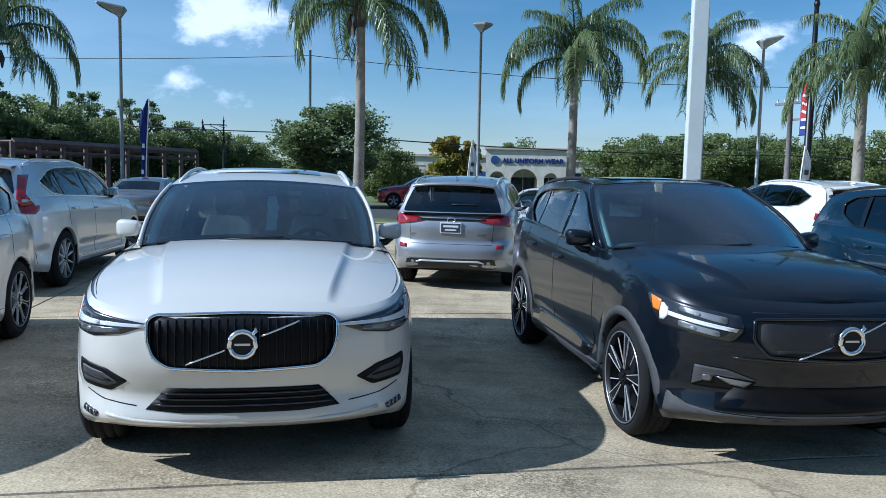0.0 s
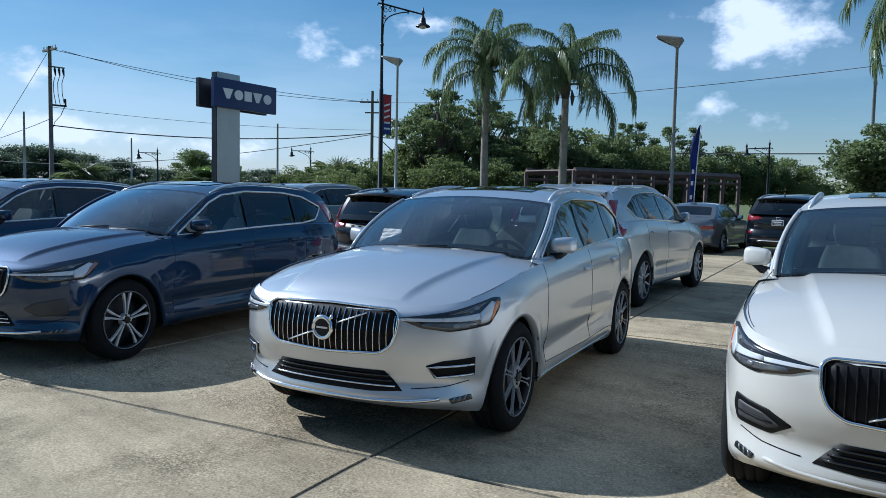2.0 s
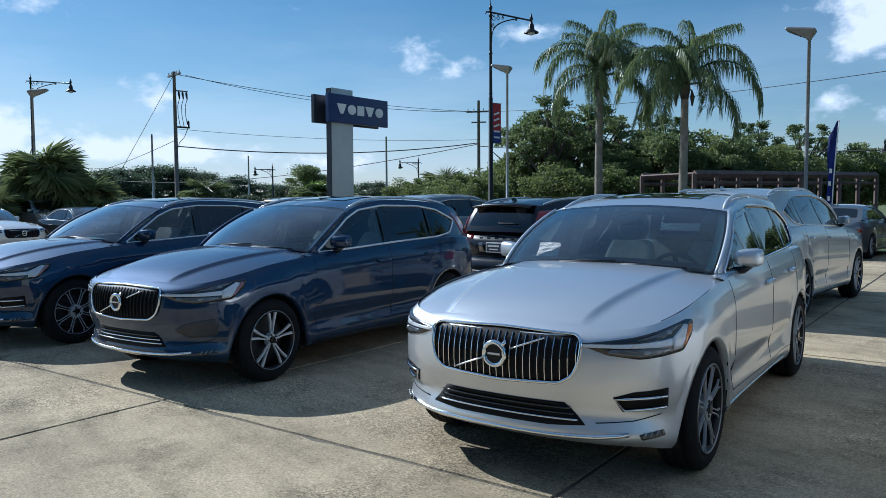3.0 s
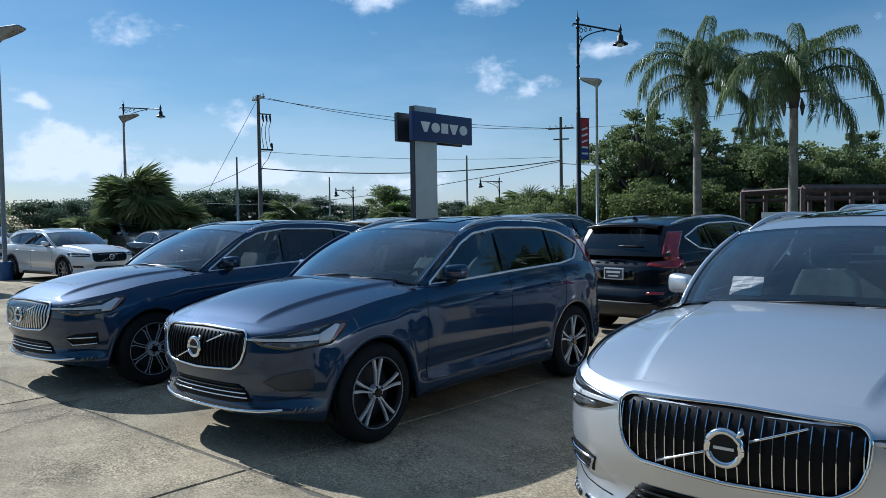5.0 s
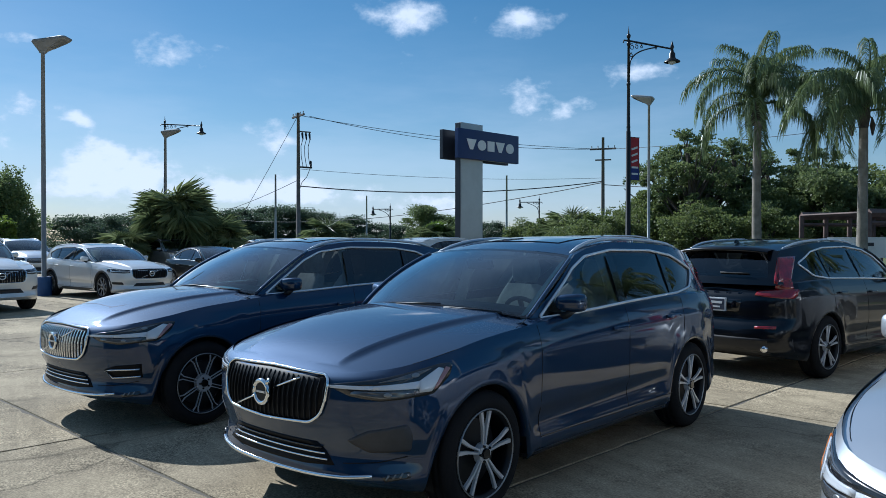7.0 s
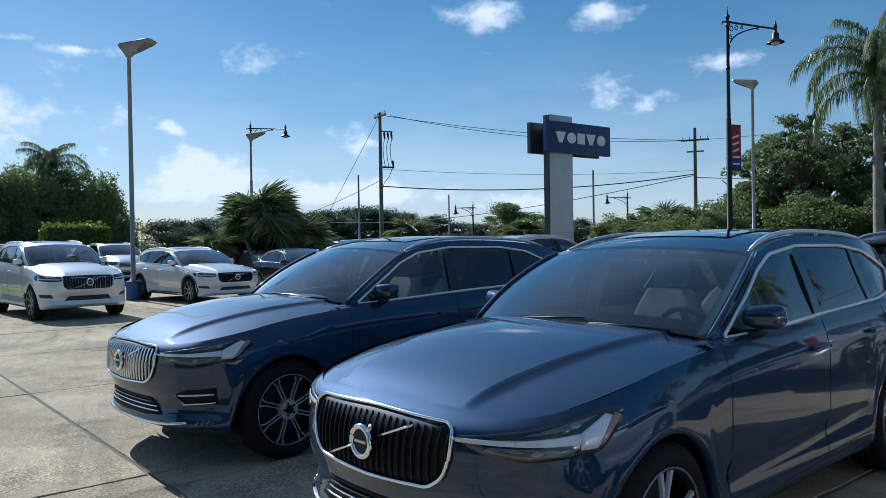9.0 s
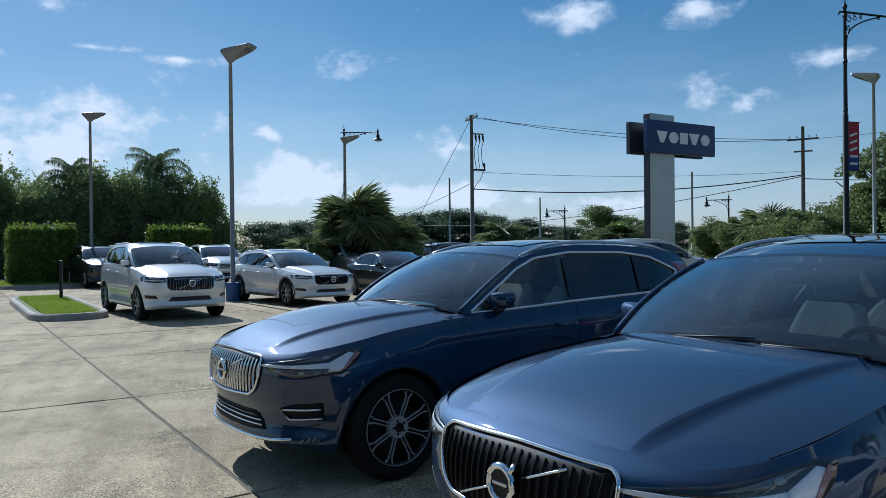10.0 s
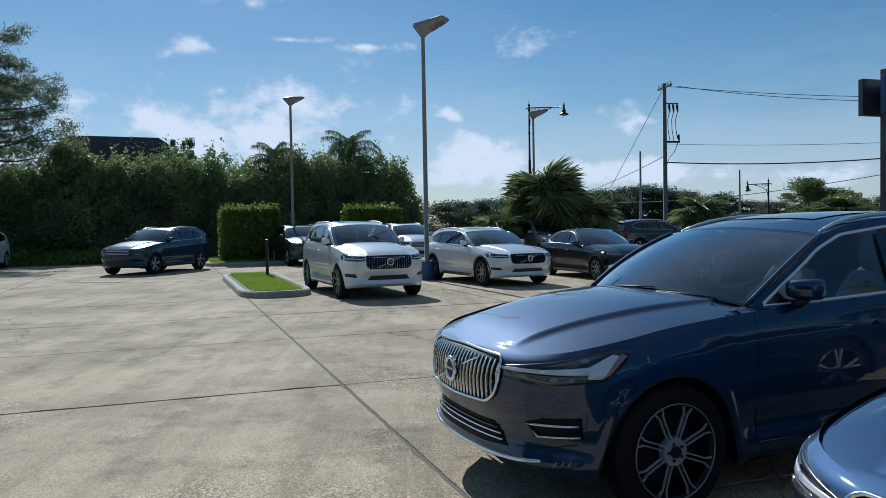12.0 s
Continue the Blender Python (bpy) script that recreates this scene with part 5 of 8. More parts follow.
def fit_front_60(chrome_slats, lip, pocket, amber=True):
    def fn(car, s, sh, tree, add, paint, wmap, tmap):
        out = [(-0.44, 0.873), (0, 0.885), (0.44, 0.873), (0.476, 0.843), (0.47, 0.74), (0.44, 0.66), (0.37, 0.613), (0, 0.597), (-0.37, 0.613), (-0.44, 0.66), (-0.47, 0.74), (-0.476, 0.843)]
        out = [Vector(p) for p in out]
        grille(car, s, add, tree, out, True, M_CHROME if chrome_slats else M_SLAT, M_CHROME, z=0.74, r=0.064)
        headlamp(add, tree, 40, [(-1.09, 0.826), (-0.8, 0.866), (-0.46, 0.93), (-0.395, 0.926), (-0.415, 0.86), (-0.5, 0.774), (-0.78, 0.752), (-0.95, 0.774)],
                 [[(-1.08, 0.825), (-0.82, 0.832), (-0.82, 0.811), (-1.06, 0.811)], [(-0.82, 0.832), (-0.57, 0.85), (-0.57, 0.812), (-0.82, 0.811)], [(-0.575, 0.79), (-0.51, 0.79), (-0.47, 0.83), (-0.445, 0.902), (-0.475, 0.91), (-0.575, 0.85)]],
                 [(-0.5, 0.796), (-0.478, 0.806), (-0.41, 0.9), (-0.435, 0.912), (-0.468, 0.86)],
                 [[(-0.95, 0.785), (-0.77, 0.765), (-0.6, 0.775), (-0.6, 0.802), (-0.93, 0.802)], [(-0.8, 0.848), (-0.6, 0.868), (-0.5, 0.912), (-0.6, 0.895)]], M_AMBER if amber else M_MARKER)
        # lower intake
        lo = add("lower_intake", conform(tree, 0, [(-0.49, 0.385), (-0.38, 0.5), (0.38, 0.5), (0.49, 0.385), (0.3, 0.372), (-0.3, 0.372)], 0.004, 0.02, 5, step=0.05), M_GRILLE, "black mesh air intake", skin=False)
        for z, w in ((0.41, 0.45), (0.44, 0.43), (0.47, 0.41)):
            add("intake_bar", skin_tube(tree, 0, [(-w, z), (w, z)], 0.006, 0.012), M_CHROME if z < 0.45 and not amber or z < 0.42 and chrome_slats else M_GLOSS, skin=False, parent=lo)
        # side pockets in the bumper
        hole = [(-0.165, 0.592), (-0.36, 0.577), (-0.465, 0.546), (-0.41, 0.464), (-0.165, 0.476)] if pocket else [(-0.52, 0.53), (-0.4, 0.59), (-0.19, 0.625), (-0.165, 0.56), (-0.18, 0.475), (-0.4, 0.465)]
        two(add, "bumper_pocket", conform(tree, 28, hole, 0.003, 0.02, 4, rnd=0.006 if pocket else 0.02, step=0.03), M_GRILLE if pocket or amber else M_CLAD, "dark pocket in the bumper")
        if not pocket and amber:
            two(add, "pocket_panel", conform(tree, 28, [(-0.46, 0.515), (-0.37, 0.565), (-0.21, 0.59), (-0.2, 0.5), (-0.38, 0.49)], 0.007, 0.012, 3, rnd=0.015, step=0.03), M_CLAD, "grey panel in the pocket")
            two(add, "pocket_rib", skin_tube(tree, 28, [(-0.42, 0.525), (-0.21, 0.54)], 0.004, 0.012), M_GRILLE)
        if pocket:
            two(add, "pocket_trim", skin_tube(tree, 28, [(-0.175, 0.547), (-0.455, 0.54), (-0.4, 0.474), (-0.175, 0.486)], 0.008, 0.012), M_CHROME, "", None)
        # chin and fog strip
        two(add, "fog_lamp", conform(tree, 30, [(-0.4, 0.345), (-0.26, 0.365), (-0.25, 0.335), (-0.385, 0.315)], 0.006, 0.02, 3, rnd=0.01, step=0.03), M_LAMP, "small clear fog lamp")
        for q in (-0.37, -0.335, -0.3):
            two(add, "fog_rib", skin_tube(tree, 30, [(q - 0.006, 0.326 + 0.2 * (q + 0.385) * 0.6), (q + 0.006, 0.352 + 0.2 * (q + 0.385) * 0.6)], 0.006, 0.008), M_RIM_LIP)
        add("chin", skin_tube(tree, 0, [(-0.7, 0.345), (-0.55, 0.328), (-0.3, 0.32), (0.3, 0.32), (0.55, 0.328), (0.7, 0.345)], 0.013 if lip else 0.009, 0.002), lip or paint, "" if not lip else "bright lower lip", skin=False)
        two(add, "seam", skin_tube(tree, 28, [(-0.55, 0.4), (-0.35, 0.415), (-0.2, 0.445)], 0.003, 0.001), M_SEAM)
    return fn


def rear_plate(add, tree, z, w=0.305, h=0.155):
    p = on_skin(tree, 180, [(0, z)], 0.012)[0]
    z = p.z
    bm = box(bmesh.new(), p.x - 0.006, p.x + 0.03, -w / 2, w / 2, z - h / 2, z + h / 2, 0.004)
    pl = add("number_plate", bm, M_PLATE, "white dealer plate", skin=False, smooth=False)
    bm = box(bmesh.new(), p.x - 0.009, p.x - 0.004, -0.45 * w, 0.45 * w, z - 0.4 * h, z + 0.4 * h)
    add("plate_face", bm, M_INK, "dark face of the plate", skin=False, smooth=False, parent=pl)
    for a, b, c, d in ((-0.36, 0.36, 0.06, 0.24), (-0.27, 0.27, -0.24, -0.12)):
        bm = box(bmesh.new(), p.x - 0.0115, p.x - 0.008, a * w, b * w, z + c * h, z + d * h)
        add("plate_bar", bm, M_PLATE, skin=False, smooth=False, parent=pl)


def fit_rear_60(car, s, sh, tree, add, paint, wmap, tmap):
    for sd in (1, -1):
        def put(nm, bm, m, lab="", parent=None):
            if sd < 0:
                b2 = both(bm); bm.free(); bm = b2
            return add(nm, bm, m, lab, skin=False, parent=parent)
        ang = 180 - 24
        ca, sa = math.cos(radians(ang)), math.sin(radians(ang))
        lamp = None
        for q in ([(0.66, 1.06), (0.665, 1.16), (0.63, 1.42), (0.70, 1.43), (0.765, 1.17), (0.83, 1.06)], [(0.47, 0.985), (0.48, 1.035), (0.7, 1.06), (0.86, 1.06), (0.865, 1.0), (0.84, 0.955), (0.7, 0.96)]):
            hit = [on_skin(tree, 180, [(-y, z)], 0.0)[0] for y, z in q]
            pp = [((-h.x * sa + h.y * ca) / tree.fy, h.z / tree.fz) for h in hit]
            lamp = put("tail_light" if lamp is None else "lamp_foot", conform(tree, ang, pp, 0.01, 0.02, 4, step=0.03), M_RED, "red glass tail light", lamp)
        put("reflector", conform(tree, 180, [(-0.72, 0.615), (-0.5, 0.61), (-0.5, 0.635), (-0.72, 0.645)], 0.008, 0.01, 2), M_RED, "red reflector")
        bm = bmesh.new()
        p = on_skin(tree, 180, [(-0.6, 0.4)], 0.01)[0]
        tube(bm, [Vector((p.x + 0.02, 0.6 + 0.04 * math.cos(a), 0.385 + 0.04 * math.sin(a))) for a in np.linspace(0, 6.28319, 17)], 0.006, 6, False)
        tube(bm, [(p.x - 0.0, 0.6, 0.385), (p.x + 0.2, 0.6, 0.385)], 0.036, 12)
        put("tailpipe", bm, M_CHROME, "chrome tailpipe")
    add("diffuser", conform(tree, 180, [(-0.86, 0.3), (0.86, 0.3), (0.84, 0.5), (-0.84, 0.5)], 0.006, 0.02, 4, step=0.06), M_TRIM, "black lower bumper", skin=False)
    add("tailgate_gap", skin_tube(tree, 180, [(-0.7, 0.95), (-0.66, 0.72), (0.66, 0.72), (0.7, 0.95)], 0.003, 0.0), M_SEAM, skin=False)
    add("plate_recess", conform(tree, 180, [(-0.3, 0.78), (0.3, 0.78), (0.33, 0.93), (-0.33, 0.93)], 0.003, 0.01, 3, step=0.05), M_GLOSS, skin=False)
    rear_plate(add, tree, 0.86)
    for k in range(5):
        y = 0.3 - 0.15 * k
        p = on_skin(tree, 180, [(-y, 1.0)], 0.006)[0]
        bm = box(bmesh.new(), p.x - 0.004, p.x + 0.01, p.y - 0.025, p.y + 0.025, p.z - 0.012, p.z + 0.012)
        add("badge_bar", bm, M_CHROME, skin=False, smooth=False)
    wipe = [tmap(a, 0.72) + Vector((-0.015, 0, 0.01)) for a in np.linspace(-0.05, -0.55, 5)]
    add("rear_wiper", tube(bmesh.new(), wipe, 0.009, 6), M_TRIM, skin=False)


SIDE = [(0, 0.07), (0.05, 0.03), (0.1, 0.018), (0.17, 0.026), (0.25, 0.04), (0.31, 0.036), (0.37, 0.016), (0.41, 0.01), (0.5, 0.008), (0.62, 0.01), (0.74, 0.014), (0.81, 0.018), (0.86, 0.028), (0.93, 0.046), (1.0, 0.072)]

XC60 = dict(
    kind="suv", wb=2.865, hw=0.951, tyre=0.366, tw=0.235, rim=0.262, wheel="eight", gap=0.042,
    plan=[(-2.384, 0), (-2.365, 0.42), (-2.27, 0.74), (-2.08, 0.885), (-1.75, 0.94), (-1.43, 0.951), (-0.7, 0.944), (0.5, 0.944), (1.43, 0.951), (1.75, 0.93), (2.02, 0.84), (2.175, 0.66), (2.26, 0.42), (2.293, 0.2), (2.3, 0)],
    belt=[(-2.384, 1.02), (-2.2, 1.1), (-1.9, 1.135), (-1.4, 1.14), (-0.6, 1.125), (0.2, 1.1), (0.75, 1.08), (1.1, 1.055), (1.45, 1.02), (1.8, 0.96), (2.05, 0.918), (2.2, 0.893), (2.3, 0.882)],
    low=[(-2.384, 0.3), (-1.85, 0.235), (1.85, 0.235), (2.1, 0.25), (2.3, 0.265)],
    p_side=SIDE,
    p_front=[(0, 0.13), (0.06, 0.06), (0.1, 0.025), (0.16, 0.03), (0.3, 0.05), (0.4, 0.03), (0.55, 0.005), (0.7, 0.004), (0.85, 0.014), (0.95, 0.032), (1, 0.075)],
    p_rear=[(0, 0.1), (0.1, 0.02), (0.35, 0.0), (0.48, 0.03), (0.55, 0.06), (0.8, 0.055), (0.93, 0.08), (1, 0.12)],
    hood_x=0.72, hood=[(0.7, 1.15), (1.0, 1.145), (1.4, 1.11), (1.75, 1.05), (2.0, 0.985), (2.15, 0.925), (2.228, 0.884)], crease=[(0.7, 0.62), (1.5, 0.54), (2.1, 0.44)], crease_h=0.024, deck_x=-2.05,
    ws_base=(0.97, 1.163), ws_top=(0.2, 1.545), a_base=(0.81, 1.094),
    roof=[(0.12, 1.495), (-0.14, 1.552), (-0.55, 1.592), (-1.1, 1.585), (-1.6, 1.55), (-2.02, 1.49)], crown=0.045,
    d_edge=[(-2.1, 1.4), (-2.18, 1.25), (-2.22, 1.1)],
    zb=1.1, zr=1.57, yb=0.872, yr=0.66, kf=0.15, kr=0.2,
    dlo=[(0.735, 1.094), (0.54, 1.222), (0.22, 1.408), (-0.02, 1.492), (-0.44, 1.535), (-1.1, 1.525), (-1.45, 1.48), (-1.82, 1.345), (-1.6, 1.2), (-1.3, 1.165), (-0.4, 1.14)], dlo_c=(-0.55, 1.33), dlo_r=0.04,
    pillars=[(-0.36, 0.1), (-1.22, 0.06)], cuts=(0.86, -0.32, -1.16, 1.72, -1.98), mirror=(0.5, 1.165), sunroof=True, rails=M_RIM, arch_w=0.028,
    sill=(0.035, M_TRIM), fit=[],
)


def spec(base, **kw):
    d = dict(base)
    d.update(kw)
    return d


def morph(base, kx, ky, kz, **kw):
    """A model of other length, width and height."""
    d = dict(base)
    for k in ("plan",):
        d[k] = [(x * kx, y * ky) for x, y in base[k]]
    for k in ("belt", "low", "hood", "roof", "d_edge", "dlo"):
        d[k] = [(x * kx, z * kz) for x, z in base[k]]
    for k in ("ws_base", "ws_top", "a_base", "dlo_c", "mirror"):
        d[k] = (base[k][0] * kx, base[k][1] * kz)
    d["cuts"] = tuple(c * kx for c in base["cuts"])
    d["pillars"] = [(x * kx, w) for x, w in base["pillars"]]
    for k in ("hood_x", "deck_x", "wb"):
        d[k] = base[k] * kx
    for k in ("yb", "yr", "hw"):
        d[k] = base[k] * ky
    d["crease"] = [(x * kx, y * ky) for x, y in base["crease"]]
    d["zb"], d["zr"] = base["zb"] * kz, base["zr"] * kz
    d["xk"] = base.get("xk", -1.35) * kx
    d["fy"], d["fz"] = ky, kz
    d.update(kw)
    return d


def fit_front_40(car, s, sh, tree, add, paint, wmap, tmap):
    """Closed grille panel, stepped lamps with amber corners, dark bumper."""
    out = [Vector(p) for p in ((-0.5, 0.875), (0, 0.885), (0.5, 0.875), (0.51, 0.76), (0.43, 0.675), (0, 0.655), (-0.43, 0.675), (-0.51, 0.76))]
    g = grille(car, s, add, tree, out, False, M_TRIM, M_GLOSS, M_TRIM, z=0.775, r=0.066)
    low = [(q * 0.86, 0.7 + 0.002 * abs(q)) for q in (-0.45, -0.2, 0, 0.2, 0.45)]
    add("grille_slot", skin_tube(tree, 0, low, 0.014, 0.002), M_SEAM, skin=False, parent=g)
    headlamp(add, tree, 42, [(-1.04, 0.81), (-1.01, 0.884), (-0.5, 0.955), (-0.44, 0.95), (-0.5, 0.86), (-0.56, 0.79), (-0.98, 0.745)],
             [[(-1.01, 0.815), (-0.59, 0.876), (-0.59, 0.852), (-1.0, 0.797)], [(-0.61, 0.845), (-0.585, 0.818), (-0.555, 0.818), (-0.545, 0.912), (-0.575, 0.912), (-0.61, 0.885)]], [(-0.56, 0.925), (-0.475, 0.945), (-0.5, 0.87), (-0.55, 0.86)],
             [[(-0.92, 0.765), (-0.68, 0.8), (-0.68, 0.835), (-0.92, 0.795)], [(-0.95, 0.835), (-0.68, 0.885), (-0.68, 0.912), (-0.95, 0.872)]], M_AMBER, M_RIM_LIP)
    add("lower_intake", conform(tree, 0, [(-0.66, 0.37), (-0.56, 0.5), (0.56, 0.5), (0.66, 0.37)], 0.004, 0.02, 4, step=0.06), M_GRILLE, "black lower air intake", skin=False)
    add("bumper_step", skin_tube(tree, 0, [(-0.6, 0.66), (0, 0.645), (0.6, 0.66)], 0.008, 0.002), M_GLOSS, skin=False)
    two(add, "bumper_pocket", conform(tree, 32, [(-0.4, 0.475), (-0.42, 0.6), (-0.6, 0.585), (-0.76, 0.53), (-0.7, 0.47)], 0.004, 0.02, 4, rnd=0.02, step=0.03), M_GRILLE, "black pocket in the bumper")
    two(add, "pocket_trim", conform(tree, 32, [(-0.41, 0.48), (-0.425, 0.6), (-0.6, 0.588), (-0.76, 0.532), (-0.6, 0.555), (-0.45, 0.562), (-0.44, 0.5)], 0.01, 0.015, 3, rnd=0.008, step=0.02), M_CLAD, "grey pocket trim")
    two(add, "pocket_blade", conform(tree, 32, [(-0.54, 0.545), (-0.73, 0.522), (-0.69, 0.49), (-0.62, 0.5)], 0.009, 0.012, 2, step=0.03), M_RIM_LIP, "grey blade in the pocket")
    two(add, "fog_lamp", conform(tree, 32, [(-0.47, 0.51), (-0.52, 0.51), (-0.52, 0.55), (-0.47, 0.55)], 0.012, 0.012, 2, rnd=0.018, step=0.02), M_LENS)
    add("skid_plate", conform(tree, 0, [(-0.82, 0.27), (-0.84, 0.36), (-0.5, 0.345), (0.5, 0.345), (0.84, 0.36), (0.82, 0.27)], 0.007, 0.02, 4, step=0.06), M_CLAD, "grey lower bumper", skin=False)
    two(add, "corner_cladding", conform(tree, 32, [(-0.25, 0.3), (-0.27, 0.42), (-0.36, 0.37), (-0.55, 0.345), (-0.78, 0.335), (-0.76, 0.28), (-0.4, 0.27)], 0.008, 0.02, 4, rnd=0.02, step=0.04), M_CLAD, "grey bumper corner")
    two(add, "door_cladding", conform(tree, 90, [(-0.72, 0.42), (-0.68, 0.33), (0.86, 0.33), (0.82, 0.46), (-0.4, 0.45)], 0.014, 0.02, 4, rnd=0.05, step=0.06), M_GLOSS, "gloss black door cladding")
    wipe = on_skin(tree, 0, [(q, 0.905) for q in np.linspace(-0.5, 0.5, 10)], 0.0)
    add("bonnet_gap", tube(bmesh.new(), wipe, 0.003, 4), M_SEAM, skin=False)


def fit_front_90(slat_mat):
    def fn(car, s, sh, tree, add, paint, wmap, tmap):
        out = [Vector(p) for p in ((-0.5, 0.9), (0, 0.91), (0.5, 0.9), (0.525, 0.84), (0.51, 0.69), (0.44, 0.63), (0, 0.625), (-0.44, 0.63), (-0.51, 0.69), (-0.525, 0.84))]
        grille(car, s, add, tree, out, True, slat_mat, M_CHROME, n=19, z=0.77, r=0.066)
        headlamp(add, tree, 40, [(-1.07, 0.8), (-1.05, 0.89), (-0.5, 0.93), (-0.42, 0.9), (-0.46, 0.82), (-0.9, 0.79)],
                 [[(-1.03, 0.84), (-0.58, 0.862), (-0.58, 0.84), (-1.03, 0.822)], [(-0.59, 0.84), (-0.56, 0.81), (-0.53, 0.81), (-0.53, 0.9), (-0.56, 0.9), (-0.59, 0.865)]], None, [[(-0.95, 0.855), (-0.7, 0.875), (-0.7, 0.9), (-0.95, 0.88)]])
        add("lower_intake", conform(tree, 0, [(-0.48, 0.41), (-0.4, 0.5), (0.4, 0.5), (0.48, 0.41)], 0.004, 0.02, 4, step=0.06), M_TRIM, "black lower air intake", skin=False)
        two(add, "bumper_pocket", conform(tree, 28, [(-0.44, 0.46), (-0.4, 0.535), (-0.13, 0.545), (-0.15, 0.475)], 0.003, 0.02, 4, rnd=0.02, step=0.04), M_TRIM, "black pocket in the bumper")
        add("chin", skin_tube(tree, 0, [(-0.7, 0.345), (-0.4, 0.33), (0.4, 0.33), (0.7, 0.345)], 0.018, 0.002), M_RIM, "silver lower lip", skin=False)
    return fn


def fit_rear_wide(car, s, sh, tree, add, paint, wmap, tmap):
    """Wide red lamps joined by a bar, plate below, black lower bumper."""
    two(add, "tail_light", conform(tree, 160, [((-h.x * math.sin(radians(160)) + h.y * math.cos(radians(160))) / tree.fy, h.z / tree.fz) for h in (on_skin(tree, 180, [(-y, z)], 0)[0] for y, z in ((0.36, 1.0), (0.6, 1.07), (0.84, 1.08), (0.87, 0.98), (0.84, 0.92), (0.62, 0.945), (0.4, 0.985)))], 0.012, 0.02, 4, step=0.03), M_RED, "red and clear tail light")
    add("tailgate_bar", skin_tube(tree, 180, [(-0.5, 1.0), (0.5, 1.0)], 0.022, 0.0), M_GLOSS, "gloss black bar above the plate", skin=False)
    p = on_skin(tree, 180, [(0, 1.0)], 0.02)[0]
    bm = bmesh.new()
    tube(bm, [p + Vector((0, 0.055 * math.cos(a), 0.038 * math.sin(a))) for a in np.linspace(0, 6.28319, 21)], 0.007, 6, False)
    add("badge", bm, M_CHROME, "oval bright badge", skin=False)
    rear_plate(add, tree, 0.89)
    add("tailgate_gap", skin_tube(tree, 180, [(-0.62, 0.96), (-0.6, 0.66), (0.6, 0.66), (0.62, 0.96)], 0.003, 0.0), M_SEAM, skin=False)
    add("diffuser", conform(tree, 180, [(-0.9, 0.3), (0.9, 0.3), (0.86, 0.46), (-0.86, 0.46)], 0.006, 0.02, 4, step=0.06), M_TRIM, "black lower bumper", skin=False)
    add("skid_plate", skin_tube(tree, 180, [(-0.5, 0.4), (-0.42, 0.42), (0.42, 0.42), (0.5, 0.4)], 0.014, 0.016), M_RIM, "silver lower bumper strip", skin=False)
    two(add, "reflector", conform(tree, 180, [(-0.78, 0.6), (-0.66, 0.6), (-0.66, 0.66), (-0.78, 0.66)], 0.008, 0.01, 2), M_RED, "red reflector")
    wipe = [tmap(a, 0.74) + Vector((-0.015, 0, 0.01)) for a in np.linspace(0.0, -0.5, 5)]
    add("rear_wiper", tube(bmesh.new(), wipe, 0.009, 6), M_TRIM, skin=False)
    for y in (-0.55, 0.45):
        b = on_skin(tree, 180, [(y, 0.8)], 0.004)[0]
        add("badge_bar", box(bmesh.new(), b.x - 0.003, b.x + 0.006, b.y - 0.07, b.y + 0.07, b.z - 0.01, b.z + 0.01), M_CHROME, skin=False, smooth=False)


def fit_front_plain(car, s, sh, tree, add, paint, wmap, tmap):
    g = add("grille", conform(tree, 0, [(-0.5, 0.68), (-0.46, 0.86), (0.46, 0.86), (0.5, 0.68)], 0.004, 0.02, 4, rnd=0.03, step=0.06), M_TRIM, "black radiator grille", skin=False)
    for z in (0.72, 0.77, 0.82):
        add("slat", skin_tube(tree, 0, [(-0.46, z), (0.46, z)], 0.008, 0.012), M_CHROME, skin=False, parent=g)
    headlamp(add, tree, 40, [(-1.05, 0.8), (-1.0, 0.88), (-0.5, 0.93), (-0.42, 0.9), (-0.5, 0.8), (-0.9, 0.78)], [], None, [[(-0.95, 0.82), (-0.6, 0.835), (-0.6, 0.89), (-0.95, 0.86)]])
    add("lower_intake", conform(tree, 0, [(-0.6, 0.38), (-0.52, 0.52), (0.52, 0.52), (0.6, 0.38)], 0.004, 0.02, 4, step=0.06), M_TRIM, "black lower air intake", skin=False)


def fit_rear_sedan(car, s, sh, tree, add, paint, wmap, tmap):
    ang = 158
    two(add, "tail_light", conform(tree, ang, [((-h.x * math.sin(radians(ang)) + h.y * math.cos(radians(ang))) / tree.fy, h.z / tree.fz) for h in (on_skin(tree, 180, [(-y, z)], 0)[0] for y, z in ((0.5, 0.86), (0.6, 0.92), (0.84, 0.92), (0.86, 0.84), (0.7, 0.8), (0.55, 0.82)))], 0.012, 0.02, 4, step=0.03), M_RED, "red tail light")
    rear_plate(add, tree, 0.66)
    add("diffuser", conform(tree, 180, [(-0.8, 0.3), (0.8, 0.3), (0.76, 0.42), (-0.76, 0.42)], 0.006, 0.02, 4, step=0.06), M_TRIM, "black lower bumper", skin=False)


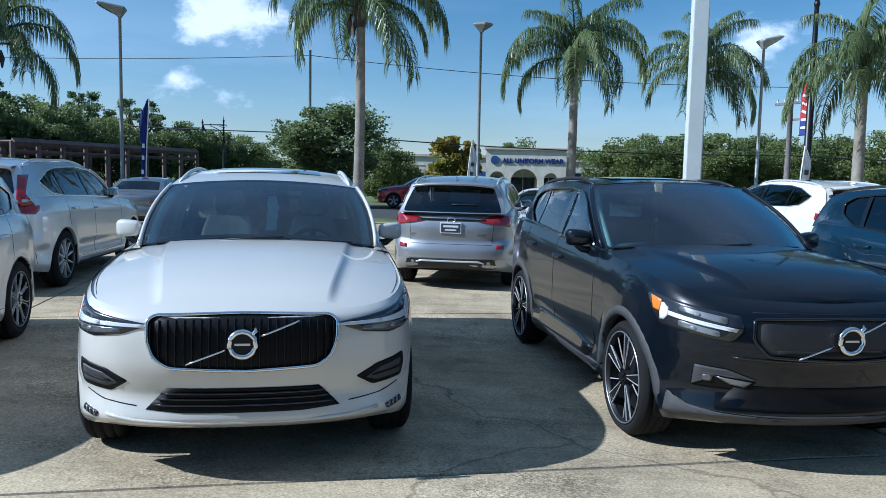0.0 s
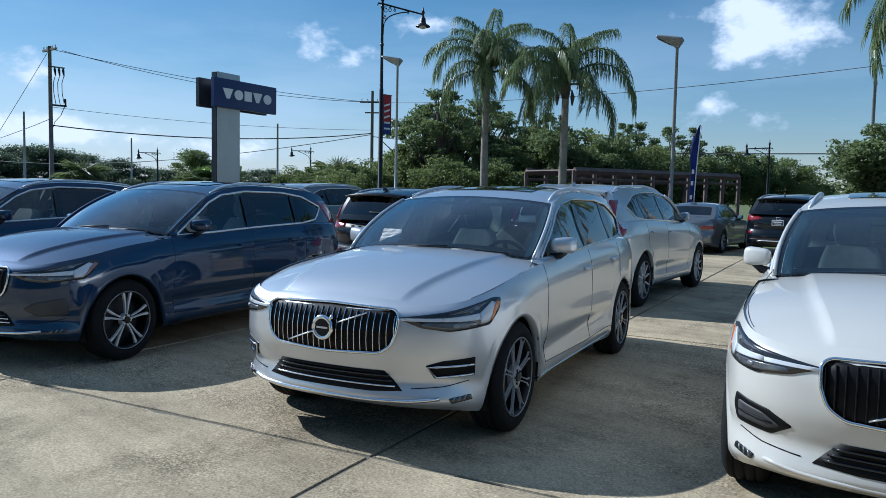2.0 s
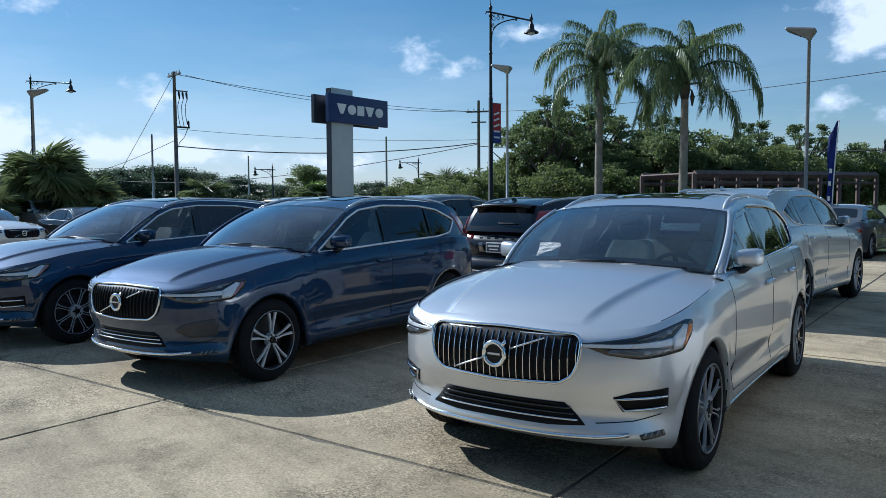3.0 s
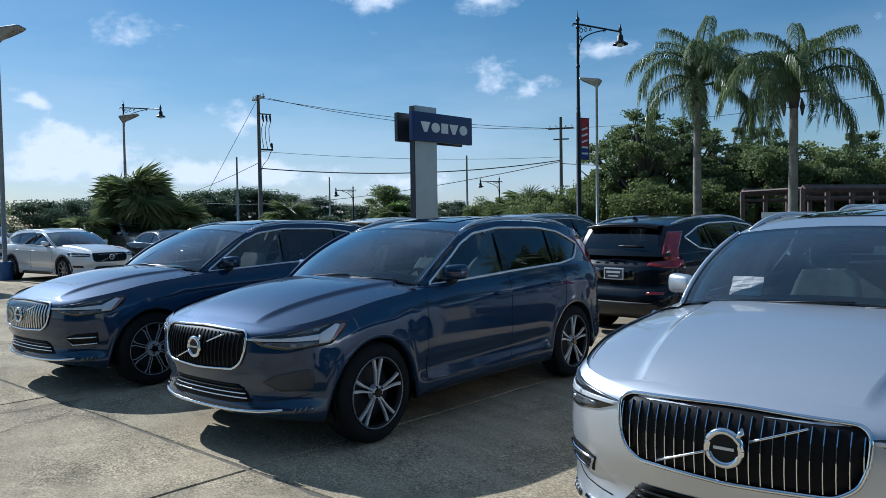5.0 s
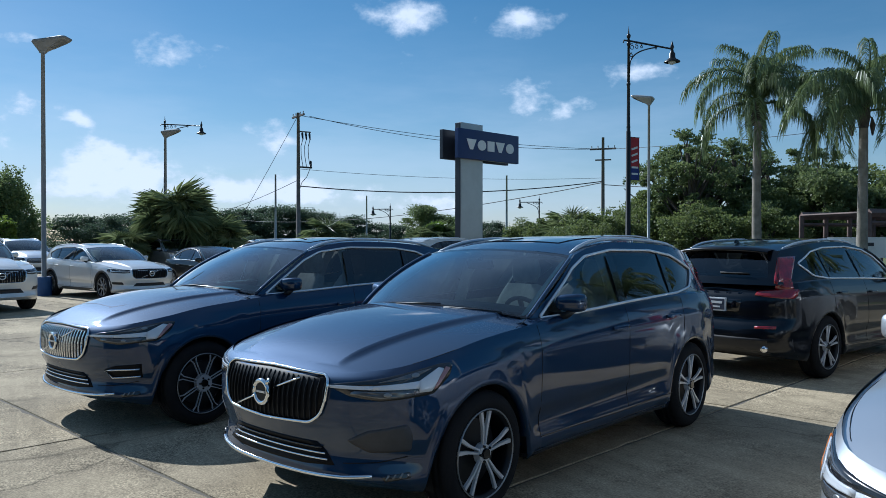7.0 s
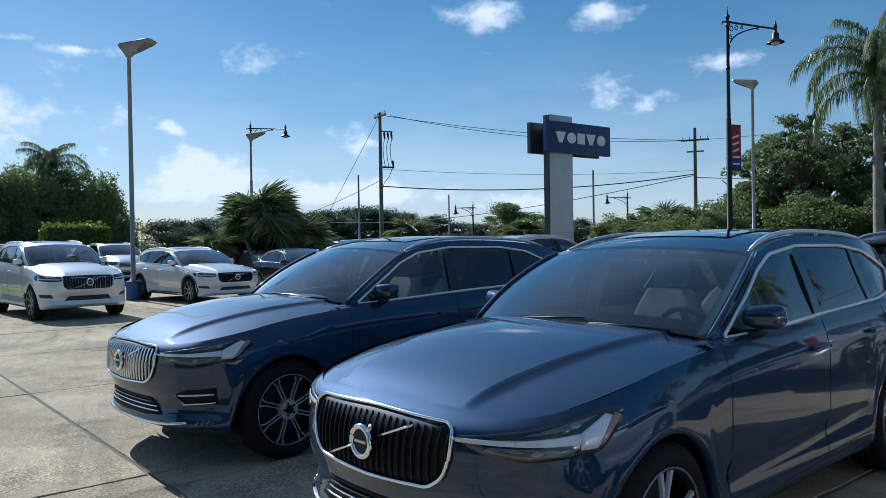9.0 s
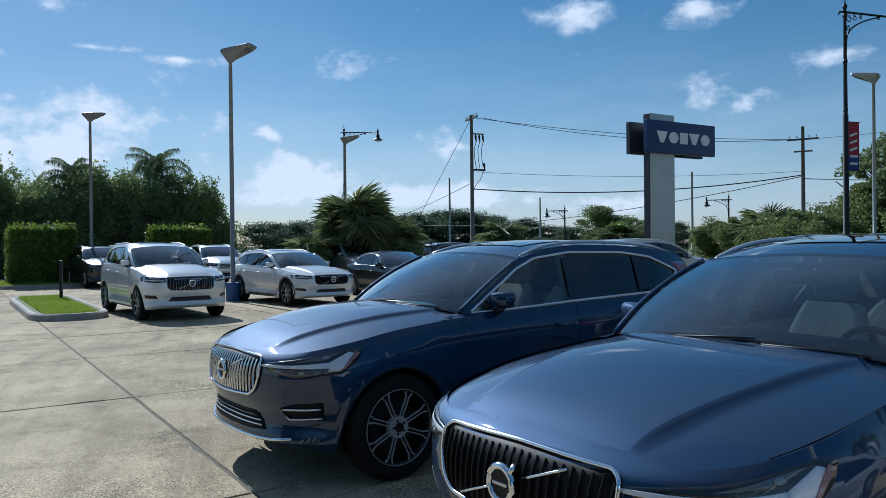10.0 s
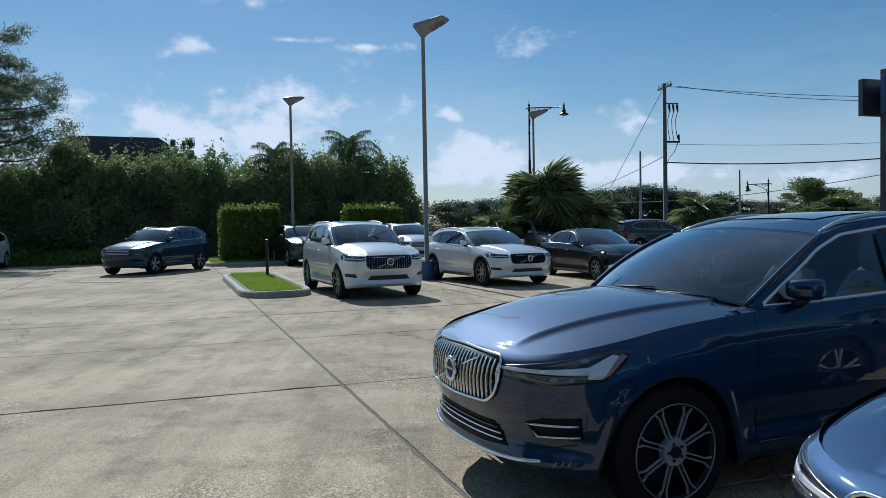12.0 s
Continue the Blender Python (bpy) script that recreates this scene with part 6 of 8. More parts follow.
XC40 = spec(
    XC60, p_front=[(0, 0.13), (0.06, 0.06), (0.1, 0.025), (0.16, 0.03), (0.3, 0.05), (0.4, 0.03), (0.55, 0.005), (0.7, 0.006), (0.85, 0.025), (0.95, 0.06), (1, 0.12)], wb=2.702, hw=0.931, tyre=0.36, rim=0.29, wheel="turbine", tw=0.24,
    plan=[(-2.2, 0), (-2.185, 0.45), (-2.1, 0.74), (-1.93, 0.87), (-1.6, 0.92), (-1.351, 0.931), (-0.6, 0.915), (0.5, 0.915), (1.351, 0.931), (1.68, 0.91), (1.92, 0.82), (2.07, 0.66), (2.165, 0.42), (2.205, 0.2), (2.215, 0)],
    belt=[(-2.2, 1.06), (-2.05, 1.14), (-1.7, 1.19), (-1.3, 1.18), (-0.7, 1.15), (0.0, 1.12), (0.6, 1.1), (1.1, 1.08), (1.5, 1.05), (1.85, 1.01), (2.05, 0.98), (2.215, 0.955)],
    low=[(-2.2, 0.32), (-1.75, 0.235), (1.75, 0.235), (2.0, 0.25), (2.215, 0.265)],
    hood_x=0.62, hood=[(0.6, 1.172), (1.0, 1.165), (1.4, 1.14), (1.75, 1.1), (1.95, 1.055), (2.05, 1.01), (2.1, 0.965)], deck_x=-1.9,
    ws_base=(0.95, 1.17), ws_top=(0.0, 1.6), a_base=(0.62, 1.11),
    roof=[(-0.12, 1.555), (-0.55, 1.588), (-1.1, 1.58), (-1.55, 1.545), (-1.86, 1.5)],
    d_edge=[(-1.96, 1.38), (-2.02, 1.26), (-2.06, 1.14)], yb=0.86, yr=0.66, xk=-1.25,
    dlo=[(0.53, 1.12), (0.36, 1.25), (0.05, 1.43), (-0.15, 1.505), (-0.5, 1.535), (-1.0, 1.525), (-1.36, 1.49), (-1.5, 1.42), (-1.45, 1.31), (-1.2, 1.2), (-0.4, 1.155)], dlo_c=(-0.5, 1.33),
    pillars=[(-0.34, 0.1), (-1.12, 0.06)], cuts=(0.72, -0.3, -1.06, 1.62, -1.85), mirror=(0.42, 1.15), sunroof=True, rails=M_TRIM, trim=M_GLOSS,
    arch_mat=M_CLAD, arch_w=0.055, sill=(0.1, M_CLAD), fit=[fit_front_40], fy=0.98)

SEDAN = spec(
    XC60, p_front=[(0, 0.13), (0.06, 0.06), (0.1, 0.025), (0.16, 0.03), (0.3, 0.05), (0.4, 0.03), (0.55, 0.005), (0.7, 0.006), (0.85, 0.025), (0.95, 0.06), (1, 0.12)], kind="sedan", wb=2.85, hw=0.925, tyre=0.33, rim=0.232, tw=0.225, wheel="ten", rear_bow=0.04,
    plan=[(-2.44, 0), (-2.42, 0.4), (-2.32, 0.72), (-2.1, 0.86), (-1.75, 0.915), (-1.42, 0.925), (-0.6, 0.91), (0.5, 0.91), (1.42, 0.925), (1.75, 0.9), (2.02, 0.8), (2.17, 0.62), (2.27, 0.38), (2.31, 0.2), (2.32, 0)],
    belt=[(-2.44, 0.93), (-2.2, 0.98), (-1.8, 1.0), (-1.2, 0.99), (-0.4, 0.965), (0.3, 0.94), (0.8, 0.92), (1.2, 0.89), (1.6, 0.85), (1.95, 0.8), (2.15, 0.76), (2.32, 0.72)],
    low=[(-2.44, 0.28), (-1.85, 0.18), (1.85, 0.18), (2.1, 0.2), (2.32, 0.22)],
    hood_x=0.6, hood=[(0.6, 0.995), (1.0, 0.985), (1.4, 0.95), (1.8, 0.885), (2.05, 0.81), (2.2, 0.73)], deck_x=-1.55,
    ws_base=(0.92, 1.0), ws_top=(-0.1, 1.405), a_base=(0.56, 0.94),
    roof=[(-0.22, 1.365), (-0.6, 1.39), (-1.0, 1.37), (-1.3, 1.32)], crown=0.04, d_edge=[(-1.52, 1.2), (-1.75, 1.08), (-1.86, 1.01)],
    zb=0.95, zr=1.37, yb=0.845, yr=0.6, kr=0.12, xk=-1.1,
    dlo=[(0.46, 0.955), (0.3, 1.06), (-0.1, 1.27), (-0.3, 1.325), (-0.65, 1.345), (-1.0, 1.32), (-1.3, 1.22), (-1.55, 1.08), (-1.4, 1.02), (-0.5, 0.99)], dlo_c=(-0.5, 1.15),
    pillars=[(-0.36, 0.09), (-1.2, 0.05)], cuts=(0.68, -0.32, -1.1, 1.7, -1.95), mirror=(0.36, 0.99), sunroof=False, rails=None, sill=None,
    fit=[fit_front_plain, fit_rear_sedan], fz=0.86, fy=0.97)
XC90 = morph(XC60, 1.045, 1.012, 1.065, tyre=0.385, rim=0.27, wheel="ten", wb=2.984, kr=0.1, fit=[fit_front_90(M_CHROME), fit_rear_60])
XC90["roof"] = [(x, z + 0.03 * (x < -1.4)) for x, z in XC90["roof"]]
ESTATE = morph(XC60, 1.045, 0.985, 0.925, tyre=0.36, rim=0.25, wheel="eight", arch_mat=M_CLAD, arch_w=0.05, sill=(0.09, M_CLAD), fit=[fit_front_90(M_TRIM)])
FAMILY = morph(XC60, 1.04, 1.015, 1.05, tyre=0.375, wheel="five", fit=[fit_front_plain, fit_rear_wide], kr=0.08)
RAV = morph(XC60, 0.955, 0.975, 1.0, tyre=0.36, wheel="five", sunroof=False, fit=[fit_front_plain, fit_rear_wide], kr=0.12, arch_mat=M_TRIM, rear_glass=((-0.88, 0.1), (0.88, 0.1), (0.93, 0.97), (-0.93, 0.97)))

# ---- the display row ----
def park(car, x, y, yaw, nose=None):
    """Stand a car with its nose tip, or else its middle, over x, y."""
    if nose:
        x, y = x - math.cos(radians(yaw)) * nose, y - math.sin(radians(yaw)) * nose
    car.matrix_basis = pose(x, y, 0, 0, 0, yaw)
    return car


ROW = -72.0
car_w = build_car(spec(XC60, wheel="five", trim=M_BRIGHT, trim_r=0.011, fit=[fit_front_60(False, None, False)]), P_WHITE, "suv", "glossy white SUV with a black grille, parked nose out", "car", "display row", M_SEAT_TAN)
park(car_w, -1.533, 4.281, ROW - 1.5, 2.31)
tag = bmesh.new()
rngp = np.random.default_rng(4)
sheet(tag, [[Vector((0.74 - 0.4 * t + 0.015 * rngp.uniform(), 0.02 + 0.08 * k * (1 - 0.6 * max(0, t - 0.7)) + 0.015 * rngp.uniform(), 1.2 + 0.23 * t)) for k in np.linspace(0, 1, 4)] for t in np.linspace(0, 1, 9)])
bmesh.ops.solidify(tag, geom=list(tag.faces), thickness=0.003)
part("paper_tag", tag, M_PAPER, car_w, "creased white paper hung behind the windscreen")
car_s = build_car(spec(XC60, fit=[fit_front_60(True, M_CHROME, True)], sill=(0.04, M_CHROME)), P_SILVER, "suv", "silver metallic SUV with a chrome slatted grille", "car", "display row", M_SEAT_TAN)
park(car_s, -4.602, 3.428, ROW, 2.31)
car_n = build_car(spec(XC60, wheel="five", trim=M_BRIGHT, trim_r=0.011, fit=[fit_front_60(False, M_CHROME, False, False), fit_rear_60]), P_NAVY, "suv", "dark blue metallic SUV with five-spoke wheels", "car", "display row", M_SEAT_TAN)
park(car_n, -8.25, 2.379, ROW + 1.0, 2.31)
car_m = build_car(spec(XC60, trim=M_BRIGHT, trim_r=0.011, fit=[fit_front_60(True, M_CHROME, True, False), fit_rear_60]), P_NAVY, "suv", "dark blue metallic SUV with chrome slatted grille and multi-spoke wheels", "car", "display row", M_SEAT_TAN)
park(car_m, -11.307, 1.439, ROW + 1.0, 2.31)
def windscreen_paper(car, label, strips):
    """Sheets of paper behind the windscreen: foot, width way and length way of each."""
    for foot, w, up in strips:
        foot, w, up = Vector(foot), Vector(w), Vector(up)
        bm = sheet(bmesh.new(), [[foot + w * a + up * b + Vector((0.006 * math.sin(9 * b + 5 * a), 0, 0)) for a in np.linspace(0, 1, 4)] for b in np.linspace(0, 1, 6)])
        bmesh.ops.solidify(bm, geom=list(bm.faces), thickness=0.002)
        part("paper_tag", bm, M_PAPER, car, label)


windscreen_paper(car_s, "white paper on the dashboard", [((0.86, -0.5, 1.17), (0, 0.17, 0), (-0.07, 0, 0.1))])
windscreen_paper(car_m, "white tag hung from the mirror", [((0.44, -0.02, 1.2), (0.02, 0.03, 0), (-0.06, 0.05, 0.2)), ((0.45, 0.06, 1.22), (0.02, 0.03, 0), (-0.06, -0.05, 0.17))])
car_b = park(build_car(XC40, P_BLACK, "suv", "glossy black compact SUV with a closed grille and grey cladding", "car", "display row"), 1.04, 7.03, -75.5)
car_c = park(build_car(spec(XC40, fit=[fit_front_40]), P_DARKBLUE, "suv", "dark blue compact SUV with a white roof", "car", "display row", roof_paint=P_WHITE), 4.3, 7.9, -75.2)

# ---- the row behind, tails to the lane ----
car_bk = park(build_car(spec(XC60, wheel="five", trim=M_BRIGHT, trim_r=0.011, fit=[fit_front_60(False, None, False), fit_rear_60]), P_BLACK, "suv", "black SUV with red tail lights and a dealer plate", "car", "second row"), -10.61, 10.67, 100)
car_x = park(build_car(XC90, P_SILVER, "suv", "large silver SUV with tall red tail lights", "car", "second row"), -7.63, 11.64, 102)
car_r = park(build_car(RAV, P_STEEL, "suv", "silver family SUV with wide red tail lights and a dealer plate", "car", "second row"), -1.1, 13.6, 87)
car_f = park(build_car(SEDAN, P_GREY, "sedan", "grey metallic saloon with red tail lights", "car", "parked saloons"), -11.5, 22.94, 100)
car_g = park(build_car(spec(FAMILY, wheel="ten"), P_GREY, "suv", "grey SUV parked among the second row", "car", "second row"), -15.8, 12.2, 100)

# ---- the far parking ----
XC90F = spec(XC90, wheel="eight")
park(build_car(XC90F, P_PEARL, "suv", "pearl white large SUV with a chrome grille, nose out", "car", "far parking"), -25.5, 0.12, 19.5)
park(build_car(ESTATE, P_PEARL, "estate_car", "pearl white raised estate car with black wheel arches", "car", "far parking"), -28.1, 3.52, 22)
park(build_car(spec(SEDAN, wheel="eight"), P_BLACK, "sedan", "black saloon with a bright window strip", "car", "far parking"), -28.9, 6.95, 16)
family = build_car(FAMILY, P_DARKBLUE, "suv", "dark blue family SUV parked beside the hedge", "car", "far parking")
park(family, -36.4, -8.1, -17)
for x, y, a, p, lab in ((-40.8, -3.2, 20, P_DARKGREY, "dark grey people carrier behind the white SUV"), (-40.5, 1.5, 15, P_SILVER, "silver SUV parked at the back row"), (-39.0, 7.4, 12, P_GREY, "grey SUV parked under the fan palm"),
                        (-45.5, 14.5, 100, P_DARKGREY, "dark SUV with a roof rack far off"), (-25.0, 13.5, 104, P_WHITE, "white SUV in the row behind the blue cars"), (-40.5, -17.2, 10, P_WHITE, "white SUV near the tall hedge"),
                        (-5.8, 41.0, 188, P_RED, "red SUV on the street beyond the lot"), (5.1, 16.8, 105, P_WHITE, "white SUV parked tail out behind the black one"), (-9.0, 23.9, 95, P_BLACK, "black SUV far back on the lot")):
    c = copy_thing(family, pose(x, y, 0, 0, 0, a))
    c["label"] = lab
    for o in c.children_recursive:
        for sl in o.material_slots:
            if sl.material == P_DARKBLUE:
                sl.link = "OBJECT"
                sl.material = p
sed = park(build_car(SEDAN, P_SILVER, "sedan", "silver saloon parked beyond the family SUV", "car", "parked saloons"), 0.9, 20.0, -60)

# ---- poles, lamps and wires ----
def lot_lamp(x, y, h, turn, material, label, base=None, tilt=12):
    """Tapered pole with one flat lamp head on a short arm."""
    h -= 0.16
    ob = empty("lot_lamp", pose(x, y, 0, 0, 0, turn), label, "lamp post", "lot lamps")
    part("pole", tube(bmesh.new(), [(0, 0, 0), (0, 0, h * 0.5), (0, 0, h)], [0.07, 0.064, 0.052], 12), material, ob, smooth=True)
    # hopper-shaped head: a neck on the pole, flaring up to a wide tilted lid that reaches forward
    def ring(x0, x1, w, z0, z1, c):
        return [Vector((x, y, z0 + (z1 - z0) * (x - x0) / (x1 - x0))) for x, y in ((x0, -w + c), (x0, w - c), (x0 + c, w), (x1 - c, w * 0.92), (x1, w * 0.92 - c), (x1, -w * 0.92 + c), (x1 - c, -w * 0.92), (x0 + c, -w), (x0, -w + c))]
    rise = tilt / 100
    rows = [ring(-0.07, 0.07, 0.07, 0, 0, 0.01), ring(-0.09, 0.12, 0.09, 0.05, 0.06, 0.015), ring(-0.2, 0.72, 0.27, 0.26, 0.26 + rise, 0.05), ring(-0.21, 0.76, 0.28, 0.29, 0.3 + rise, 0.05), ring(-0.2, 0.75, 0.27, 0.33, 0.34 + rise, 0.05), ring(-0.12, 0.6, 0.16, 0.37, 0.37 + rise, 0.05)]
    bm = sheet(bmesh.new(), rows)
    for r in (rows[0], rows[-1]):
        bm.faces.new([bm.verts.new(p) for p in r[:8]])
    bmesh.ops.translate(bm, vec=(0, 0, h - 0.02), verts=list(bm.verts))
    hd = part("lamp_head", bm, material, ob, "flat-topped lamp head tapering to the pole")
    bm = sheet(bmesh.new(), [[rows[a][k].lerp(rows[b][k], t) + Vector((0.004, 0, h - 0.026)) for k in (3, 4, 5, 6)] for a, b, t in ((1, 2, 0.25), (1, 2, 0.9))])
    bmesh.ops.solidify(bm, geom=list(bm.faces), thickness=0.004)
    part("lens", bm, M_POLE_GREY, hd)
    bm = tube(bmesh.new(), [(0, 0, 0), (0, 0, 0.55)], 0.21, 20) if base else box(bmesh.new(), -0.17, 0.17, -0.17, 0.17, 0, 0.03)
    part("pole_base", bm, base or material, ob, "blue painted concrete footing" if base else "", smooth=False)
    return ob


M_BASE_BLUE = mat("base_blue", (0.03, 0.09, 0.25), 0.6, scale=3)
lot_lamp(-14.76, 26.82, 7.2, 200, M_POLE, "bronze lamp post with a flat head by the street")
lot_lamp(-28.86, 25.73, 7.8, 215, M_POLE_GREY, "grey lamp post with a flat head by the street")
lot_lamp(-2.2, 31.1, 7.5, 75, M_POLE, "bronze lamp post behind the silver SUV")
lot_lamp(-29.05, 1.93, 7.25, 60, M_POLE, "bronze lamp post on a blue footing in the far parking", M_BASE_BLUE)
lot_lamp(-41.1, -3.58, 7.2, 150, M_POLE, "bronze lamp post before the tall hedge", M_BASE_BLUE)
lot_lamp(-46.16, 8.2, 7.2, 70, M_POLE, "bronze lamp post behind the fan palm")
lot_lamp(9.0, 32.9, 7.2, 20, M_POLE_GREY, "grey lamp post with a flat tilted head", tilt=20)

# the thick white pole
ob = empty("sign_pole", pose(3.07, 16.3, 0), "thick white square steel pole on the lot", "pole")
part("shaft", box(bmesh.new(), -0.15, 0.15, -0.15, 0.15, 0, 10.5, 0.02), M_POLE_WHITE, ob)
part("foot_plate", box(bmesh.new(), -0.28, 0.28, -0.28, 0.28, 0, 0.03), M_POLE_WHITE, ob)
part("collar", box(bmesh.new(), -0.17, 0.17, -0.17, 0.17, 10.5, 10.56), M_POLE_WHITE, ob)


def street_lamp(x, y, h, turn, banner=None, s=1.0, label="black ornate street lamp with a hanging bell lamp", reach=2.2):
    """Black post with rings, a scrolled arm and a bell lamp; maybe a banner."""
    ob = empty("street_lamp", pose(x, y, 0, 0, 0, turn), label, "street lamp", "street lamps")
    bm = tube(bmesh.new(), [(0, 0, 0), (0, 0, 0.5), (0, 0, 0.55), (0, 0, h * 0.6), (0, 0, h * 0.6 + 0.05), (0, 0, h)], [0.2 * s, 0.18 * s, 0.13 * s, 0.11 * s, 0.09 * s, 0.055 * s], 12)
    part("post", bm, M_BLACK_METAL, ob, smooth=True)
    for z in (h * 0.62, h * 0.8, h - 0.35, h + 0.02):
        bm = bmesh.new()
        bmesh.ops.create_uvsphere(bm, u_segments=10, v_segments=6, radius=0.1 * s, matrix=Matrix.Translation((0, 0, z)) @ Matrix.Diagonal((1, 1, 1.3, 1)))
        part("ring", bm, M_BLACK_METAL, ob, smooth=True)
    bm = bmesh.new()
    bmesh.ops.create_cone(bm, segments=8, radius1=0.05 * s, radius2=0.005, depth=0.5 * s, matrix=Matrix.Translation((0, 0, h + 0.25 * s)))
    part("finial", bm, M_BLACK_METAL, ob, smooth=True)
    L = reach * s
    bm = tube(bmesh.new(), [(-0.35 * s, 0, h - 0.34), (-0.3 * s, 0, h - 0.22), (0, 0, h - 0.2), (L, 0, h - 0.2)], [0.03 * s, 0.04 * s, 0.05 * s, 0.045 * s], 8)
    # bracket sweeping up from the post, with scrolls between it and the arm
    tube(bm, [(0.06 * s + 0.62 * L * u ** 2.2, 0, h - 1.75 * s + (1.75 * s - 0.26) * u ** 0.62) for u in np.linspace(0, 1, 12)], 0.035 * s, 6)
    for cx, dz, r in ((0.075, 0.46, 0.16), (0.18, 0.4, 0.13), (0.29, 0.36, 0.09), (0.06, 0.86, 0.11), (0.62, 0.3, 0.08)):
        tube(bm, [(L * cx + r * s * (1 - 0.07 * a) * math.cos(a + 1.2), 0, h - dz * s + r * s * (1 - 0.07 * a) * math.sin(a + 1.2)) for a in np.linspace(0, 8.2, 17)], 0.02 * s, 5, False)
    part("arm", bm, M_BLACK_METAL, ob, "scrolled iron arm", True)
    bm = bmesh.new()
    rows = [[Vector((L + r * s * math.cos(a), r * s * math.sin(a), h - z * s)) for a in np.linspace(0, 6.28319, 15)] for z, r in ((-0.2, 0.01), (-0.05, 0.05), (0.12, 0.1), (0.2, 0.06), (0.36, 0.09), (0.42, 0.15), (0.62, 0.16), (0.7, 0.2), (0.8, 0.38), (0.86, 0.4))]
    sheet(bm, rows)
    lp = part("lamp_bell", bm, M_BLACK_METAL, ob, "", True)
    bm = bmesh.new()
    bmesh.ops.create_uvsphere(bm, u_segments=12, v_segments=8, radius=0.2 * s, matrix=Matrix.Translation((L, 0, h - 0.86 * s)) @ Matrix.Diagonal((1, 1, 0.6, 1)))
    part("lamp_globe", bm, M_WHITE, lp, "white glass globe", True)
    if banner:
        z1, z0, w, sd = banner
        def bn(nm, a, b, m, y, lab=""):
            bm = bmesh.new()
            box(bm, min(sd * 0.12, sd * (0.12 + w)), max(sd * 0.12, sd * (0.12 + w)), -0.012 - y, 0.012 + y, a, b)
            return part(nm, bm, m, ob, lab)
        c = z0 + (z1 - z0) * 0.3
        b = bn("banner", c, z1, M_BANNER_RED, 0, "red cloth banner")
        bn("banner_foot", z0, c, M_BANNER_BLUE, 0, "dark blue foot of the banner")
        for k in range(5):
            z = z0 + (z1 - z0) * (0.12 + 0.15 * k)
            bm = box(bmesh.new(), min(sd * (0.12 + w * 0.15), sd * (0.12 + w * 0.85)), max(sd * (0.12 + w * 0.15), sd * (0.12 + w * 0.85)), -0.016, 0.016, z, z + (z1 - z0) * 0.045)
            bmesh.ops.rotate(bm, cent=(sd * (0.12 + w / 2), 0, z), matrix=Matrix.Rotation(radians(-18 * (k > 1)), 3, "Y"), verts=list(bm.verts))
            part("banner_bar", bm, M_WHITE, b)
        for z in (z0, z1):
            part("banner_rod", tube(bmesh.new(), [(0, 0, z), (sd * (0.16 + w), 0, z)], 0.018, 6), M_BLACK_METAL, ob)
    return ob


street_lamp(-31.4, 26.9, 11.4, 92, (6.6, 4.55, 0.6, 1), 1.0, "black ornate street lamp with a red banner", 3.0)
street_lamp(-70.6, 12.25, 11.5, 80, (5.2, 3.6, 0.6, 1), 1.0, "black ornate street lamp with a red banner far off", 2.9)
street_lamp(9.0, 27.3, 9.4, 107, (5.05, 3.3, 0.36, 1), 1.0, "black ornate street lamp with a red and blue banner")
street_lamp(-17.3, 42.2, 4.5, 170, None, 0.62, "small black street lamp by the park")
street_lamp(-75.4, 35.3, 5.1, 220, None, 0.9, "small black street lamp far along the street")
street_lamp(-59.4, 42.5, 5.3, 225, None, 0.8, "small black street lamp beyond the sign")
street_lamp(-66.0, -1.5, 6.6, 100, None, 0.8, "black street lamp rising over the hedge")


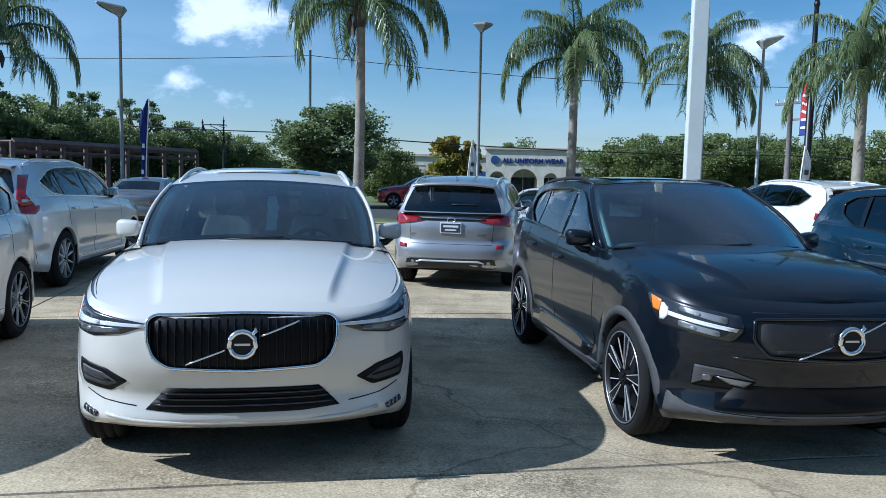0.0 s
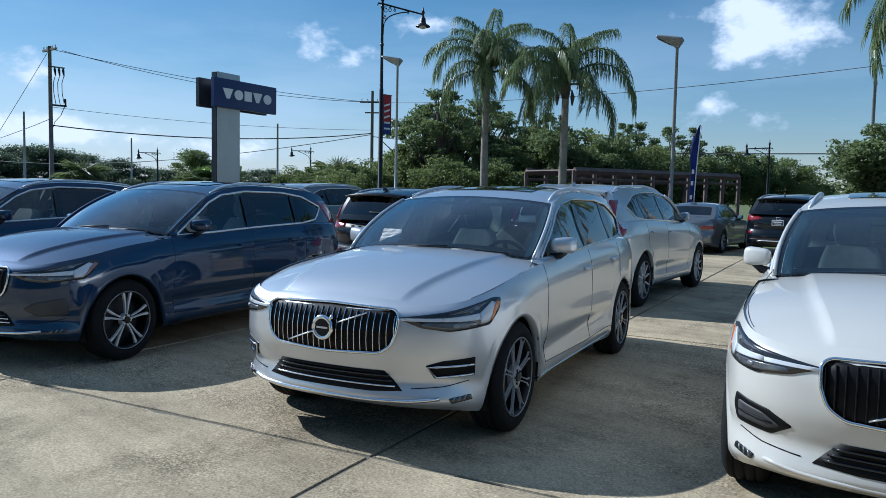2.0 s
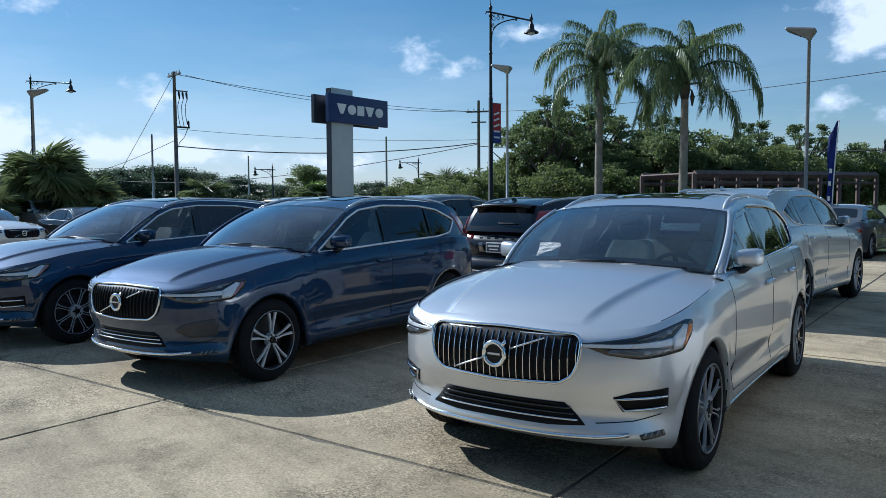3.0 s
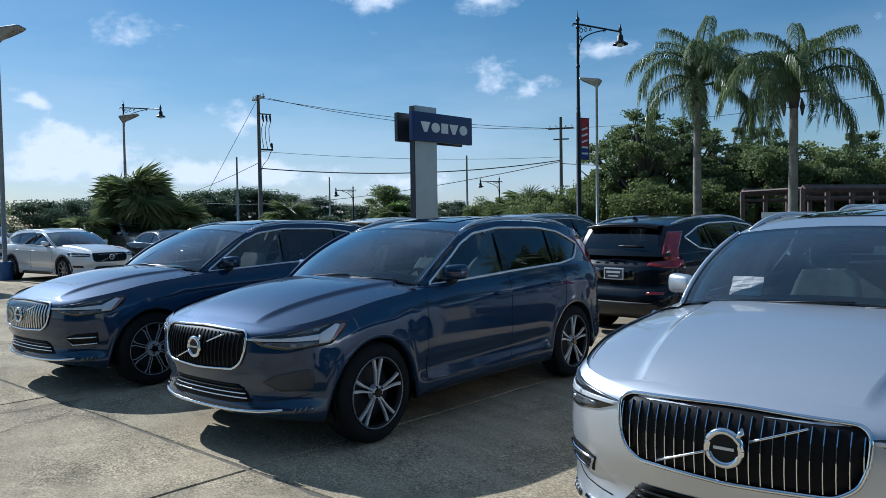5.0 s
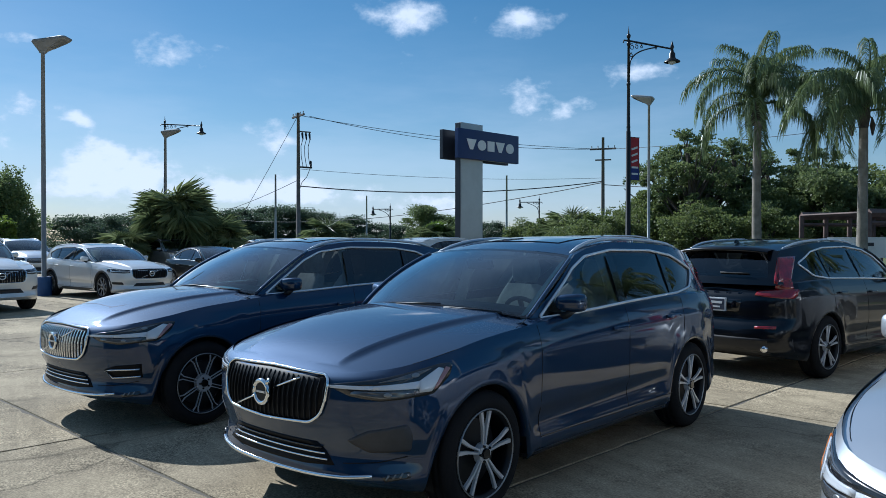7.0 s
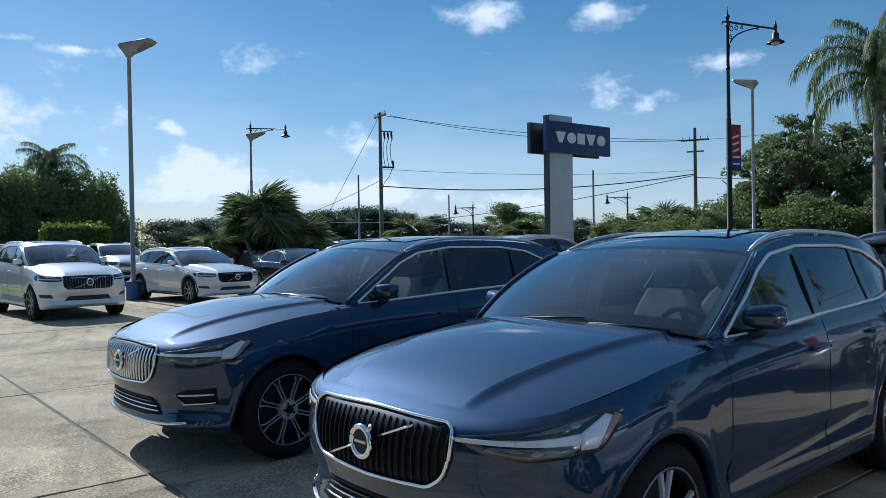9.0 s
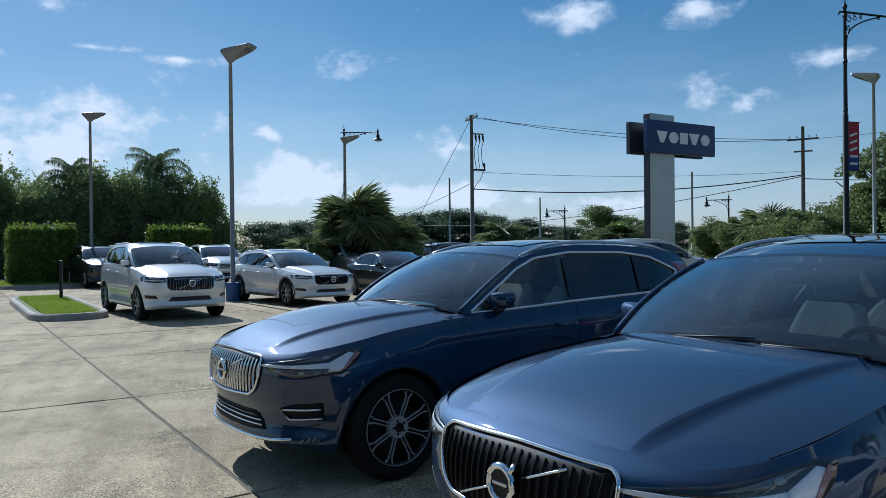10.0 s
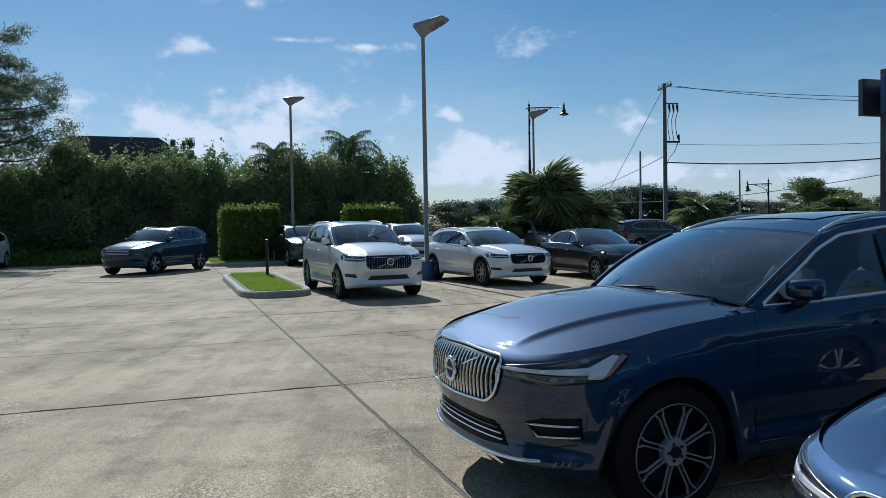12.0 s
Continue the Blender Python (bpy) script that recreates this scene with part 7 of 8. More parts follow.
def utility_pole(x, y, h, turn, arms=True, gear=False, material=M_UTIL, label="grey timber utility pole with wires"):
    ob = empty("utility_pole", pose(x, y, 0, 0, 0, turn), label, "utility pole", "utility poles")
    part("mast", tube(bmesh.new(), [(0, 0, 0), (0, 0, h)], [0.19, 0.12] if arms else [0.11, 0.07], 10), material, ob, smooth=True)
    if arms:
        drop = 0.0 if gear else 0.75
        h -= drop
        a = part("crossarm", box(bmesh.new(), -0.07, 0.07, -1.15, 1.15, h - 0.35, h - 0.2, 0.01), material, ob)
        if drop:
            part("crossarm", box(bmesh.new(), 0.05, 0.17, -0.7, 0.7, h - 1.3, h - 1.18, 0.01), material, ob)
        for y0 in (-1.0, -0.45, 0.45, 1.0):
            part("insulator", tube(bmesh.new(), [(0, y0, h - 0.2), (0, y0, h - 0.12), (0, y0, h + 0.02)], [0.03, 0.06, 0.04], 8), M_WHITE, a, smooth=True)
    if gear:
        part("gear_arm", box(bmesh.new(), 0.05, 1.15, 0.06, 0.14, h - 1.55, h - 1.45, 0.01), material, ob)
        part("gear_bracket", box(bmesh.new(), 0.05, 1.25, 0.04, 0.16, h - 4.5, h - 4.36, 0.01), M_BLACK_METAL, ob)
        for k, x0 in enumerate((0.4, 0.72, 1.04)):
            part("switch_gear", tube(bmesh.new(), [(x0, 0.1, h - 1.55), (x0, 0.1, h - 1.7), (x0 + 0.05, 0.1, h - 2.15)], [0.05, 0.1, 0.06], 8), M_BLACK_METAL, ob, "black hanging insulator", True)
            part("jumper", tube(bmesh.new(), [(x0 + 0.05, 0.1, h - 2.1), (x0 - 0.12, 0.1, h - 2.7), (x0 - 0.1, 0.1, h - 3.5), (x0 + 0.05, 0.1, h - 4.36)], 0.028, 5), M_WIRE, ob, "", True)
        part("gear_box", tube(bmesh.new(), [(1.15, 0.1, h - 4.35), (1.15, 0.1, h - 3.95), (1.15, 0.1, h - 3.85)], [0.1, 0.1, 0.04], 8), M_BLACK_METAL, ob, "", True)
        part("down_lead", tube(bmesh.new(), [(1.1, 0.1, h - 4.5), (0.8, 0.1, h - 5.2), (0.35, 0.1, h - 5.7), (0.18, 0.1, h - 6.2)], 0.03, 5), M_WIRE, ob, "", True)
    return ob


utility_pole(-64.2, 21.6, 12.1, 95, True, True)
utility_pole(-55.9, 46.9, 10.8, 130)
utility_pole(-65.7, 20.15, 7.1, 0, False, False, M_POLE_GREY, "plain grey utility pole far off")
utility_pole(-12.8, 43.8, 8.7, 0, False, False, M_POLE_GREY, "slim grey utility pole behind the street")
utility_pole(15.1, 48.3, 7.5, 30, True)
utility_pole(-78.5, 34.0, 6.4, 0, False, False, M_POLE_GREY, "thin grey pole far along the street")
utility_pole(-58.0, 38.0, 7.2, 0, False, False, M_POLE_GREY, "thin grey pole far beyond the sign")


def wire(a, b, sag, label, r=0.022):
    a, b = Vector(a), Vector(b)
    pts = [a.lerp(b, t) + Vector((0, 0, -4 * sag * t * (1 - t))) for t in np.linspace(0, 1, 17)]
    tagged(part("overhead_wire", tube(bmesh.new(), pts, r, 5), M_WIRE, smooth=True), label, "wire", "overhead wires")


wire((-64.2, 21.6, 11.9), (-55.9, 46.9, 9.75), 0.5, "thin overhead power line along the street")
wire((-64.2, 22.5, 11.9), (-55.0, 47.6, 9.75), 0.9, "thin overhead power line along the street")
wire((-64.2, 21.6, 6.1), (-55.9, 46.9, 6.9), 0.75, "slack black overhead cable along the street", 0.045)
wire((-64.2, 21.6, 7.5), (-55.9, 46.9, 7.2), 0.4, "thin overhead power line along the street", 0.016)
wire((-55.9, 46.9, 6.8), (-135.0, 34.0, 5.2), 1.6, "slack overhead cable far along the street", 0.04)
wire((-55.9, 46.9, 6.6), (-12.8, 43.8, 4.0), 0.5, "black overhead cable across the street", 0.035)
wire((-12.8, 43.8, 4.0), (15.1, 48.3, 3.4), 0.3, "black overhead cable across the street", 0.035)
wire((15.1, 48.3, 3.4), (45, 48, 3.4), 0.3, "black overhead cable across the street", 0.035)
wire((-55.9, 46.9, 9.75), (-12.8, 43.8, 8.4), 0.6, "thin overhead power line over the trees", 0.02)
wire((-12.8, 43.8, 8.4), (15.1, 48.3, 7.4), 0.4, "thin overhead power line over the trees", 0.02)
wire((-64.2, 21.6, 11.9), (-68.5, 16.0, 0.0), 0.1, "steel stay wire of the utility pole", 0.02)
wire((-64.2, 21.6, 6.6), (-120, 20.0, 4.5), 1.0, "thin overhead power line far along the street", 0.025)

# ---- the tall sign ----
def tall_sign():
    ob = empty("pylon_sign", pose(-32.0, 18.38, 0, 0, 0, 14.7), "grey steel pylon sign with a dark blue board", "sign")
    part("column", box(bmesh.new(), -0.06, 0.25, -0.85, 0.507, 0, 6.62, 0.02), M_SIGN_GREY, ob, "silver grey column")
    part("column_edge", box(bmesh.new(), -0.05, 0.23, -0.9, -0.853, 0, 6.6, 0.01), M_SIGN_DARK, ob, "dark edge of the column")
    part("bracket", box(bmesh.new(), -0.352, -0.063, -0.5, 0.3, 5.25, 6.15, 0.01), M_SIGN_DARK, ob, "dark steel bracket")
    f = part("front_board", box(bmesh.new(), 0.253, 0.45, -1.22, 2.68, 5.075, 6.33, 0.02), M_SIGN_BLUE, ob, "dark blue board with white shapes")
    part("rear_board", box(bmesh.new(), -0.55, -0.355, -1.33, 2.9, 5.08, 6.335, 0.02), M_SIGN_DARK, ob, "dark board behind the column")
    # five white shapes in place of the lettering
    def shape(pts, y):
        bm = bmesh.new()
        vs = [bm.verts.new((0.455, y + a, 5.44 + b)) for a, b in pts]
        bm.faces.new(vs)
        r = bmesh.ops.extrude_face_region(bm, geom=list(bm.faces))
        bmesh.ops.translate(bm, vec=(0.02, 0, 0), verts=[g for g in r["geom"] if isinstance(g, bmesh.types.BMVert)])
        part("white_shape", bm, M_WHITE, f)
    h = 0.5
    wedge = [(0.0, h), (0.15, 0.06), (0.28, 0.06), (0.43, h)]
    rnd = [(0.22 + 0.19 * math.cos(a), h / 2 + 0.03 + 0.22 * math.sin(a)) for a in np.linspace(0, 6.0, 20)]
    ell = [(0, 0.06), (0.32, 0.06), (0.32, h), (0, h)]
    for y, p in ((-0.72, wedge), (-0.08, rnd), (0.58, ell), (1.11, wedge), (1.75, rnd)):
        shape([(a * 1.38, b * 1.0 - 0.02) for a, b in p], y)


tall_sign()


def feather_flag(x, y, h, turn, m, label, lean=0.0):
    """A tall narrow flag on a bent rod."""
    ob = empty("feather_flag", pose(x, y, 0, 0, 0, turn), label, "flag", "feather flags")
    rod = [(lean * t * t, 0, h * t) for t in np.linspace(0, 1, 9)]
    part("rod", tube(bmesh.new(), rod, 0.02, 6), M_WHITE, ob)
    rows = []
    for t in np.linspace(0.12, 1, 15):
        w = (0.16 + 0.1 * min(1, max(0, (t - 0.62) * 6))) * min(1.0, (1.06 - t) * 9) if m == M_BANNER_BLUE else 0.27 * min(1.0, (1.02 - t) * 6.0) * (0.75 + 0.25 * min(1, t * 3))
        rows.append([Vector((lean * t * t + 0.02 + w * k, 0.05 * math.sin(7 * t + 3 * k), h * t - (0.3 * t if m == M_BANNER_BLUE else 0.1) * k * k)) for k in np.linspace(0, 1, 5)])
    bm = sheet(bmesh.new(), rows)
    bmesh.ops.solidify(bm, geom=list(bm.faces), thickness=0.008)
    cl = part("cloth", bm, m, ob)
    if m == M_BANNER_BLUE:
        for t in (0.26, 0.38, 0.5, 0.6):
            bm = box(bmesh.new(), lean * t * t + 0.07, lean * t * t + 0.15, -0.058, 0.058, h * t - 0.075, h * t + 0.075)
            part("white_shape", bm, M_WHITE, cl)
    else:
        for t in (0.35, 0.48, 0.6, 0.72):
            bm = box(bmesh.new(), lean * t * t + 0.08, lean * t * t + 0.2, -0.058, 0.058, h * t - 0.08, h * t + 0.07)
            part("dark_shape", bm, M_SIGN_DARK, cl)
    part("ground_spike", tube(bmesh.new(), [(0, 0, 0), (0, 0, 0.4)], 0.035, 6), M_BLACK_METAL, ob)
    return ob


feather_flag(-13.66, 26.4, 4.15, 205, M_BANNER_BLUE, "blue feather flag with white shapes on a rod", -0.16)
feather_flag(-2.6, 30.4, 3.0, 10, M_WHITE, "white feather flag on a rod", 0.2)
feather_flag(7.9, 24.7, 2.8, 10, M_WHITE, "white feather flag with dark print", 0.15)

# ---- kerbs, islands and hedges ----
def island(u0, u1, v0, v1, name, label, r=1.2):
    """Rounded kerbed bed with turf."""
    ob = empty(name, Matrix(), label, "kerb", kind="structure")
    pts = round_poly([(u0, v0), (u1, v0), (u1, v1), (u0, v1)], r, 6)
    def ring(k):
        c = Vector(((u0 + u1) / 2, (v0 + v1) / 2))
        return [Vector((p.x + math.copysign(min(k, abs(c.x - p.x)), c.x - p.x), p.y + math.copysign(min(k, abs(c.y - p.y)), c.y - p.y))) for p in pts]
    bm = bmesh.new()
    rows = [[lot(p.x, p.y, z) for p in ring(k)] for k, z in ((0, -0.04), (0.02, 0.12), (0.05, 0.15), (0.15, 0.15), (0.17, 0.12))]
    rows = [r + [r[0]] for r in rows]
    sheet(bm, rows)
    part("kerb", bm, M_KERB, ob, "pale concrete kerb")
    bm = bmesh.new()
    bm.faces.new([bm.verts.new(lot(p.x, p.y, 0.12)) for p in ring(0.17)])
    part("turf", bm, M_GRASS_SOIL, ob, "mown turf")
    rng = np.random.default_rng(int(abs(u0 * 7 + v0)))
    m = int((u1 - u0) * (v1 - v0) * 900)
    q = np.stack([rng.uniform(u0 + 0.3, u1 - 0.3, m), rng.uniform(v0 + 0.3, v1 - 0.3, m)], 1)
    b = np.array([lot(a, c, 0.12) for a, c in q])
    d = rng.normal(size=(m, 3)) * 0.02
    d[:, 2] = 0.05 + rng.uniform(0, 0.04, m)
    e = rng.normal(size=(m, 3)); e[:, 2] = 0; e *= 0.012 / np.linalg.norm(e, axis=1)[:, None]
    v = np.stack([b - e, b + e, b + d], 1).reshape(-1, 3)
    np_mesh("grass", v, np.arange(3 * m).reshape(-1, 3), M_BLADE, ob, "bright green grass blades", "stuff")
    return ob


island(-31.8, -23.75, 4.42, 6.15, "kerb_island_1", "concrete kerb island with mown grass")
island(-45.4, -39.6, 4.3, 8.1, "kerb_island_2", "concrete kerb bed with a clipped hedge")
post = tagged(part("marker_post", box(bmesh.new(), -0.06, 0.06, -0.04, 0.04, 0.12, 1.25, 0.01), M_BLACK_METAL), "slim black post on the grass island", "post")
post.matrix_basis = Matrix.Translation(lot(-29.8, 5.7))


def clipped_hedge(u0, u1, v0, v1, h, label, n=18000):
    """Box hedge: leaves all over a cut block, with taller shoots on top."""
    ob = empty("clipped_hedge", Matrix(), label, "hedge", "clipped hedges")
    bm = bmesh.new()
    vs = [bm.verts.new(lot(u, v, z)) for z in (0.1, h - 0.12) for u, v in ((u0 + .1, v0 + .1), (u1 - .1, v0 + .1), (u1 - .1, v1 - .1), (u0 + .1, v1 - .1))]
    for f in ((0, 1, 5, 4), (1, 2, 6, 5), (2, 3, 7, 6), (3, 0, 4, 7), (4, 5, 6, 7)):
        bm.faces.new([vs[k] for k in f])
    part("core", bm, M_BARK, ob)
    rng = np.random.default_rng(int(abs(u0)) + 3)
    q = rng.uniform(size=(n, 3))
    face = rng.integers(0, 5, n)
    dep = rng.uniform(-0.05, 0.1, n)
    u, v, z = u0 + q[:, 0] * (u1 - u0), v0 + q[:, 1] * (v1 - v0), 0.12 + q[:, 2] * (h - 0.12)
    u = np.where(face == 0, u0 + dep, np.where(face == 1, u1 - dep, u)); v = np.where(face == 2, v0 + dep, np.where(face == 3, v1 - dep, v))
    z = np.where(face == 4, h - dep + 0.32 * rng.uniform(size=n) ** 14, z)
    p = np.stack([CU * u - SU * v, SU * u + CU * v, z], 1)
    vv, ff = leaf_cloud(rng, p, 0.09)
    np_mesh("leaves", vv, ff, M_LEAF_BOX, ob, "dense dark green leaves", "stuff")


clipped_hedge(-44.4, -41.6, 5.15, 7.65, 2.45, "tall clipped green box hedge in a kerbed bed")
clipped_hedge(-43.6, -42.0, 11.0, 13.6, 2.42, "clipped green box hedge behind the parked cars")

# slotted drain let into the paving beside the hedge
drain = empty("drain_grate", pose(-31.04, -8.37, 0.004, 0, 0, 74), "pale steel drain grate in the paving", "drain")
part("frame", box(bmesh.new(), -0.85, 0.85, -0.16, 0.16, -0.02, 0.004), M_KERB, drain)
for k in range(15):
    part("slot", box(bmesh.new(), -0.78 + 0.105 * k, -0.73 + 0.105 * k, -0.11, 0.11, 0.0, 0.0065), M_BLACK_METAL, drain)

# ---- trees and palms ----
def trunk_bm(rng, h, r, limbs=6, spread=0.5):
    bm = bmesh.new()
    base = [Vector((0.12 * math.sin(3 * t) * t, 0.1 * math.sin(2 * t + 1) * t, h * 0.62 * t)) for t in np.linspace(0, 1, 7)]
    tube(bm, base, [r * (1.35 - 0.75 * t) for t in np.linspace(0, 1, 7)], 9)
    for k in range(limbs):
        a, z = 6.28 * k / limbs + rng.uniform(-0.4, 0.4), rng.uniform(0.35, 0.95)
        s = base[min(6, int(z * 6))]
        l = h * rng.uniform(0.28, 0.48)
        d = Vector((math.cos(a) * spread, math.sin(a) * spread, rng.uniform(0.5, 0.95))).normalized()
        pts = [s, s + d * l * 0.5 + Vector((0, 0, 0.1)), s + d * l]
        tube(bm, pts, [r * 0.42, r * 0.28, r * 0.1], 6)
    return bm


def tree_model(seed, h, w, leaf, n, clumps, name="tree", lo=0.28, label="dense green tree", parts_label="uneven crown of small leaves", size=0.2, puff=(0.04, 0.11), flat=0.8):
    """Trunk with limbs, and a crown of leaf clumps with gaps between them."""
    rng = np.random.default_rng(seed)
    ob = empty(name, Matrix(), label, "tree", "trees along the street")
    bm = trunk_bm(rng, h, 0.028 * h)
    part("trunk", bm, M_BARK, ob, "rough brown trunk", True)
    c = []
    while len(c) < clumps:
        p = rng.uniform(-1, 1, 3)
        if 0.3 < np.linalg.norm(p) < 1:
            c.append((p[0] * w / 2, p[1] * w / 2, h * (lo + (1 - lo) / 2) + p[2] * h * (1 - lo) / 2))
    c = np.array(c)
    bm = bmesh.new()
    for q in c[::3]:
        s = Vector((0, 0, max(0.2 * h, q[2] - 0.35 * h)))
        tube(bm, [s, s.lerp(Vector(q), 0.5) + Vector((0, 0, -0.15)), Vector(q)], [0.012 * h, 0.007 * h, 0.003 * h], 5)
    part("branching", bm, M_BARK, ob, "spreading brown limbs", kind="stuff")
    rad = rng.uniform(*puff, clumps) * w
    k = rng.integers(0, clumps, n)
    d = rng.normal(size=(n, 3)); d /= np.linalg.norm(d, axis=1)[:, None]
    p = c[k] + np.clip(rng.normal(size=(n, 3)), -1.5, 1.5) * (rad[k] * 0.9)[:, None] * np.array([1.15, 1.15, flat])
    v, f = leaf_cloud(rng, p, size)
    np_mesh("crown", v, f, leaf, ob, parts_label, "stuff")
    return ob


TREES = [tree_model(1, 7, 6.5, M_LEAF, 21000, 64, label="broad green tree beyond the street", size=0.125), tree_model(2, 7, 5.2, M_LEAF_OAK, 24000, 76, label="dark green oak beyond the street", size=0.12),
         tree_model(3, 6, 6.0, M_LEAF, 21000, 66, lo=0.05, label="bushy green tree reaching to the ground", size=0.125), tree_model(4, 9, 5.5, M_LEAF_OAK, 13000, 74, lo=0.3, label="tall open tree with gaps in its crown", size=0.1, puff=(0.025, 0.06), flat=0.6),
         tree_model(6, 7, 6.2, M_LEAF_FAR, 16000, 70, lo=0.06, label="dark tree far along the street, leaves tinted blue for distance", size=0.125)]
PLACED = [0] * 5


def plant(k, x, y, h, w=1.0, turn=0.0, label=""):
    base = TREES[k]
    hh = (7, 7, 6, 9, 7)[k]
    m = pose(x, y, -0.05, 0, 0, turn) @ Matrix.Diagonal((w * h / hh, w * h / hh, h / hh, 1))
    if not PLACED[k]:
        PLACED[k] = 1
        base.matrix_basis = m
        ob = base
    else:
        ob = base.copy()
        scene.collection.objects.link(ob)
        for c in base.children:
            d = c.copy()
            scene.collection.objects.link(d)
            d.parent = ob
        ob.matrix_basis = m
    if label:
        ob["label"] = label
    return ob


def at(az, dist):
    """World place at that azimuth and distance from the walk's start."""
    return -0.13 - math.sin(radians(az)) * dist, 0.65 + math.cos(radians(az)) * dist


def woods():
    rng = np.random.default_rng(11)
    # the wood left of the street
    for az, dist, h, k in ((53, 50, 3.0, 2), (51.5, 47, 3.3, 2), (49.5, 50, 3.6, 2), (47.8, 48, 4.6, 2), (46.6, 50, 7.2, 3), (45.4, 47, 7.8, 3), (44.0, 50, 7.2, 3), (44.3, 46, 3.8, 0), (42.3, 50, 7.6, 3), (41, 47, 4.6, 1), (40.2, 52, 7.2, 3), (39, 50, 5.0, 0), (37.5, 50, 6.8, 3), (37, 47, 5.4, 1), (35, 50, 5.6, 0),
                           (33.5, 48, 5.1, 1), (31.5, 53, 6.6, 3), (30, 50, 4.6, 0), (28.4, 54, 6.4, 3), (27, 52, 4.2, 1), (25.2, 55, 4.9, 0), (23, 56, 4.6, 1), (21, 58, 4.3, 0), (19.5, 60, 3.2, 2),
                           (54.5, 60, 3.4, 2), (56, 62, 3.2, 2), (50.5, 44, 3.0, 2), (45, 43, 3.4, 2), (41, 43, 3.3, 2), (37, 46, 3.4, 2)):
        x, y = at(az, dist)
        plant(k, x, y, h, rng.uniform(0.9, 1.2), rng.uniform(0, 360))
    # the lone oak behind the white SUV
    x, y = at(14.7, 41)
    plant(1, x, y, 5.3, 1.4, 40, "dark round oak behind the utility pole")
    x, y = at(11, 50)
    plant(2, x, y, 3.9, 1.0, 10)
    x, y = at(9.8, 56)
    plant(2, x, y, 3.3, 1.0, 80)
    # right of and behind the shop
    for az, dist, h, k in ((1, 72, 5.2, 2), (-3.5, 75, 4.6, 2), (-6.8, 58, 4.6, 2), (-8.5, 56, 4.9, 0), (-11, 60, 5.3, 1), (-13, 57, 5.0, 0), (-15.5, 60, 5.2, 1), (-18, 58, 4.8, 0), (-20.5, 60, 5.1, 1), (-23, 58, 5.2, 0), (-26, 60, 5.5, 1), (-29, 58, 5.4, 0), (-33, 60, 6, 1)):
        x, y = at(az, dist)
        plant(k, x, y, h, rng.uniform(1.0, 1.3), rng.uniform(0, 360))
    # far off along the street
    for az, dist, h, k in ((58, 95, 4.4, 2), (60.5, 105, 5.2, 0), (62.5, 92, 6.4, 1), (64.5, 110, 4.4, 2), (66, 120, 4.8, 0), (68, 118, 6.0, 1), (70, 140, 7.6, 0), (71.5, 140, 8.4, 0), (73, 140, 8.6, 1), (74.5, 145, 8.6, 0), (76, 140, 8.0, 1), (77.5, 130, 6.0, 2),
                           (79, 110, 5.2, 2), (81, 95, 4.6, 2), (83, 80, 4.6, 2), (84.5, 75, 4.2, 2), (86, 68, 4.0, 2), (55, 100, 4.2, 2), (52.5, 90, 3.8, 2), (67, 85, 2.6, 2), (75, 80, 2.4, 2), (63.5, 70, 2.6, 2)):
        x, y = at(az, dist)
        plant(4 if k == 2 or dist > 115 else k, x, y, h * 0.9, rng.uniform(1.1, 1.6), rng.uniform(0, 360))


woods()
small = tree_model(8, 4.3, 3.4, M_LEAF_YELLOW, 5500, 40, name="small_tree", label="small tree turning yellow before the shop", size=0.19)
small.matrix_basis = pose(*at(5.9, 48), -0.05)
lime = tree_model(9, 3.4, 2.6, M_LEAF_LIME, 6000, 16, name="small_tree", lo=0.1, label="lime green shrub tree near the pylon sign", size=0.19)
lime.matrix_basis = pose(-51.5, 27.5, -0.05)


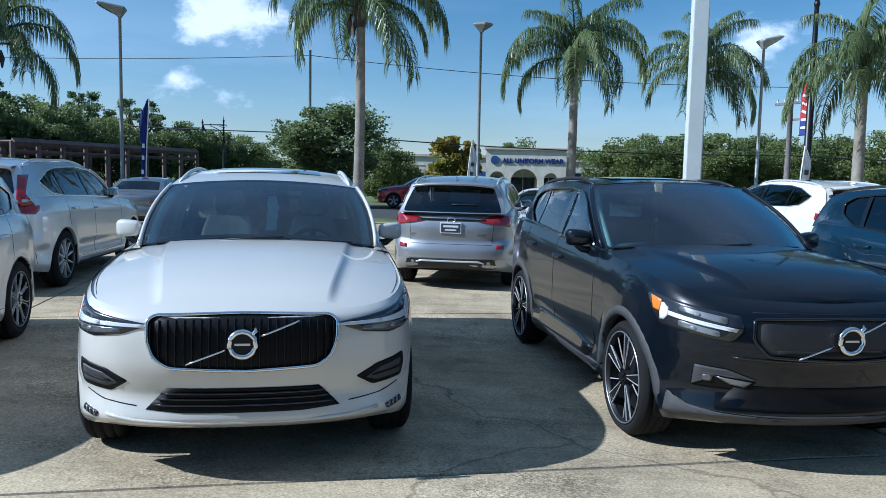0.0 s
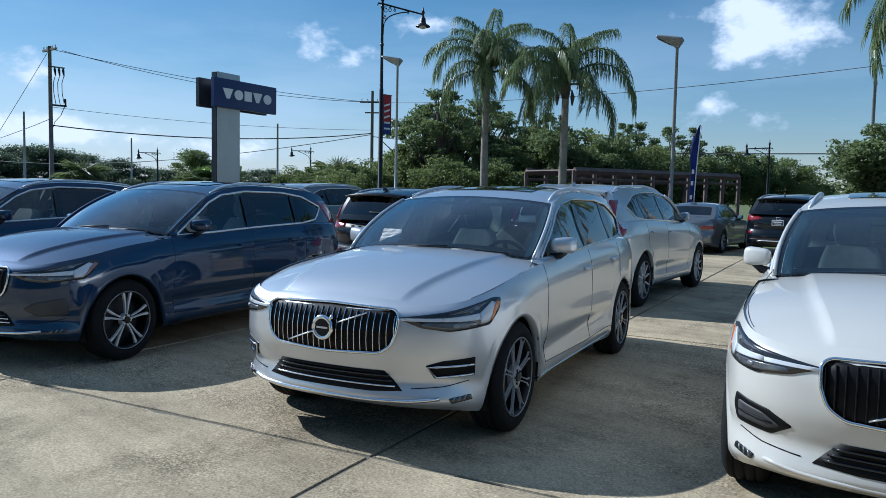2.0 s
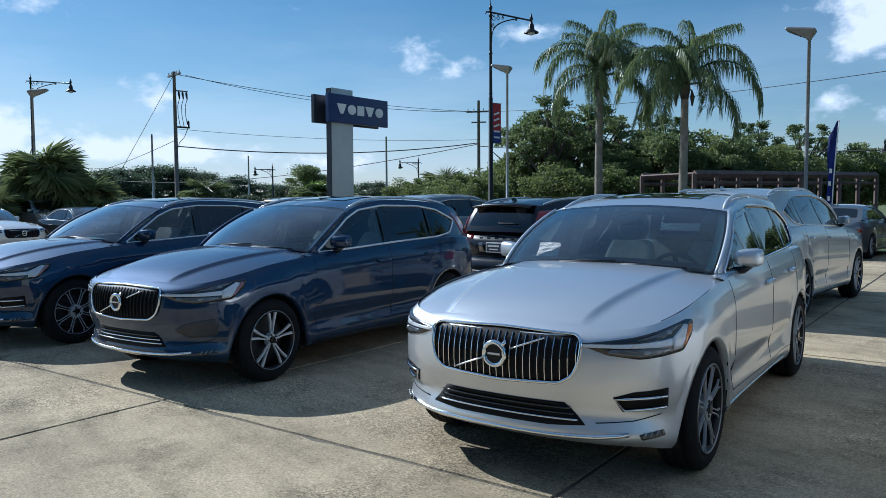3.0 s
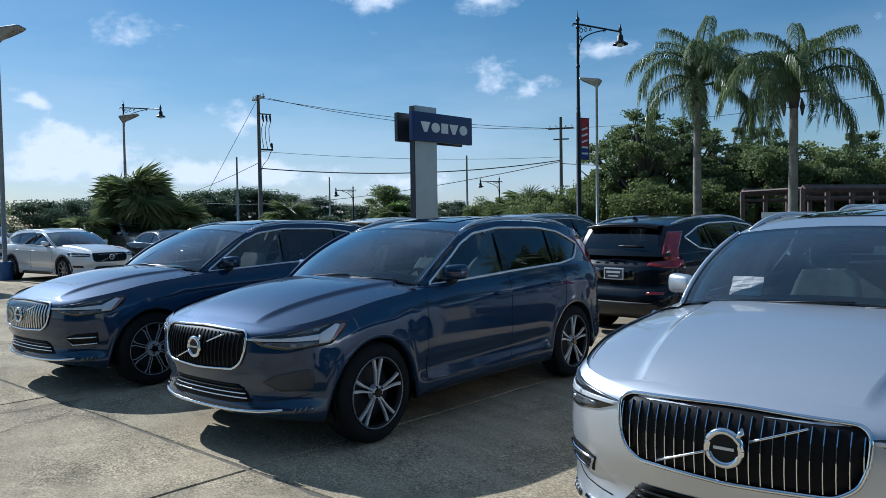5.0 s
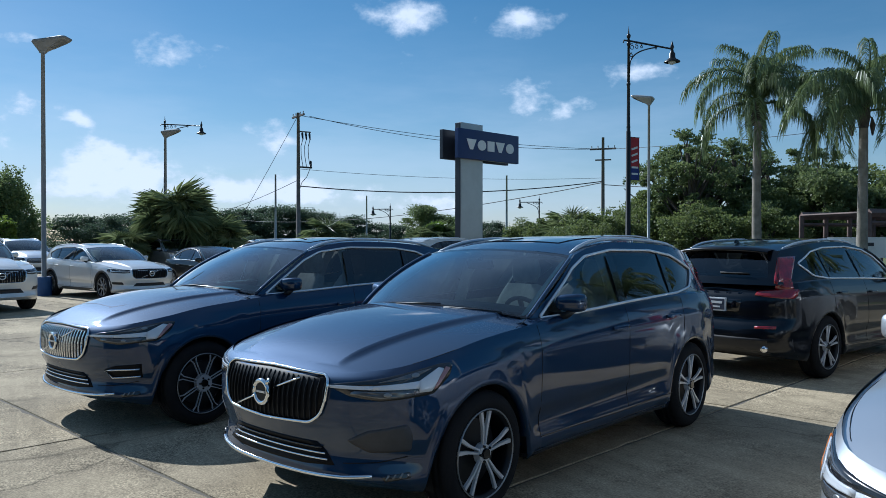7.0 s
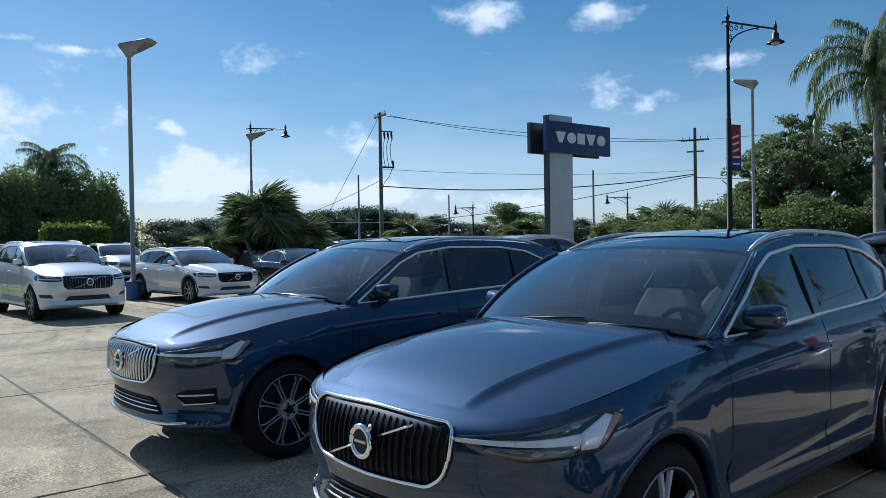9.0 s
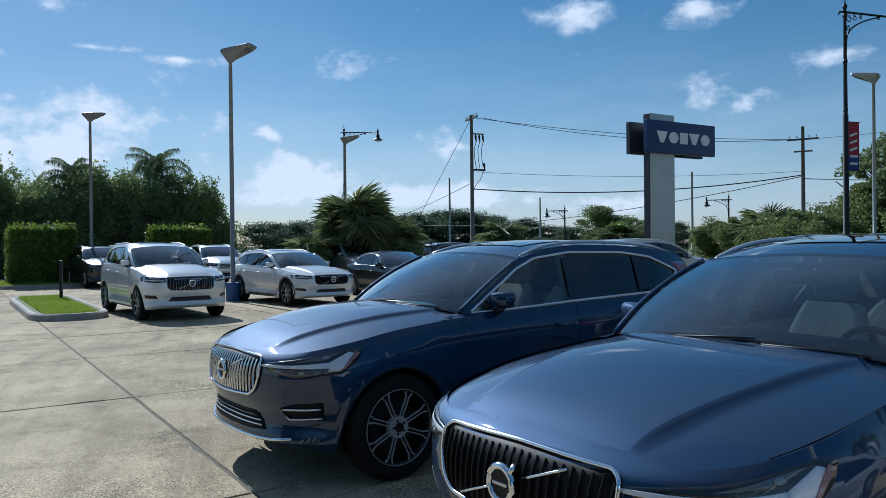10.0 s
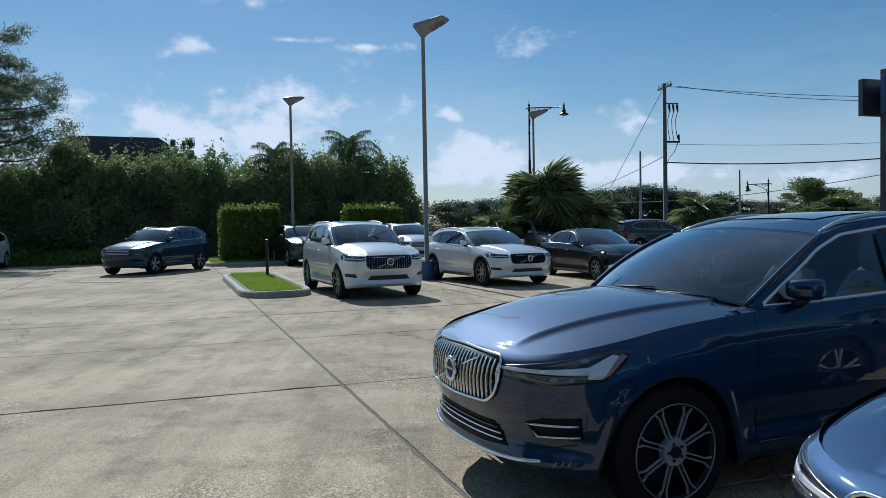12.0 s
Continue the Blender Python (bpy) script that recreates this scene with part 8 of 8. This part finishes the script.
def tall_hedge():
    """Overgrown hedge as high as a house: hundreds of leafy clumps, ragged on top."""
    ob = empty("tall_hedge", Matrix(), "overgrown dark green hedge as tall as a house", "hedge")
    rng = np.random.default_rng(21)
    a = np.array(at(88.2, 58)); b = np.array(at(121, 50))
    d = b - a
    nn = np.array([d[1], -d[0]]) / np.linalg.norm(d)
    if nn @ a < 0:
        nn = -nn
    def top(t):
        return 5.1 + 0.35 * np.sin(t * 11 + 0.9) + 0.3 * np.sin(t * 31) + 0.25 * np.sin(t * 77) - 2.2 * np.clip((0.07 - t) / 0.07, 0, 1) ** 2 - 0.9 * np.clip((t - 0.4) * 2, 0, 1)
    m = 620
    t = rng.uniform(0, 1, m)
    z = top(t) * rng.uniform(0.02, 1.0, m) ** 0.75
    dep = rng.uniform(-0.3, 0.5, m) + 0.9 * (z / 6) ** 2
    crest = rng.uniform(size=m) < 0.33
    z = np.where(crest, top(t) + rng.uniform(-0.4, 0.8, m), z)
    dep = np.where(crest, rng.uniform(0.4, 3.0, m), dep)
    rad = np.where(crest, rng.uniform(0.25, 0.6, m), rng.uniform(0.4, 0.95, m))
    c = np.stack([a[0] + t * d[0] + nn[0] * dep, a[1] + t * d[1] + nn[1] * dep, np.maximum(z, 0.3)], 1)
    n = 230000
    k = rng.choice(m, n, p=rad ** 2 / (rad ** 2).sum())
    e = rng.normal(size=(n, 3)); e /= np.linalg.norm(e, axis=1)[:, None]
    p = c[k] + e * (rad[k] * rng.uniform(0.3, 1.12, n) ** 0.6)[:, None]
    # long sprigs standing out of the crest
    q = c[rng.choice(np.nonzero(crest)[0], 260)]
    up = np.stack([rng.normal(0, 0.3, 260), rng.normal(0, 0.3, 260), np.ones(260)], 1)
    sp = (q[:, None] + up[:, None] * (np.linspace(0.2, 1.0, 14)[None, :, None] * rng.uniform(0.5, 1.5, 260)[:, None, None])).reshape(-1, 3)
    p = np.concatenate([p, sp + rng.normal(0, 0.07, sp.shape)])
    p[:, 2] = np.maximum(p[:, 2], 0.03)
    v, f = leaf_cloud(rng, p, 0.09)
    np_mesh("leaves", v, f, M_LEAF_HEDGE, ob, "dense dark leaves", "stuff")
    bm = bmesh.new()
    rows = []
    for k in np.linspace(0, 1, 40):
        w0 = a + k * d
        h = top(k) - 0.5
        rows.append([Vector((w0[0] + nn[0] * w, w0[1] + nn[1] * w, zz)) for w, zz in ((0.7, 0), (0.8, h * 0.6), (1.2, h), (2.6, h), (2.8, 0))])
    sheet(bm, rows)
    part("core", bm, M_BARK, ob, "dark inner twigs")


tall_hedge()


def low_plants():
    """Strip of ferns and low shrubs at the foot of the tall hedge."""
    ob = tagged(new("ground_cover"), "low green plants at the foot of the hedge", "plants", kind="stuff")
    rng = np.random.default_rng(31)
    m = 420
    u, v = rng.uniform(-51.5, -46.6, m), rng.uniform(-16.0, 3.6, m)
    c = np.stack([CU * u - SU * v, SU * u + CU * v, rng.uniform(0.05, 0.35, m)], 1)
    p = (c[:, None] + rng.normal(0, 1, (m, 60, 3)) * np.array([0.28, 0.28, 0.16])).reshape(-1, 3)
    p[:, 2] = np.abs(p[:, 2] - 0.0)
    vv, ff = leaf_cloud(rng, p, 0.09, 0.5, 2.6)
    np_mesh("leaves", vv, ff, M_LEAF_BOX, ob, "", "stuff")


low_plants()
plant(3, -55.0, -12.1, 7.4, 0.6, 20, "open tree rising out of the tall hedge")
plant(2, -50.5, -20.5, 4.2, 1.1, 60, "bushy tree at the end of the tall hedge")

# palms
def frond_mesh(seed, length, e0, e1, leaflets, lw, ll):
    """A plumed leaf along +x: rib arching from elevation e0 to e1, leaflets hanging from it."""
    rng = np.random.default_rng(seed)
    n = 16
    rib = [np.zeros(3)]
    for k in range(n):
        u = (k + 0.5) / n
        ang = e0 + (e1 - e0) * (u * u * (3 - 2 * u) * 0.6 + 0.4 * u)
        rib.append(rib[-1] + np.array([math.cos(ang), 0, math.sin(ang)]) * length / n)
    rib = np.array(rib)
    vs, fs = [], []
    for k in range(leaflets):
        u = min(max(0.12 + 0.88 * (k + rng.uniform(-0.4, 0.4)) / leaflets, 0.05), 0.998)
        t = u * n
        i = int(t); fr = t - i
        b = rib[i] * (1 - fr) + rib[i + 1] * fr
        fw = rib[i + 1] - rib[i]; fw /= np.linalg.norm(fw)
        nu = np.cross([0, 1.0, 0], fw) * -1.0
        for sd in (-1, 1):
            l = ll * (0.5 + 0.5 * math.sin(min(1.0, u * 1.05 + 0.15) * 2.75)) * rng.uniform(0.75, 1.2)
            phi = rng.uniform(-0.3, 0.6)
            d = np.array([0, sd, 0.0]) * math.cos(phi) * 0.8 + nu * math.sin(phi) * 0.7 + fw * rng.uniform(0.35, 0.9)
            d /= np.linalg.norm(d)
            mid = b + d * l * 0.3
            dn = d * 0.5 + np.array([0, 0, -0.9])
            low = mid + dn / np.linalg.norm(dn) * l * 0.38
            tip = low + (dn * 0.12 + np.array([0, 0, -0.98])) * l * 0.42
            w = np.cross(d, [0, 0, 1.0]) + rng.normal(0, 0.25, 3); w = w / np.linalg.norm(w) * lw
            j = len(vs)
            vs += [b - w * 0.5, b + w * 0.5, mid + w, mid - w, low + w * 0.8, low - w * 0.8, tip]
            fs += [(j, j + 1, j + 2, j + 3), (j + 3, j + 2, j + 4, j + 5), (j + 5, j + 4, j + 6)]
    bm = bmesh.new()
    tube(bm, [Vector(p) for p in rib], [0.04 - 0.033 * k / n for k in range(n + 1)], 5)
    bm.verts.ensure_lookup_table()
    v0 = [tuple(v.co) for v in bm.verts]
    bm.verts.index_update()
    f0 = [tuple(v.index for v in f.verts) for f in bm.faces]
    bm.free()
    o = len(v0)
    me = bpy.data.meshes.new("frond")
    me.from_pydata(v0 + [tuple(v) for v in vs], [], f0 + [tuple(c + o for c in f) for f in fs])
    me.materials.append(M_PALM)
    return me


FRONDS = [frond_mesh(1, 2.6, 1.5, 0.0, 110, 0.014, 0.66), frond_mesh(2, 3.1, 1.25, -1.1, 118, 0.014, 0.76), frond_mesh(3, 3.2, 0.9, -1.45, 118, 0.014, 0.78), frond_mesh(4, 2.9, 0.35, -1.55, 110, 0.014, 0.74)]


def feather_palm(x, y, h, seed, label, s=1.0):
    """Ringed grey trunk, brown boot, and drooping feather leaves."""
    rng = np.random.default_rng(seed)
    ob = empty("palm_tree", pose(x, y, 0, 0, 0, rng.uniform(0, 360)), label, "palm tree", "street palms")
    bm = bmesh.new()
    zs = np.linspace(0, h, 40)
    tube(bm, [(0.06 * math.sin(z * 0.4), 0.05 * math.sin(z * 0.3 + 1), z - 0.05) for z in zs], [0.19 - 0.05 * z / h + 0.09 * math.exp(-z * 2) + 0.006 * (k % 2) for k, z in enumerate(zs)], 12)
    part("trunk", bm, M_PALM_BARK, ob, "grey ringed palm trunk", True)
    bm = tube(bmesh.new(), [(0, 0, h - 0.5), (0, 0, h - 0.1), (0, 0, h + 0.35), (0, 0, h + 0.6)], [0.15, 0.22, 0.2, 0.08], 10)
    part("crown_boot", bm, M_BARK, ob, "brown fibrous crown boot", True)
    n = 20
    for k in range(n):
        a = 137.5 * k + rng.uniform(-30, 30)
        t = k / n
        f = new("frond", FRONDS[min(3, int(t * 4.2))])
        f.parent = ob
        sc = s * rng.uniform(0.85, 1.1)
        f.matrix_basis = Matrix.Translation((0, 0, h + 0.4 - 0.35 * t)) @ pose(0, 0, 0, 0, 0, a) @ pose(0, 0, 0, rng.uniform(-16, 16), rng.uniform(-9, 9), 0) @ Matrix.Diagonal((sc, sc, sc, 1))
    for k in range(2):
        a = 6.28 * rng.uniform()
        bm = tube(bmesh.new(), [(0.14 * math.cos(a), 0.14 * math.sin(a), h - 0.05), (0.32 * math.cos(a), 0.32 * math.sin(a), h - 0.12), (0.36 * math.cos(a), 0.36 * math.sin(a), h - 0.4), (0.35 * math.cos(a), 0.35 * math.sin(a), h - 0.75)], [0.025, 0.03, 0.1, 0.03], 7)
        part("fruit_stalk", bm, M_BARK, ob, "hanging brown fruit stalk", True)
    return ob


feather_palm(-24.16, 27.03, 6.9, 1, "tall feather palm with drooping leaves by the street", 1.25)
feather_palm(-20.1, 27.4, 6.1, 2, "feather palm with drooping leaves by the street", 1.22)
feather_palm(*at(12.8, 26), 7.0, 3, "tall feather palm behind the white SUV", 1.2)
feather_palm(*at(-2.9, 29), 5.9, 4, "full feather palm beside the shop", 1.15)
feather_palm(*at(-11.8, 33), 5.9, 5, "feather palm behind the white pole", 1.12)
feather_palm(*at(-22.0, 27), 5.0, 6, "feather palm with an orange boot", 1.1)
feather_palm(-59.4, -2.1, 6.1, 7, "feather palm rising out of the tall hedge", 1.0)
feather_palm(-56.2, -6.7, 5.3, 8, "feather palm rising out of the tall hedge", 0.85)


def fan_palm(x, y, h, s, seed, label, n=34):
    """Short trunk and a ball of pleated fan leaves."""
    rng = np.random.default_rng(seed)
    ob = empty("fan_palm", pose(x, y, 0), label, "palm tree", "fan palms")
    part("trunk", tube(bmesh.new(), [(0, 0, -0.05), (0.03, 0, h * 0.5), (0, 0, h)], [0.24 * s, 0.19 * s, 0.2 * s], 10), M_BARK, ob, "rough palm trunk", True)
    if "fan" not in FANS:
        bm = bmesh.new()
        tube(bm, [(0, 0, 0), (0.5, 0, 0.06), (0.9, 0, 0.0)], 0.018, 5)
        r2 = np.random.default_rng(3)
        tip_turn = Matrix.Rotation(0.55, 3, "Y")
        for k in range(34):
            # pleats spread from the end of the stalk; the blade nods and its split tips hang
            a = -2.3 + 4.6 * k / 33
            l = 1.05 * (0.72 + 0.28 * math.cos(a * 0.6)) * r2.uniform(0.8, 1.15)
            d = tip_turn @ Vector((math.cos(a), math.sin(a), 0.16 * (k % 2)))
            nrm = (tip_turn @ Vector((-math.sin(a), math.cos(a), 0))) * 0.026
            b = Vector((0.9, 0, 0))
            m = b + d * l * 0.55
            t = b + d * l * 0.98 + Vector((0, 0, -0.1 - 0.2 * r2.uniform()))
            v = [bm.verts.new(q) for q in (b, m + nrm, t, m - nrm)]
            bm.faces.new((v[0], v[1], v[2])); bm.faces.new((v[0], v[2], v[3]))
        me = bpy.data.meshes.new("fan_leaf")
        bm.to_mesh(me); bm.free()
        me.materials.append(M_FAN)
        FANS["fan"] = me
    for k in range(n):
        t = (k + 0.5) / n
        f = new("fan_leaf", FANS["fan"])
        f.parent = ob
        el = math.degrees(math.asin(0.97 - 1.75 * t)) + rng.uniform(-14, 14)
        sc = s * rng.uniform(0.72, 1.25)
        f.matrix_basis = Matrix.Translation((0, 0, h)) @ pose(0, 0, 0, 0, 0, 137.5 * k + rng.uniform(-12, 12)) @ pose(0, 0, 0, rng.uniform(-55, 55), -el, 0) @ Matrix.Diagonal((sc * (1 - 0.2 * max(0, math.sin(radians(el)))), sc, sc, 1))
    return ob


FANS = {}
fan_palm(-40.2, 7.7, 2.75, 1.08, 1, "round fan palm behind the parked cars", 58)
fan_palm(-40.6, 9.5, 1.7, 0.9, 2, "low fan palm beside the taller one", 36)
fan_palm(-39.9, 5.6, 1.3, 0.8, 3, "low fan palm near the lamp post", 34)
fan_palm(-53.5, 20.0, 1.8, 1.1, 4, "fan palm by the utility pole", 30)
fan_palm(-45.0, 34.5, 2.4, 1.1, 5, "fan palm near the grey lamp post", 30)
fan_palm(-51.0, 27.0, 1.6, 1.2, 6, "fan palm behind the pylon sign", 34)


def pine():
    ob = empty("pine_tree", pose(-46.0, -19.6, 0), "tall sparse pine at the end of the hedge", "tree")
    rng = np.random.default_rng(5)
    part("trunk", tube(bmesh.new(), [(0, 0, 0), (0.15, 0, 6), (0.0, 0.2, 11.6)], [0.32, 0.22, 0.05], 9), M_BARK, ob, "dark straight trunk", True)
    pts = []
    for k in range(34):
        z = 5.0 + 6.4 * (k / 34)
        a, l = 2.4 * k + rng.uniform(-0.5, 0.5), (4.3 - 0.32 * (z - 5.2)) * rng.uniform(0.55, 1.1)
        e = Vector((math.cos(a) * l, math.sin(a) * l, z + rng.uniform(0.05, 0.35) * l))
        mid = Vector((0, 0, z)).lerp(e, 0.55) + Vector((0, 0, -0.15))
        part("limb", tube(bmesh.new(), [(0, 0, z), mid, e], [0.07, 0.045, 0.015], 5), M_BARK, ob)
        for _ in range(9):
            t = rng.uniform(0.4, 1.05)
            c = np.array(Vector((0, 0, z)).lerp(e, t)) + rng.normal(0, 0.32, 3)
            pts.append(c + rng.normal(0, 0.19, (110, 3)) * np.array([1.3, 1.3, 0.7]))
    v, f = leaf_cloud(rng, np.concatenate(pts), 0.04, 0.4, 7)
    np_mesh("needles", v, f, M_PINE, ob, "thin tufts of needles", "stuff")


pine()

# ---- buildings ----
def gable_arch(bm, y, x0, x1, z0, z1, arches, depth):
    """Wall along x at depth y, pierced by round-headed openings (centre, half width, springing)."""
    xs = sorted({x0, x1} | {c + s * w for c, w, _ in arches for s in (-1, 1)})
    def quad(a, b, c, d):
        for dy in (y, y + depth):
            bm.faces.new([bm.verts.new((px, dy, pz)) for px, pz in (a, b, c, d)])
    for a, b in zip(xs, xs[1:]):
        arch = next(((c, w, s) for c, w, s in arches if abs(c - (a + b) / 2) < 0.01), None)
        if not arch:
            quad((a, z0), (b, z0), (b, z1), (a, z1))
            continue
        c, w, s = arch
        pts = [(c + w * math.cos(t), s + w * math.sin(t)) for t in np.linspace(math.pi, 0, 13)]
        for p, q in zip(pts, pts[1:]):
            quad(p, q, (q[0], z1), (p[0], z1))
            bm.faces.new([bm.verts.new(v) for v in ((p[0], y, p[1]), (q[0], y, q[1]), (q[0], y + depth, q[1]), (p[0], y + depth, p[1]))])
        for px in (a, b):
            bm.faces.new([bm.verts.new(v) for v in ((px, y, z0), (px, y, s), (px, y + depth, s), (px, y + depth, z0))])
    return bm


def shop():
    """Low stucco shop with a raised arcade and blue awnings."""
    g = -0.4
    ob = empty("shop_building", pose(-0.6, 60.5, g, 0, 0, 2.0), "cream stucco shop with arches and blue awnings", "building")
    bm = gable_arch(bmesh.new(), 0, -2.95, 3.25, 0, 4.3, [(-2.06, 0.58, 2.05), (0.03, 1.05, 1.8), (2.1, 0.52, 2.05)], 0.4)
    part("arcade_wall", bm, M_STUCCO, ob)
    part("arcade_cornice", box(bmesh.new(), -3.1, 3.4, -0.15, 0.55, 4.3, 4.5, 0.02), M_STUCCO_TRIM, ob, "darker cornice")
    part("side_wing", box(bmesh.new(), -9.3, -2.9, 1.2, 9, 0, 3.7), M_STUCCO, ob)
    part("side_wing", box(bmesh.new(), 3.25, 7.4, 1.2, 9, 0, 3.5), M_STUCCO, ob)
    part("wing_cornice", box(bmesh.new(), -9.4, -2.9, 1.05, 9.1, 3.7, 3.88), M_STUCCO_TRIM, ob)
    part("wing_cornice", box(bmesh.new(), 3.25, 7.5, 1.05, 9.1, 3.5, 3.68), M_STUCCO_TRIM, ob)
    part("inner_wall", box(bmesh.new(), -2.9, 3.25, 3.0, 9, 0, 4.2), M_STUCCO, ob)
    for x, w in ((-2.06, 0.55), (0.03, 0.95), (2.1, 0.5)):
        d = part("glass_door", box(bmesh.new(), x - w, x + w, 2.9, 2.98, 0, 2.2), M_GLOSS, ob, "dark glass door")
        part("door_frame", box(bmesh.new(), x - 0.03, x + 0.03, 2.86, 2.9, 0, 2.2), M_SIGN_GREY, d)
    part("roof", box(bmesh.new(), -9.2, 7.3, 1.3, 9, 3.3, 3.5), M_ROOF_DARK, ob)
    for x0, x1 in ((-4.2, -2.97), (3.3, 5.4)):
        bm = bmesh.new()
        a = [Vector((x0, 1.19, 2.6)), Vector((x1, 1.19, 2.6)), Vector((x1, 0.1, 1.9)), Vector((x0, 0.1, 1.9)), Vector((x1, 0.1, 1.65)), Vector((x0, 0.1, 1.65))]
        v = [bm.verts.new(p) for p in a]
        bm.faces.new(v[:4]); bm.faces.new((v[3], v[2], v[4], v[5]))
        bmesh.ops.solidify(bm, geom=list(bm.faces), thickness=0.03)
        part("awning", bm, M_AWNING, ob, "blue cloth awning")
    sg = bpy.data.curves.new("lettering", "FONT")
    sg.body, sg.size, sg.extrude, sg.align_x = "ALL UNIFORM WEAR", 0.5, 0.03, "CENTER"
    t = new("lettering", sg)
    t.parent, t.matrix_basis = ob, Matrix.Translation((0.68, -0.05, 3.3)) @ pose(0, 0, 0, 90, 0, 0)
    t["label"] = "blue raised shop lettering"
    sg.materials.append(M_LETTER)
    sg.offset = 0.02
    bm = bmesh.new()
    bmesh.ops.create_cone(bm, cap_ends=True, segments=18, radius1=0.34, radius2=0.34, depth=0.06, matrix=Matrix.Translation((-2.25, -0.04, 3.5)) @ pose(0, 0, 0, 90))
    part("sign_disc", bm, M_AWNING, ob, "round blue and green sign shape")
    for k in range(5):
        part("wall_band", box(bmesh.new(), -9.32, -7.6 if k % 2 else -7.9, 1.16, 1.2, 0.5 + 0.62 * k, 0.56 + 0.62 * k), M_STUCCO_TRIM, ob)


shop()


def pergola():
    """Unfinished brown steel frame under the trees."""
    a, b = Vector((*at(35.8, 38), 0)), Vector((*at(24.3, 46), 0))
    d = (b - a)
    n = Vector((-d.y, d.x, 0)).normalized() * 4.0
    ob = empty("steel_frame", Matrix(), "rust brown open steel frame under the trees", "structure")
    for k in range(10):
        for row in (0, 1):
            p = a + d * (k / 9) + n * row
            part("post", tube(bmesh.new(), [p, p + Vector((0, 0, 2.75))], 0.11, 6), M_STEEL_BROWN, ob)
    for row in (0, 1):
        for z in (2.75, 2.35):
            part("beam", tube(bmesh.new(), [a + n * row + Vector((0, 0, z)), b + n * row + Vector((0, 0, z))], 0.17 if z > 2.5 else 0.08, 4), M_STEEL_BROWN, ob)
    for k in range(19):
        p = a + d * (k / 18)
        part("rafter", tube(bmesh.new(), [p + Vector((0, 0, 2.76)), p + n + Vector((0, 0, 2.76))], 0.06, 4), M_STEEL_BROWN, ob)


pergola()


def site_sign(x, y, turn):
    """White printed board on two posts; the print is plain bars."""
    ob = empty("site_sign", pose(x, y, 0, 0, 0, turn), "white board with dark print by the steel frame", "sign")
    for a in (-0.8, 0.8):
        part("post", box(bmesh.new(), a - 0.04, a + 0.04, 0.03, 0.1, -0.05, 1.8, 0.005), M_STEEL_BROWN, ob)
    f = part("board", box(bmesh.new(), -0.95, 0.95, -0.02, 0.027, 1.0, 1.74, 0.006), M_WHITE, ob)
    for a, b, z in ((-0.8, -0.25, 1.42), (0.1, 0.55, 1.42), (-0.75, 0.3, 1.18)):
        part("dark_bar", box(bmesh.new(), a, b, -0.026, -0.018, z, z + 0.12), M_SIGN_DARK, f)


site_sign(-20.55, 27.75, 33)


def dark_roof():
    ob = empty("far_building", pose(-75.5, -23.6, 0, 0, 0, 110), "dark shingled roof rising over the hedge", "building")
    part("wall", box(bmesh.new(), -4.2, 4.2, -4, 4, 0, 6.6), M_STUCCO, ob)
    bm = bmesh.new()
    sheet(bm, [[Vector((x * s, y * s, z)) for x, y in ((-4.6, -4.4), (4.6, -4.4), (4.6, 4.4), (-4.6, 4.4), (-4.6, -4.4))] for s, z in ((1.05, 6.5), (1.0, 7.8), (0.9, 8.9), (0.74, 9.5), (0.0, 9.6))])
    part("roof", bm, M_ROOF_DARK, ob, "dark mansard roof")


dark_roof()


def unseen_front():
    """Unseen plain front closing the lot, added to darken the cars' reflections."""
    ob = empty("wall_south", Matrix.Translation(lot(12, -17, 0)) @ pose(0, 0, 0, 0, 0, LOT), "unseen plain grey front with dark panes, added to darken reflections", "building", kind="structure")
    part("wall", box(bmesh.new(), -26, 26, -6, 0, 0, 6.5), M_SIGN_GREY, ob, "grey panelled wall")
    for k in range(12):
        part("glass_pane", box(bmesh.new(), -25 + 4.2 * k, -21 + 4.2 * k, 0.003, 0.05, 0.15, 4.2), M_GLOSS, ob, "dark pane of the added front")
    part("canopy", box(bmesh.new(), -26.2, 26.2, 0.003, 1.6, 4.6, 5.0), M_SIGN_DARK, ob, "dark canopy of the added front")


unseen_front()
